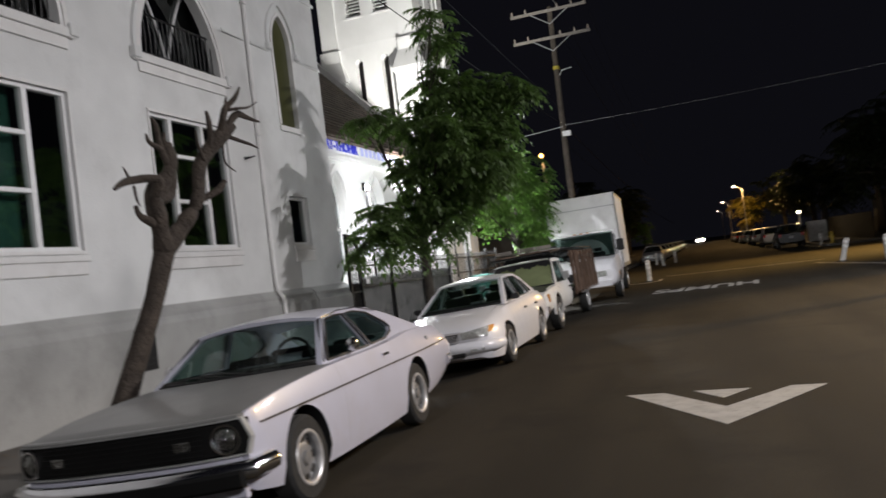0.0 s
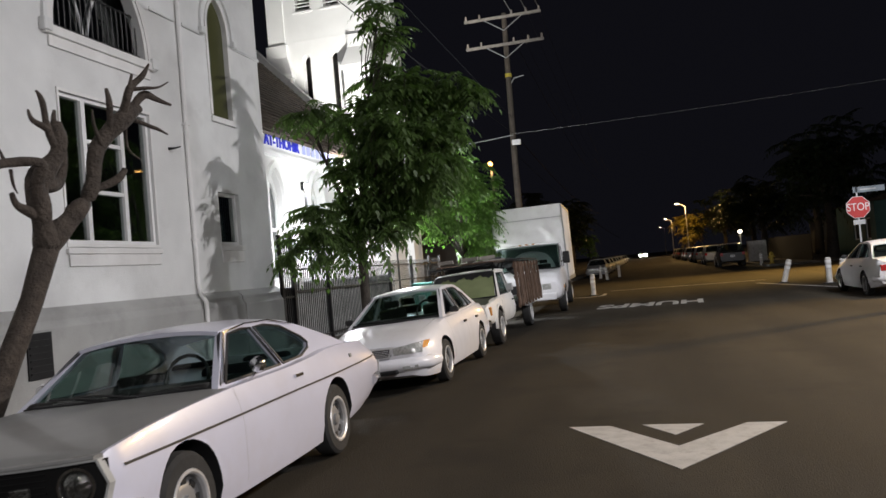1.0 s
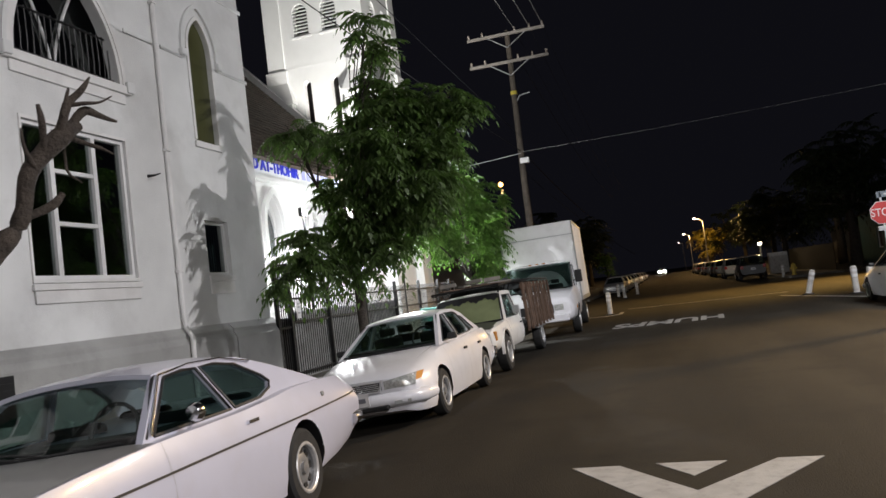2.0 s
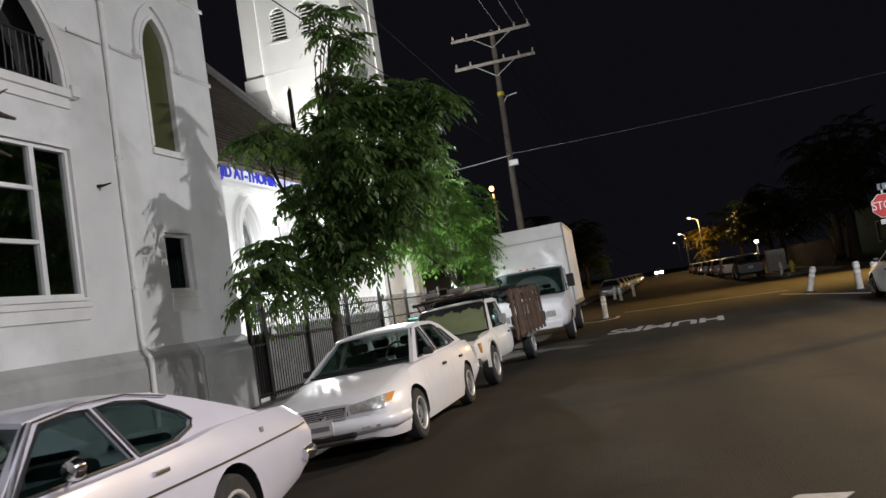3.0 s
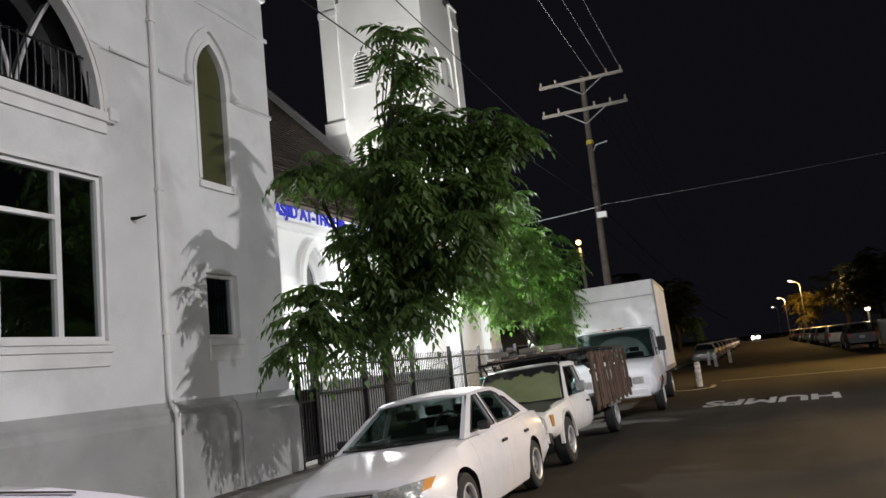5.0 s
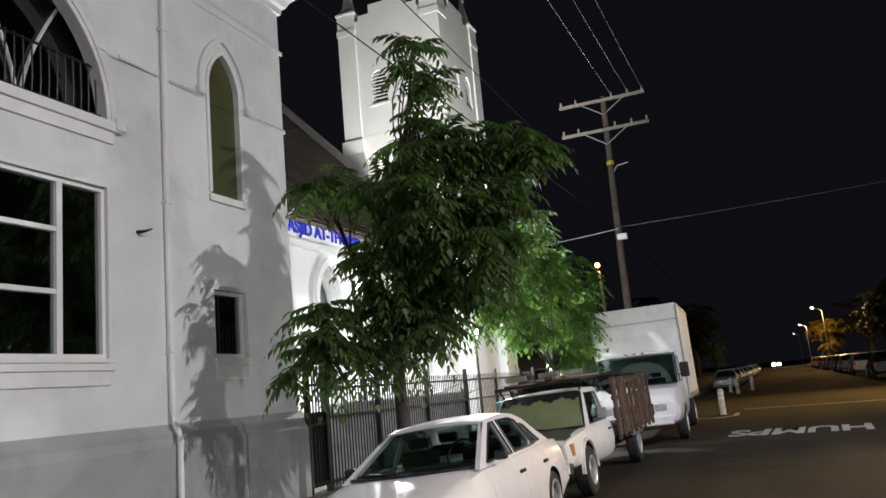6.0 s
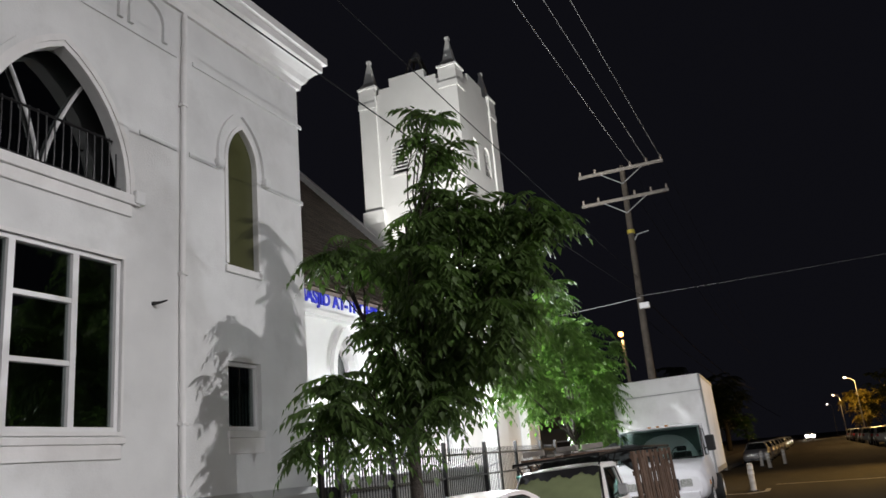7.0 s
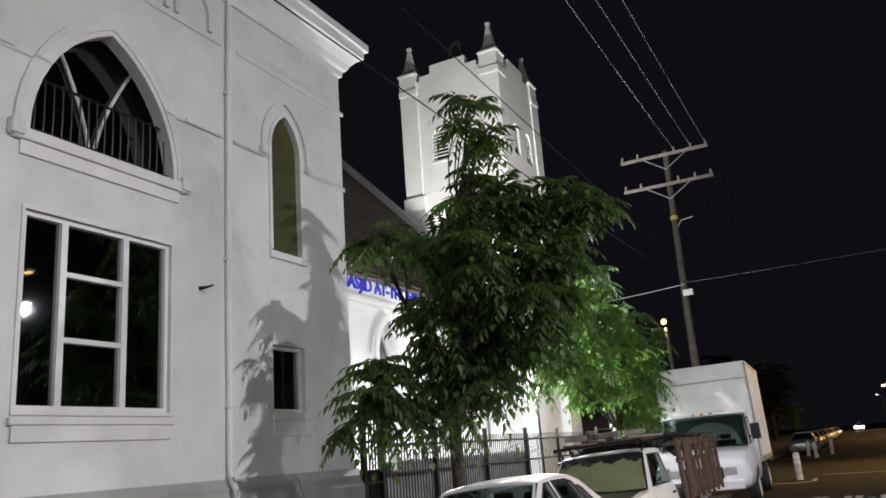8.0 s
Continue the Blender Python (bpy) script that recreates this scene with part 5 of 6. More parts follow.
C = {"cb": 0.79, "ct": 0.575, "z0": 0.85, "z1": 1.25,
     "side": [(1.42, 0.85), (2.0, 0.862), (2.9, 0.875), (3.35, 0.9), (4.0, 0.89), (3.7, 1.0), (3.3, 1.13), (2.95, 1.225), (2.6, 1.255), (2.2, 1.25), (1.93, 1.22)],
     "windows": [[(1.56, 0.885), (2.45, 0.893), (2.36, 1.21), (2.2, 1.215), (1.98, 1.195)], [(2.5, 0.896), (2.9, 0.91), (3.1, 0.955), (3.16, 1.0), (3.1, 1.06), (2.85, 1.18), (2.6, 1.215), (2.41, 1.213)]],
     "roof": [(1.9, 1.225), (2.05, 1.245), (2.4, 1.258), (2.7, 1.25), (2.95, 1.225), (3.3, 1.13)], "crown": 0.045,
     "ws": ((1.5, 0.875), (1.96, 1.235)), "rw": ((4.0, 0.9), (3.3, 1.15)), "bow": 0.14}
cabin(coupe, C, DUSTER_WHITE, chrome=False)
interior(coupe, 0.8, 1.45, 3.7, 0.86, ((-0.38, 2.35), (0.38, 2.35), (-0.35, 3.1), (0.35, 3.1)), (0.38, 1.75, 0.93), False)
for s in (-1, 1):
    part("drip_rail", tube(bmesh.new(), [(s * 0.785, 1.52, 0.89), (s * 0.605, 1.93, 1.215), (s * 0.585, 2.3, 1.25), (s * 0.587, 2.7, 1.245), (s * 0.63, 3.05, 1.18)], 0.008, 6), CHROME, coupe, "thin chrome rail", smooth=60)
    part("side_stripe", side_strip(R, 0.16, 4.56, 0.665, 0.70, s, 0.0065), BLACK, coupe, "thin black body stripe")
    part("door_gap", gap_strip(R, 1.5, 0.24, 0.85, s, 0.0018), SHEET, coupe)
    part("door_handle", boxes((s * 0.88 - 0.015, s * 0.88 + 0.02, 2.44, 2.58, 0.775, 0.8), bevel=0.006), CHROME, coupe)
    mr = part("side_mirror", lathe(bmesh.new(), [(0.0, -0.025), (0.045, -0.02), (0.06, 0.02), (0.057, 0.04), (0.0, 0.045)], 14), CHROME, coupe, "round chrome mirror", smooth=40)
    mr.matrix_basis = pose(s * 0.88, 1.83, 0.96, 0, 0, 90)
    part("mirror_stem", tube(bmesh.new(), [(s * 0.82, 1.84, 0.87), (s * 0.88, 1.83, 0.93)], 0.012, 6), CHROME, mr).matrix_basis = pose(s * 0.88, 1.83, 0.96, 0, 0, 90).inverted()
    for wy in (0.8, 3.22):
        wheel(coupe, s * 0.8, wy, 0.30, 0.18, 8, ALLOY, s, 0.64)
    part("badge", boxes((s * 0.902 - 0.004, s * 0.902 + 0.006, 1.28, 1.37, 0.585, 0.598)), SHEET, coupe)
    part("quarter_badge", boxes((s * 0.873 - 0.01, s * 0.873 + 0.012, 3.72, 3.77, 0.77, 0.81), bevel=0.01), SHEET, coupe)
    part("tail_lamp", boxes((s * 0.45 - 0.2, s * 0.45 + 0.2, 4.605, 4.622, 0.62, 0.72), bevel=0.006), RED_LENS, coupe)
grille = part("grille", across(-0.855, 0.855, -0.02, 0.05, 0.515, 0.725, 0.015), MATT_BLACK, coupe, "wide matt black grille")
for k in range(6):
    part("grille_bar", across(-0.6, 0.6, -0.028, -0.018, 0.54 + k * 0.031, 0.547 + k * 0.031), MATT_BLACK, grille)
rimline = [(-0.86, 0.505), (0.86, 0.505), (0.89, 0.61), (0.85, 0.735), (-0.85, 0.735), (-0.89, 0.61)]
surround = []
for (u0, v0), (u1, v1) in zip(rimline, rimline[1:] + rimline[:1]):
    surround += [(u0 + (u1 - u0) * k / 12, v0 + (v1 - v0) * k / 12) for k in range(12)]
part("grille_surround", slab(surround, [[(u * 0.989, 0.62 + (v - 0.62) * 0.92) for u, v in surround]], 0.05, lambda u, v, w: Vector((u, -0.035 + w, v))), SHEET, coupe, "thin dull metal grille rim")
part("hood_lip", across(-0.83, 0.83, -0.03, 0.06, 0.728, 0.752, 0.01), PRIMER, coupe)
for s in (-1, 1):
    hl = part("headlamp", lathe(bmesh.new(), [(0.0, 0.035), (0.05, 0.03), (0.08, 0.012), (0.088, 0.0), (0.1, 0.004), (0.1, -0.03)], 24), LAMP_GLASS, grille, "round glass headlamp", smooth=35)
    hl.matrix_basis = pose(s * 0.745, 0.06, 0.617, 0, 0, -90 + s * 14) @ Matrix.Scale(0.88, 4)
    part("bezel", lathe(bmesh.new(), [(0.093, 0.02), (0.108, 0.02), (0.11, -0.01)], 24), CHROME, hl)
    part("turn_lamp", boxes((s * 0.47 - 0.055, s * 0.47 + 0.055, -0.032, -0.018, 0.585, 0.645), bevel=0.008), LAMP_GLASS, grille)
bm = bmesh.new()
tube(bm, [(-0.9, 0.2, 0.42)] + [(-0.88 + 1.76 * k / 16, -0.07 - 0.03 * math.sin(math.pi * k / 16), 0.42) for k in range(17)] + [(0.9, 0.2, 0.42)], 0.062, 10)
bumper = part("front_bumper", bm, CHROME, coupe, "dull chrome front bumper", smooth=50)
part("bumper_guard", across(-0.24, 0.86, -0.165, -0.1, 0.33, 0.44, 0.02), MATT_BLACK, bumper, "black bumper guard")
plate(coupe, -0.185, 0.27, -1, 0.05)
part("valance", across(-0.8, 0.8, -0.01, 0.05, 0.24, 0.505, 0.015), DUSTER_WHITE, coupe)
bm = bmesh.new()
tube(bm, [(-0.85, 4.36, 0.47), (-0.83, 4.6, 0.47), (0, 4.69, 0.47), (0.83, 4.6, 0.47), (0.85, 4.36, 0.47)], 0.055, 8)
part("rear_bumper", bm, CHROME, coupe, smooth=50)


for ob in coupe.children_recursive:
    if ob.type == "MESH" and ob.matrix_basis == Matrix.Identity(4) and ob.name.split(".")[0] not in ("rim", "trim_ring", "rim_hole", "bezel", "mirror_stem"):
        for v in ob.data.vertices:
            if v.co.y < 0.6:
                v.co.y += 0.13 * min(1.2, (abs(v.co.x) / 0.86) ** 3) * (1 - max(0.0, v.co.y) / 0.6)


# -- four-door sedans --
def front_y(rows, u, z):
    y = rows[0][0]
    while y < 1.2:
        h = half_ring(rows, y)
        tops = sorted(h[6:])
        if side_x(rows, y, z) >= u and z <= (np.interp(u, [p[0] for p in tops], [p[1] for p in tops]) if u < h[6][0] else 9):
            return y
        y += 0.004
    return y


def nose_patch(rows, u0, u1, low, high, s, n=7, m=4):
    """A lamp glass that follows the curve of the nose."""
    bm = bmesh.new()
    outer, inner = [], []
    for i in range(n + 1):
        u = u0 + (u1 - u0) * i / n
        col = [(u, low(u) + (high(u) - low(u)) * j / m) for j in range(m + 1)]
        ys = [front_y(rows, a, b) for a, b in col]
        outer.append([bm.verts.new((s * (a + 0.006), y - 0.016, b)) for (a, b), y in zip(col, ys)])
        inner.append([bm.verts.new((s * (a - 0.02), y + 0.04, b)) for (a, b), y in zip(col, ys)])
    for g in (outer, inner):
        for p, q in zip(g, g[1:]):
            for j in range(m):
                bm.faces.new((p[j], p[j + 1], q[j + 1], q[j]))
    for k in range(n):
        for j in (0, m):
            bm.faces.new((outer[k][j], outer[k + 1][j], inner[k + 1][j], inner[k][j]))
    for k in (0, n):
        for j in range(m):
            bm.faces.new((outer[k][j], outer[k][j + 1], inner[k][j + 1], inner[k][j]))
    return bm


def sedan(name, loc, turn, label, body_m, detail=True, group="", lean=0.0):
    car = thing(name, loc, label, "car", group, turn=turn, lean=lean)
    S = [(0.0, 0.22, 0.42, 0.58, 0.615, 0.52, 0.60, 0.54), (0.1, 0.18, 0.42, 0.63, 0.675, 0.64, 0.72, 0.64), (0.35, 0.16, 0.46, 0.69, 0.75, 0.74, 0.80, 0.69), (0.8, 0.16, 0.5, 0.77, 0.825, 0.77, 0.827, 0.715), (1.2, 0.16, 0.52, 0.83, 0.875, 0.785, 0.832, 0.735),
         (2.2, 0.16, 0.53, 0.85, 0.88, 0.785, 0.832, 0.74), (3.2, 0.17, 0.55, 0.88, 0.91, 0.78, 0.832, 0.735), (3.7, 0.2, 0.56, 0.89, 0.93, 0.76, 0.815, 0.71), (4.1, 0.24, 0.56, 0.87, 0.905, 0.7, 0.78, 0.68), (4.28, 0.3, 0.56, 0.80, 0.84, 0.64, 0.72, 0.62)]
    body_shell("body", S, ((0.81, 0.29), (3.29, 0.29)), 0.33, car, body_m)
    Cc = {"cb": 0.725, "ct": 0.535, "z0": 0.85, "z1": 1.27,
          "side": [(1.16, 0.845), (2.2, 0.85), (3.2, 0.87), (3.72, 0.9), (3.5, 1.02), (3.2, 1.2), (2.95, 1.27), (2.5, 1.29), (2.15, 1.28), (1.95, 1.25)],
          "windows": [[(1.42, 0.885), (2.24, 0.893), (2.2, 1.235), (2.05, 1.225)], [(2.32, 0.895), (2.98, 0.905), (3.06, 0.97), (2.9, 1.2), (2.75, 1.235), (2.3, 1.24)], [(3.05, 0.91), (3.36, 0.925), (3.1, 1.13), (3.0, 1.16)]],
          "roof": [(1.93, 1.25), (2.15, 1.28), (2.5, 1.292), (2.85, 1.282), (3.05, 1.25), (3.2, 1.2)], "crown": 0.04,
          "ws": ((1.27, 0.868), (1.98, 1.262)), "rw": ((3.72, 0.92), (3.18, 1.21)), "bow": 0.2}
    cabin(car, Cc, body_m, simple=not detail)
    interior(car, 0.73, 1.3, 3.5, 0.86, ((-0.36, 2.3), (0.36, 2.3), (-0.33, 3.1), (0.33, 3.1)), (0.36, 1.75, 0.95) if detail else None)
    for s in (-1, 1):
        for wy in (0.81, 3.29):
            wheel(car, s * 0.735, wy, 0.285, 0.175, 7 if detail else 5, ALLOY, s)
        hl = part("headlamp", nose_patch(S, 0.3, 0.675, lambda u: 0.49 + 0.02 * (u - 0.29), lambda u: 0.585 + 0.12 * (u - 0.29), s), HEADLAMP, car, "clear headlamp", smooth=50)
        part("turn_lamp", nose_patch(S, 0.675, 0.725, lambda u: 0.54 + 0.25 * (u - 0.67), lambda u: 0.63, s), AMBER, hl, "amber turn lamp", smooth=50)
        part("tail_lamp", boxes((s * 0.56 - 0.13, s * 0.56 + 0.13, 4.2, 4.29, 0.6, 0.75), bevel=0.02), RED_LENS, car)
        if detail:
            part("side_mirror", boxes((s * 0.82 - 0.06, s * 0.82 + 0.07, 1.5, 1.57, 0.885, 0.975), bevel=0.025), BLACK, car, "black side mirror")
            for hy in (2.1, 3.0):
                part("door_handle", boxes((s * 0.818 - 0.01, s * 0.818 + 0.014, hy, hy + 0.15, 0.69, 0.725), bevel=0.008), BLACK, car)
            for gy in (1.25, 2.27, 3.15):
                part("door_gap", gap_strip(S, gy, 0.24, 0.84, s, 0.0022), SHEET, car)
    gr = part("grille", boxes((-0.27, 0.27, -0.045, 0.04, 0.48, 0.585), bevel=0.015), BLACK, car)
    for k in range(4):
        part("grille_slat", boxes((-0.25, 0.25, -0.053, -0.043, 0.497 + k * 0.021, 0.505 + k * 0.021)), BRIGHT_METAL, gr)
    part("grille_frame", slab([(-0.26, 0.47), (0.26, 0.47), (0.3, 0.598), (-0.3, 0.598)], [[(-0.24, 0.487), (0.24, 0.487), (0.275, 0.583), (-0.275, 0.583)]], 0.02, lambda u, v, w: Vector((u, -0.054 + w, v))), BRIGHT_METAL, gr)
    bm = bmesh.new()
    tube(bm, [(-0.76, 0.42, 0.36), (-0.72, 0.14, 0.36), (-0.55, 0.01, 0.36), (0, -0.06, 0.36), (0.55, 0.01, 0.36), (0.72, 0.14, 0.36), (0.76, 0.42, 0.36)], 0.09, 10)
    bp = part("front_bumper", bm, body_m, car, smooth=60)
    part("air_intake", boxes((-0.36, 0.36, -0.135, -0.05, 0.262, 0.318), bevel=0.015), BLACK, bp)
    for s in (-1, 1):
        # grey pad for the shade in the white bumper's recess
        part("fog_recess", box(bmesh.new(), -0.1, 0.1, -0.006, 0.006, -0.02, 0.02, m=pose(s * 0.53, -0.07, 0.33, 0, 0, s * 15)), SHEET, bp)
    bm = bmesh.new()
    tube(bm, [(-0.74, 3.95, 0.42), (-0.68, 4.22, 0.42), (0, 4.33, 0.42), (0.68, 4.22, 0.42), (0.74, 3.95, 0.42)], 0.09, 8)
    part("rear_bumper", bm, body_m, car, smooth=60)
    plate(car, -0.165, 0.41, -1)
    plate(car, 4.37, 0.6, 1)
    if detail:
        part("badge", lathe(bmesh.new(), [(0.03, 0.0), (0.045, 0.006), (0.05, 0.0)], 16), CHROME, gr).matrix_basis = pose(0, -0.056, 0.535, 0, 0, -90)
        part("hood_line", tube(bmesh.new(), [(-0.62, 1.15, 0.852), (-0.58, 0.6, 0.76), (-0.45, 0.14, 0.635), (0.45, 0.14, 0.635), (0.58, 0.6, 0.76), (0.62, 1.15, 0.852)], 0.005, 4), SHEET, car)
    return car


sedan("sedan_car", (-2.705, 11.97, -0.048), 0.5, "white four-door sedan with amber turn lamps parked at the kerb", WHITE, lean=-3.5)
sedan("sedan_car", (6.75, 26.75, 0), 180, "white four-door sedan with red tail lamps parked facing away", WHITE)

# -- pickup with stake sides --
PICKUP = pose(-2.74, 16.4, -0.045, 0, -3.2, 0)
pickup = thing("pickup_truck", (-2.74, 16.4, -0.045), "old white pickup with black hood, roof rack and brown stake sides", "pickup truck", lean=-3.2)
P = [(0.0, 0.45, 0.6, 0.74, 0.76, 0.6, 0.72, 0.7), (0.06, 0.42, 0.6, 0.80, 0.83, 0.66, 0.78, 0.74), (0.6, 0.4, 0.62, 0.84, 0.88, 0.68, 0.8, 0.75), (1.3, 0.38, 0.64, 0.88, 0.92, 0.68, 0.8, 0.75), (2.2, 0.37, 0.64, 0.89, 0.92, 0.72, 0.8, 0.75), (2.85, 0.37, 0.64, 0.89, 0.92, 0.72, 0.8, 0.75), (2.88, 0.38, 0.64, 0.88, 0.9, 0.72, 0.79, 0.75)]
body_shell("body", P, ((0.9, 0.33), (4.2, 0.33)), 0.4, pickup, WHITE_OLD)
part("hood", top_patch(P, 0.08, 1.25, 0.95, 0.006), BLACK_PAINT, pickup, "black repainted hood", smooth=40)
Cp = {"cb": 0.745, "ct": 0.62, "z0": 0.88, "z1": 1.42, "side": [(1.2, 0.88), (2.86, 0.88), (2.8, 1.42), (2.3, 1.44), (1.78, 1.42)],
      "windows": [[(1.52, 0.93), (2.68, 0.93), (2.62, 1.37), (1.9, 1.37)]],
      "roof": [(1.76, 1.42), (1.95, 1.445), (2.3, 1.455), (2.6, 1.45), (2.84, 1.42)], "crown": 0.03, "ws": ((1.24, 0.91), (1.78, 1.425)), "rw": ((2.85, 0.92), (2.8, 1.4)), "bow": 0.08, "ws_glass": PICKUP_GLASS}
cabin(pickup, Cp, WHITE_OLD)
bm = bmesh.new()
fringe = []
for k in range(41):
    u = 2 * k / 40 - 1
    drop = 0.2 + 0.055 * math.sin(k * 0.55) + 0.03 * math.sin(k * 1.7 + 1)
    low = []
    for v in (1.0, 1 - drop):
        low.append(bm.verts.new((u * (0.715 + (0.6 - 0.715) * v) * 0.985, 1.24 + 0.54 * v - (0.08 - 0.03 * v) * (1 - u * u) - 0.009, 0.91 + 0.515 * v + 0.004)))
    fringe.append(low)
for a, b in zip(fringe, fringe[1:]):
    bm.faces.new((a[0], b[0], b[1], a[1]))
part("sun_curtain", bm, BLACK, pickup, "dark fringed curtain along the windscreen top")
part("wiper", tube(bmesh.new(), [(0.1, 1.15, 0.93), (-0.2, 1.17, 0.975), (-0.5, 1.22, 0.985)], 0.009, 5), BLACK, pickup)
interior(pickup, 0.74, 1.3, 2.78, 0.89, ((-0.35, 2.5), (0.35, 2.5)), (0.36, 1.75, 0.98))
for s in (-1, 1):
    for wy in (0.9, 4.95):
        wheel(pickup, s * 0.72, wy, 0.33, 0.2, 6, STEEL, s, 0.6)
    hl = part("headlamp", boxes((s * 0.56 - 0.12, s * 0.56 + 0.12, -0.03, 0.02, 0.62, 0.76), bevel=0.015), HEADLAMP, pickup)
    part("turn_lamp", boxes((s * 0.765 - 0.03, s * 0.765 + 0.03, 0.06, 0.17, 0.6, 0.76), bevel=0.012), AMBER, hl, "amber turn lamp")
    mr = part("side_mirror", boxes((s * 0.92 - 0.07, s * 0.92 + 0.07, 1.62, 1.68, 0.98, 1.13), bevel=0.02), STEEL, pickup, "grey steel mirror")
    part("mirror_arm", tube(bmesh.new(), [(s * 0.76, 1.66, 0.98), (s * 0.9, 1.65, 1.06)], 0.014, 6), BLACK, mr)
    part("door_handle", boxes((s * 0.8 - 0.01, s * 0.8 + 0.016, 2.5, 2.65, 0.76, 0.79), bevel=0.006), BLACK, pickup)
    part("door_gap", gap_strip(P, 1.42, 0.42, 0.87, s), BLACK, pickup)
    part("door_gap", gap_strip(P, 2.75, 0.42, 0.87, s), BLACK, pickup)
    part("fender_flare", band([(0.9 + 0.41 * math.cos(a), 0.33 + 0.41 * math.sin(a)) for a in [math.pi * k / 14 for k in range(15)]], [(0.9 + 0.45 * math.cos(a), 0.33 + 0.45 * math.sin(a)) for a in [math.pi * k / 14 for k in range(15)]], 0.05, lambda u, v, w, s=s: Vector((s * (0.77 + w), u, v))), WHITE_OLD, pickup)
part("grille", boxes((-0.42, 0.42, -0.025, 0.02, 0.6, 0.77), bevel=0.01), BLACK, pickup)
part("front_bumper", boxes((-0.8, 0.8, -0.16, -0.04, 0.38, 0.54), bevel=0.03), CHROME, pickup, "bent chrome bumper")
plate(pickup, -0.165, 0.46, -1)
RUST_WOOD = mat("brown_weathered_plank", (0.1, 0.062, 0.042), 0.85, scale=5, vary=0.3, fine=30, bump=0.4, stain=(0.06, 0.035, 0.025), stain_scale=4, stain_amount=0.6, island=0.3)
part("chassis", boxes((-0.5, 0.5, 2.8, 6.8, 0.38, 0.55)), BLACK, pickup)
part("bed_floor", boxes((-0.83, 0.83, 2.96, 6.9, 0.62, 0.7)), BLACK, pickup)
for s in (-1, 1):
    for k in range(8):
        y = 3.0 + k * 0.53
        part("stake", boxes((s * 0.86 - 0.02, s * 0.86 + 0.03, y, y + 0.07, 0.55, 1.56)), RUST_WOOD, pickup)
    for z in (0.78, 1.18, 1.44):
        part("side_rail", boxes((s * 0.835 - 0.012, s * 0.835 + 0.012, 2.98, 6.82, z, z + 0.07), bevel=0.004), RUST_WOOD, pickup)
    rb = random.Random(17 + s)
    y = 2.98
    while y < 6.7:
        wd = rb.uniform(0.08, 0.15)
        part("side_board", boxes((s * 0.865 - 0.01, s * 0.865 + 0.012, y, y + wd, 0.6, 1.38 + rb.uniform(-0.25, 0.2)), bevel=0.004), RUST_WOOD, pickup)
        y += wd + rb.choice((0.02, 0.05, 0.09, 0.16))
    part("rack_rail", tube(bmesh.new(), [(s * 0.66, 1.6, 1.56), (s * 0.68, 2.8, 1.6), (s * 0.86, 4.0, 1.62), (s * 0.86, 6.8, 1.6)], 0.022, 6), IRON, pickup)
    for y in (1.8, 2.3, 2.75):
        part("rack_post", tube(bmesh.new(), [(s * 0.6, y, 1.43), (s * 0.665, y, 1.58)], 0.016, 6), IRON, pickup)
    part("mud_panel", boxes((s * 0.8 - 0.04, s * 0.8 + 0.04, 4.4, 5.5, 0.5, 0.62), bevel=0.02), STEEL, pickup)
for y in (1.62, 2.2, 2.8, 3.4, 4.2, 5.0, 5.8, 6.6):
    part("rack_bar", tube(bmesh.new(), [(-0.68, y, 1.585), (0.68, y, 1.585)], 0.018, 6), IRON, pickup)
rng = random.Random(5)
for k in range(7):
    lumber = thing("rack_plank", (0, 0, 0), "weathered plank tied on the pickup's roof rack", "plank", "rack planks")
    lumber.matrix_world = PICKUP @ pose(rng.uniform(-0.5, 0.4), 1.6 + rng.uniform(0, 0.4), 1.605 + 0.035 * (k % 2), 0, 0, rng.uniform(-14, 14))
    part("board", boxes((-0.06, 0.06, 0, 1.2 + rng.uniform(0, 0.9), 0, 0.032), bevel=0.004), ARM_WOOD if k % 2 else RUST_WOOD, lumber)
for x, y, turn in ((-0.35, 1.75, 8), (0.2, 1.68, -5), (0.45, 2.2, 20)):
    block = thing("wood_block", (0, 0, 0), "short pale offcut of timber lying on the roof rack", "wood", "rack offcuts")
    block.matrix_world = PICKUP @ pose(x, y, 1.675, 0, 0, turn)
    part("offcut", boxes((-0.16, 0.16, -0.05, 0.05, 0, 0.075), bevel=0.006), ARM_WOOD, block)
# tarp and load in the bed
TARP = mat("dark_tarp", (0.03, 0.035, 0.035), 0.6, scale=5, vary=0.3, fine=14, bump=0.5, distance=0.03)
bm = bmesh.new()
grid = []
for i in range(19):
    row = []
    for j in range(25):
        x, y = -0.8 + 1.6 * i / 18, 3.1 + 3.4 * j / 24
        z = 1.58 + 0.2 * noise.noise((x * 2.1, y * 1.7, 3.1)) + 0.1 * noise.noise((x * 6, y * 5, 1)) - 0.25 * (abs(x) / 0.8) ** 4
        row.append(bm.verts.new((x, y, z)))
    grid.append(row)
for a, b in zip(grid, grid[1:]):
    for j in range(24):
        bm.faces.new((a[j], a[j + 1], b[j + 1], b[j]))
tarp = part("tarp", bm, TARP, None, smooth=60)
tarp.matrix_world = PICKUP.copy()
tagged(tarp, "crumpled dark tarp over the load of the pickup", "tarp")

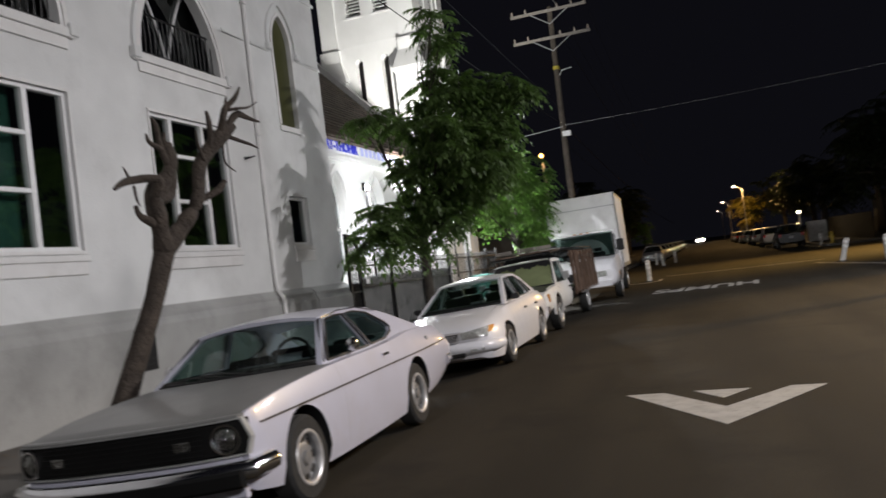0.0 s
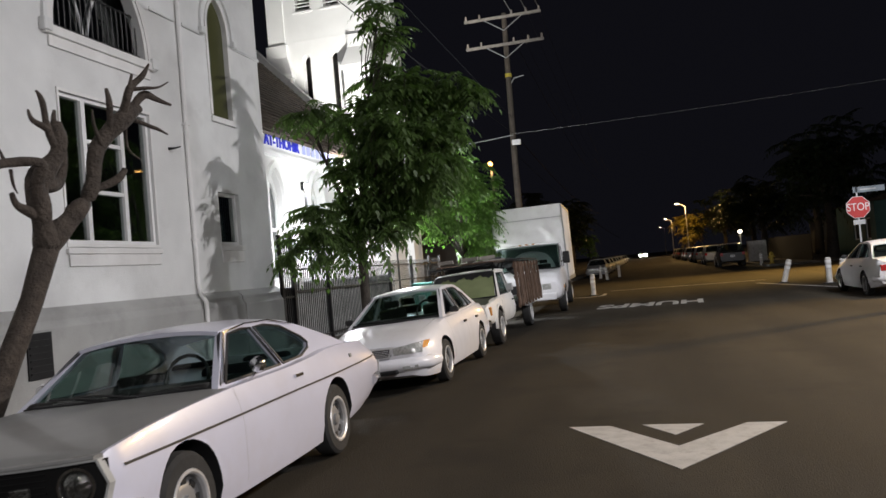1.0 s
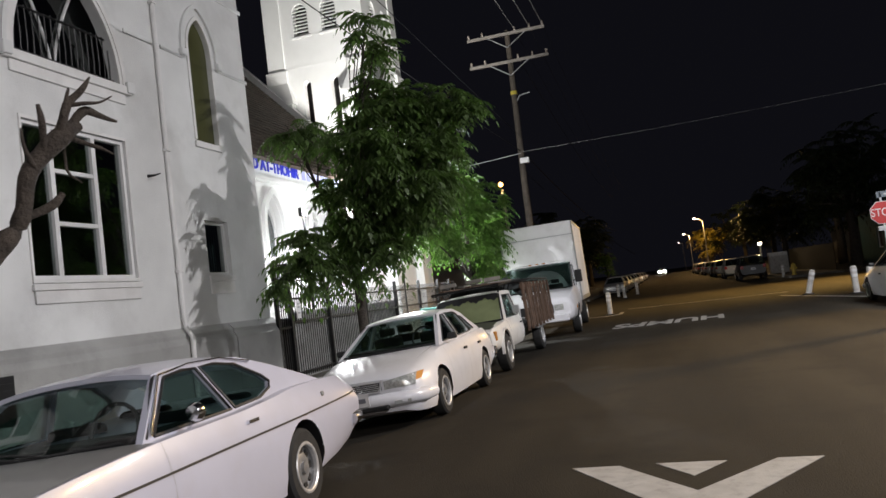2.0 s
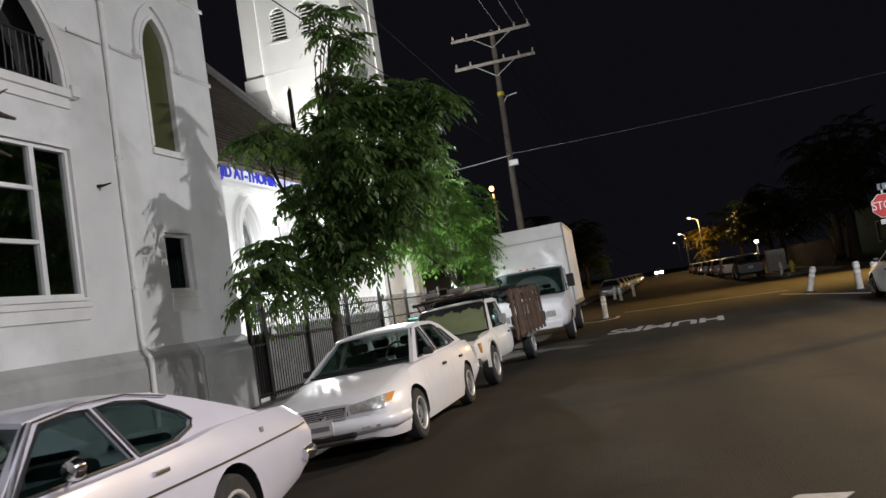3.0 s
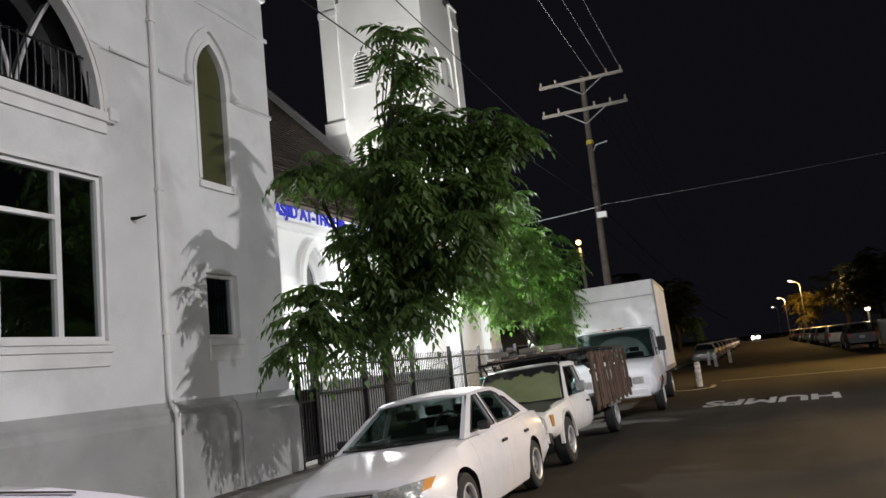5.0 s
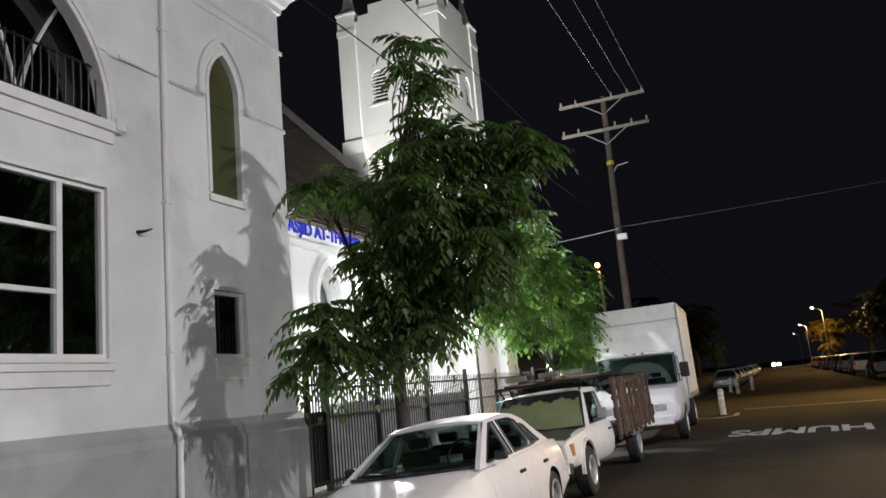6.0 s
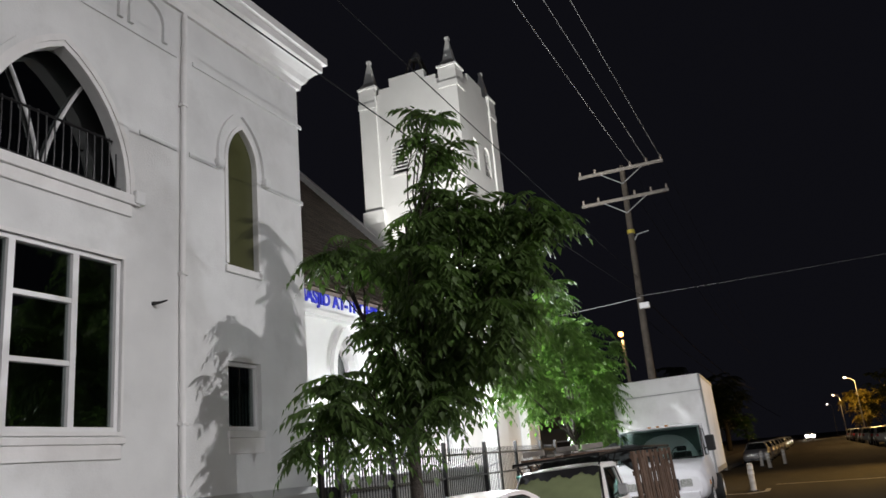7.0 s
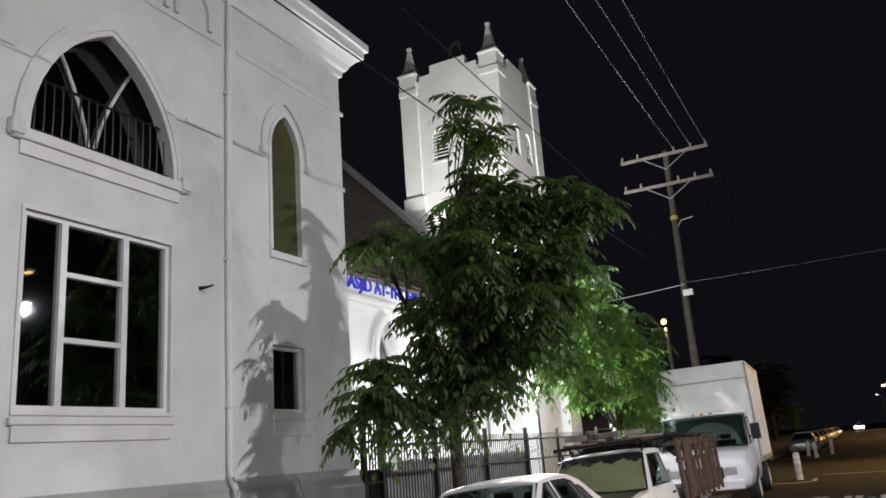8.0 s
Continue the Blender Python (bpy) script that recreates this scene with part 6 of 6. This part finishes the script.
# -- box truck --
truck = thing("box_truck", (-2.49, 24.48, -0.02), "white box truck with a tall plain cargo box", "truck", turn=2.3, lean=-1.3)
BOXW = mat("truck_box_panel", (0.82, 0.82, 0.82), 0.5, scale=1.2, vary=0.06, fine=40, bump=0.05, stain=(0.55, 0.54, 0.52), stain_scale=1.5, stain_amount=0.35)
K = [(0.0, 0.45, 0.7, 0.9, 0.95, 0.7, 0.86, 0.78), (0.1, 0.42, 0.72, 1.0, 1.08, 0.8, 0.94, 0.82), (0.5, 0.4, 0.78, 1.16, 1.22, 0.84, 0.98, 0.86), (0.95, 0.4, 0.8, 1.24, 1.3, 0.86, 1.0, 0.9), (1.6, 0.4, 0.8, 1.26, 1.3, 0.86, 1.0, 0.92), (2.6, 0.4, 0.8, 1.26, 1.3, 0.86, 1.0, 0.92)]
K = [(y, zb, zm, ze, zc, wb * 1.05, wm * 1.06, wt * 1.1) for y, zb, zm, ze, zc, wb, wm, wt in K]
body_shell("cab_body", K, ((1.15, 0.38), (9.0, 0.38)), 0.46, truck, WHITE)
Ck = {"cb": 1.0, "ct": 0.95, "z0": 1.26, "z1": 2.0, "side": [(0.95, 1.25), (2.6, 1.25), (2.6, 2.0), (1.9, 2.03), (1.6, 2.0)],
      "windows": [[(1.22, 1.32), (2.35, 1.32), (2.3, 1.92), (1.68, 1.92)]], "roof": [(1.58, 2.0), (1.8, 2.04), (2.2, 2.06), (2.6, 2.06)], "crown": 0.04, "ws": ((0.98, 1.3), (1.6, 2.02)), "rw": ((2.58, 1.3), (2.58, 1.98)), "bow": 0.14}
cabin(truck, Ck, WHITE)
interior(truck, 0.86, 1.05, 2.5, 1.27, ((-0.4, 2.2), (0.4, 2.2)), (0.4, 1.5, 1.4))
cargo = part("cargo_box", boxes((-1.1, 1.1, 2.62, 7.0, 0.85, 3.28), bevel=0.03), BOXW, truck, "plain white cargo box")
for s in (-1, 1):
    part("corner_post", boxes((s * 1.1 - 0.03, s * 1.1 + 0.012, 2.605, 2.68, 0.85, 3.26)), STEEL, cargo)
    part("top_rail", boxes((s * 1.1 - 0.02, s * 1.1 + 0.012, 2.7, 6.98, 3.19, 3.27)), STEEL, cargo)
    part("bottom_rail", boxes((s * 1.1 - 0.02, s * 1.1 + 0.012, 2.7, 6.98, 0.85, 0.97)), STEEL, cargo)
    for k in range(6):
        part("rib", boxes((s * 1.1 - 0.004, s * 1.1 + 0.006, 3.2 + k * 0.62, 3.23 + k * 0.62, 0.98, 3.18)), BOXW, cargo)
    mr = part("side_mirror", boxes((s * 1.16 - 0.1, s * 1.16 + 0.1, 1.2, 1.28, 1.4, 1.75), bevel=0.03), BLACK, truck, "black upright mirror")
    part("mirror_arm", tube(bmesh.new(), [(s * 0.88, 1.3, 1.4), (s * 1.1, 1.25, 1.5)], 0.016, 6), BLACK, mr)
    wheel(truck, s * 0.94, 1.15, 0.38, 0.22, 8, WHITE, s, 0.58)
    wheel(truck, s * 0.84, 5.6, 0.38, 0.34, 8, WHITE, s, 0.58)
    part("headlamp", boxes((s * 0.6 - 0.12, s * 0.6 + 0.12, -0.02, 0.06, 0.72, 0.88), bevel=0.02), HEADLAMP, truck)
    part("step", boxes((s * 0.86 - 0.1, s * 0.86 + 0.06, 1.7, 2.5, 0.36, 0.44)), BLACK, truck)
    part("fender_lamp", boxes((s * 1.03 - 0.02, s * 1.03 + 0.03, 0.55, 0.68, 0.7, 0.8), bevel=0.01), AMBER, truck)
part("frame_rail", boxes((-0.4, 0.4, 0.3, 6.9, 0.5, 0.84)), BLACK, truck)
part("front_bumper", boxes((-0.85, 0.85, -0.14, 0.0, 0.42, 0.62), bevel=0.03), WHITE, truck)
part("truck_grille", boxes((-0.45, 0.45, -0.03, 0.02, 0.66, 0.9), bevel=0.02), BLACK, truck)
for x in (-0.2, 0, 0.2):
    part("marker_lamp", boxes((x - 0.04, x + 0.04, 1.6, 1.66, 2.05, 2.085), bevel=0.01), AMBER, truck)
part("front_seam", boxes((-1.08, 1.08, 2.606, 2.616, 2.86, 2.88)), STEEL, cargo)

# ---- far and small things ----
GREY_PAINT = paint("silver_paint", (0.4, 0.4, 0.42))
# leaf colour that holds the yellow of the street lamp
LEAF_YELLOW = leaf_mat("yellow_lit_leaf", (0.16, 0.13, 0.02), (0.2, 0.16, 0.02))
DARK_PAINT = paint("dark_paint", (0.012, 0.012, 0.014), 0.3, 0.15, (0.02, 0.02, 0.02))


def suv(loc, turn, label, m, group="far parked cars"):
    car = thing("parked_suv", loc, label, "car", group, turn=turn)
    S = [(0.0, 0.35, 0.6, 0.85, 0.9, 0.55, 0.7, 0.62), (0.12, 0.3, 0.62, 0.95, 1.0, 0.7, 0.85, 0.74), (1.2, 0.28, 0.65, 1.02, 1.06, 0.75, 0.9, 0.78), (3.6, 0.28, 0.66, 1.05, 1.08, 0.75, 0.9, 0.78), (4.35, 0.32, 0.66, 1.03, 1.06, 0.7, 0.84, 0.74), (4.45, 0.4, 0.66, 0.95, 1.0, 0.65, 0.8, 0.7)]
    body_shell("body", S, ((0.85, 0.36), (3.5, 0.36)), 0.42, car, m)
    cabin(car, {"cb": 0.8, "ct": 0.66, "z0": 1.02, "z1": 1.58, "side": [(1.15, 1.02), (4.38, 1.04), (4.15, 1.56), (3.0, 1.6), (1.95, 1.58)],
                "windows": [[(1.5, 1.08), (2.4, 1.08), (2.4, 1.52), (2.0, 1.52)], [(2.5, 1.08), (3.3, 1.08), (3.3, 1.52), (2.5, 1.52)], [(3.4, 1.1), (4.15, 1.12), (4.0, 1.5), (3.4, 1.52)]],
                "roof": [(1.93, 1.58), (2.3, 1.61), (3.4, 1.61), (4.15, 1.56)], "ws": ((1.18, 1.04), (1.95, 1.59)), "rw": ((4.4, 1.06), (4.15, 1.55))}, m, simple=True)
    interior(car, 0.8, 1.3, 4.2, 1.04, ((-0.36, 2.4), (0.36, 2.4)))
    for s in (-1, 1):
        for wy in (0.85, 3.5):
            wheel(car, s * 0.8, wy, 0.36, 0.22, 5, ALLOY, s)
        part("tail_lamp", boxes((s * 0.72 - 0.1, s * 0.72 + 0.1, 4.38, 4.46, 0.78, 1.0), bevel=0.02), RED_LENS, car)
    plate(car, 4.47, 0.75, 1)
    return car


dark_suv = suv((6.7, 64.5, 0), 180, "dark parked sport utility car far down the street", DARK_PAINT)
silver_suv = suv((6.6, 77.0, 0), 180, "silver parked sport utility car far down the street", GREY_PAINT)
for y in (90, 97, 110, 117, 131, 138, 150):
    tagged(copy_thing(dark_suv if y % 2 else silver_suv, pose(6.65, y, 0, 0, 0, 180)), group="far parked cars")
far_sedan = sedan("sedan_car", (-2.7, 62.0, 0), 0, "grey parked sedan far down the street", GREY_PAINT, False, group="far parked cars")
for y in (70, 77, 86, 93, 104, 111, 125, 140):
    copy_thing(far_sedan, pose(-2.7, y, 0))
HEADGLOW = glow("headlight_glow", (1.0, 0.95, 0.85), 60)
oncoming = copy_thing(silver_suv, pose(0.6, 210, 0))
tagged(oncoming, "far car with glowing headlights in the street", "car", "far cars with lights")
for s in (-1, 1):
    part("headlight", boxes((s * 0.6 - 0.35, s * 0.6 + 0.35, -0.06, -0.02, 0.6, 1.1), bevel=0.05), HEADGLOW, oncoming, "glowing headlight")

REFLECT = mat("reflective_band", (0.75, 0.75, 0.75), 0.4, vary=0.1, bump=0)
DELIN = mat("white_post_plastic", (0.6, 0.58, 0.55), 0.6, scale=8, vary=0.1, bump=0.05, stain=(0.25, 0.22, 0.2), stain_scale=6, stain_amount=0.5)


def delineator(loc, tilt=0.0, turn=0.0):
    d_ = thing("delineator_post", (loc[0], loc[1], 0), "white flexible traffic post on the asphalt", "traffic post", "traffic posts", turn=turn)
    m = pose(0, 0, 0.03, 0, tilt, 0)
    b = part("post", lathe(bmesh.new(), [(0.0, 0.0), (0.1, 0.0), (0.095, 0.4), (0.095, 0.78), (0.06, 0.82), (0.0, 0.82)], 14), DELIN, d_, smooth=40)
    b.matrix_basis = m @ pose(0, 0, 0, 0, -90, 0)
    for z in (0.48, 0.64):
        part("band", lathe(bmesh.new(), [(0.099, z), (0.099, z + 0.09)], 14), REFLECT, b)
    part("base", boxes((-0.16, 0.16, -0.16, 0.16, 0, 0.035), bevel=0.01), BLACK, d_)


for p, tl in (((-1.22, 33.6), 0), ((-1.5, 52.0), -4), ((-2.1, 56.0), 3), ((-0.9, 56.5), 0), ((5.55, 32.6), 16), ((6.5, 30.0), 0), ((6.35, 27.3), 0), ((8.0, 56.2), 0)):
    delineator(p, tl)

RED_SIGN = mat("stop_red", (0.5, 0.03, 0.03), 0.4, vary=0.06, bump=0)
stop = thing("stop_sign", (7.35, 29.2, 0.0), "red octagonal stop sign on a steel post", "sign")
oct_ = [(0.345 * math.cos(math.pi / 8 + k * math.pi / 4), 0.345 * math.sin(math.pi / 8 + k * math.pi / 4)) for k in range(8)]
part("post", boxes((-0.025, 0.025, 0.0, 0.04, 0, 2.95)), STEEL, stop)
rim = part("sign_rim", slab([(u * 1.05, v * 1.05) for u, v in oct_], [], 0.004, lambda u, v, w: Vector((u, -0.01 + w, 2.33 + v))), REFLECT, stop)
part("sign_face", slab(oct_, [], 0.004, lambda u, v, w: Vector((u, -0.016 + w, 2.33 + v))), RED_SIGN, stop)
text_mesh("stop_lettering", "STOP", 0.27, REFLECT, pose(0, -0.019, 2.33, 90, 0, 0), 0.001, stop, 1.25)
part("lower_plate", boxes((-0.17, 0.17, -0.012, -0.004, 1.8, 1.94)), STEEL, stop, "small grey plate")
GREEN_SIGN = mat("street_sign_blue", (0.16, 0.19, 0.22), 0.4, vary=0.05, bump=0)
nm = part("street_name_plate", boxes((-0.1, 0.8, 0.0, 0.012, 2.78, 2.96), bevel=0.004), GREEN_SIGN, stop, "street name plate with a plain bar")
part("name_bar", boxes((0.1, 0.55, -0.003, -0.001, 2.85, 2.89)), STEEL, nm)
HYD = mat("yellow_hydrant_paint", (0.5, 0.36, 0.06), 0.5, vary=0.15, bump=0.05)
hyd = thing("fire_hydrant", (8.6, 56.0, 0.12), "yellow fire hydrant on the far pavement", "hydrant")
part("barrel", lathe(bmesh.new(), [(0.0, 0.0), (0.16, 0.0), (0.16, 0.05), (0.11, 0.08), (0.11, 0.5), (0.15, 0.52), (0.15, 0.57), (0.1, 0.68), (0.03, 0.74), (0.0, 0.75)], 14), HYD, hyd, smooth=40).matrix_basis = pose(0, 0, 0, 0, -90, 0)
part("nozzle", lathe(bmesh.new(), [(0.0, -0.2), (0.06, -0.2), (0.06, 0.2), (0.0, 0.2)], 10), HYD, hyd).matrix_basis = pose(0, 0, 0.42)
cab = thing("utility_cabinet", (9.2, 66.5, 0.12), "pale utility cabinet on the far pavement", "cabinet")
part("case", boxes((-0.7, 0.6, -0.4, 0.4, 0, 1.55), bevel=0.04), DELIN, cab)
part("cabinet_door", boxes((-0.55, 0.45, -0.43, -0.401, 0.12, 1.42), bevel=0.01), DELIN, cab)
LAMP_PALE = glow("pale_lamp_glow", (1.0, 0.95, 0.85), 6)
ped = thing("post_lamp", (8.5, 70.5, 0.12), "short steel post with a pale light on top", "post lamp")
part("pole", tube(bmesh.new(), [(0, 0, 0), (0, 0, 2.3)], 0.07, 8), STEEL, ped)
part("lamp_top", boxes((-0.14, 0.14, -0.14, 0.14, 2.3, 2.5), bevel=0.03), LAMP_PALE, ped)

# houses and dark fences beyond the crossing
TEAL = mat("teal_house_paint", (0.06, 0.13, 0.12), 0.8, scale=2, vary=0.12, bump=0.1)
HOUSE = mat("dim_house_paint", (0.16, 0.15, 0.13), 0.85, scale=2, vary=0.12, bump=0.1)


def house(loc, w, dpt, h, m, label):
    hs = thing("house", loc, label, "house", kind="structure")
    wins = [rect(-w / 2 + 0.8 + k * 2.4, -w / 2 + 1.9 + k * 2.4, 1.0, 2.4) for k in range(int((w - 1) / 2.4))]
    part("wall", slab([(-w / 2, 0), (w / 2, 0), (w / 2, h), (-w / 2, h)], wins, 0.2, lambda u, v, q: Vector((u, -dpt / 2 + q, v))), m, hs)
    side = [rect(-dpt / 2 + 1.2 + k * 3, -dpt / 2 + 2.4 + k * 3, 1.0, 2.4) for k in range(int((dpt - 2) / 3))]
    for sx in (-1, 1):
        part("wall", slab([(-dpt / 2 + 0.201, 0), (dpt / 2, 0), (dpt / 2, h), (-dpt / 2 + 0.201, h)], side, 0.2, lambda u, v, q, sx=sx: Vector((sx * (w / 2 - q), u, v))), m, hs)
        for r in side:
            wn = part("window", slab(r, [[(r[0][0] + 0.08, r[0][1] + 0.08), (r[1][0] - 0.08, r[0][1] + 0.08), (r[1][0] - 0.08, r[2][1] - 0.08), (r[0][0] + 0.08, r[2][1] - 0.08)]], 0.06, lambda u, v, q, sx=sx: Vector((sx * (w / 2 - 0.05 - q), u, v))), VINYL, hs)
            # opaque pane in the colour of the unlit room's shade
            part("pane", slab(r, [], 0.01, lambda u, v, q, sx=sx: Vector((sx * (w / 2 - 0.12 - q), u, v))), DARK, wn)
    for r in wins:
        wn = part("window", slab(r, [[(r[0][0] + 0.08, r[0][1] + 0.08), (r[1][0] - 0.08, r[0][1] + 0.08), (r[1][0] - 0.08, r[2][1] - 0.08), (r[0][0] + 0.08, r[2][1] - 0.08)]], 0.06, lambda u, v, q: Vector((u, -dpt / 2 + 0.05 + q, v))), VINYL, hs)
        # opaque as well, dark for the unlit room
        part("pane", slab(r, [], 0.01, lambda u, v, q: Vector((u, -dpt / 2 + 0.12 + q, v))), DARK, wn)
    bm = bmesh.new()
    e = 0.4
    vs = [bm.verts.new(p) for p in ((-w / 2 - e, -dpt / 2 - e, h), (w / 2 + e, -dpt / 2 - e, h), (w / 2 + e, dpt / 2 + e, h), (-w / 2 - e, dpt / 2 + e, h), (0, -dpt / 2 + 1, h + 1.6), (0, dpt / 2 - 1, h + 1.6))]
    for f in ((0, 1, 4), (1, 2, 5, 4), (2, 3, 5), (3, 0, 4, 5), (0, 3, 2, 1)):
        bm.faces.new([vs[i] for i in f])
    part("roof", bm, ROOFING, hs)


house((19.5, 62, 0.1), 9, 10, 3.4, TEAL, "dim teal single-storey house behind a dark fence")
house((21, 80, 0.1), 9, 10, 3.2, HOUSE, "dim single-storey house among dark trees")
house((-16, 64, 0.1), 9, 10, 3.2, HOUSE, "dim single-storey house on the far corner")
FENCE_WOOD = mat("dark_fence_wood", (0.006, 0.0055, 0.005), 0.9, vary=0.25, bump=0.3)
far_fence = thing("dark_fence", (11.2, 57.0, 0.1), "dark board fence along the far lots", "fence", kind="structure")
bd = None
for k in range(60):
    if bd is None:
        bd = part("board", boxes((-0.02, 0.02, 0.0, 0.28, 0, 1.7)), FENCE_WOOD, far_fence)
        bd.location = (0, 0, 0)
    else:
        q = new("board", bd.data)
        q.parent, q.location = far_fence, (0, k * 0.3, 0)


def far_tree(loc, height, radius, count, material, label):
    t_ = thing("street_tree", (loc[0], loc[1], 0.05), label, "tree", "far trees")
    r_ = random.Random(int(loc[0] * 31 + loc[1] * 7))
    part("trunk", tube(bmesh.new(), [(0, 0, 0), (0.1, 0, height * 0.25), (0, 0.1, height * 0.5)], [radius * 0.09, radius * 0.07, radius * 0.05], 8), BARK, t_, smooth=60)
    lobes = []
    for _ in range(11):
        a = r_.uniform(0, 6.28)
        q = r_.uniform(0.1, 0.75) * radius
        lobes.append((Vector((q * math.cos(a), q * math.sin(a), height * r_.uniform(0.42, 0.92))), radius * r_.uniform(0.3, 0.5)))
    for c, _ in lobes[:5]:
        part("limb", tube(bmesh.new(), limb_points((0, 0.1, height * 0.42), c, r_, 0.1), [radius * 0.04 * (1 - 0.8 * k / 5) for k in range(6)], 5), BARK, t_)
    crown("crown", t_, r_, lobes, count, radius * 0.34, radius * 0.12, material, 0.1)


# unlit trees, darkened through their leaf colour
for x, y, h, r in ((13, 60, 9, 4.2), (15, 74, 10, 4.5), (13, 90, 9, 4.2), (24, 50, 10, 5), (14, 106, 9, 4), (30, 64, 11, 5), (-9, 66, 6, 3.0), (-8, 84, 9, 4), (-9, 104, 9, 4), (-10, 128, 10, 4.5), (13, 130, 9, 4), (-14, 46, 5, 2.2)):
    far_tree((x, y), h, r, 420, LEAF_NIGHT, "dark broad tree in the night beyond the crossing")
# lamp light on these three trees is put into their leaf colours
far_tree((9.8, 160), 8, 4.4, 500, LEAF_YELLOW, "far tree lit yellow by a street lamp")
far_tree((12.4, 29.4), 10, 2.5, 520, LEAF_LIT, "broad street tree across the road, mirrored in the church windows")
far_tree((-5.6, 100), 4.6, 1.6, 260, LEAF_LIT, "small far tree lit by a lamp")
# things beside the ramp and the kerb
TEALBIN = mat("teal_plastic", (0.03, 0.16, 0.13), 0.5, vary=0.1, bump=0.05)
bin_ = thing("wheelie_bin", (-6.0, 26.4, 0.12), "teal plastic waste bin beside the fence", "bin")
part("tub", boxes((-0.28, 0.28, -0.3, 0.3, 0.0, 0.98), bevel=0.05), TEALBIN, bin_)
part("lid", boxes((-0.31, 0.31, -0.33, 0.33, 0.98, 1.05), bevel=0.02), TEALBIN, bin_)
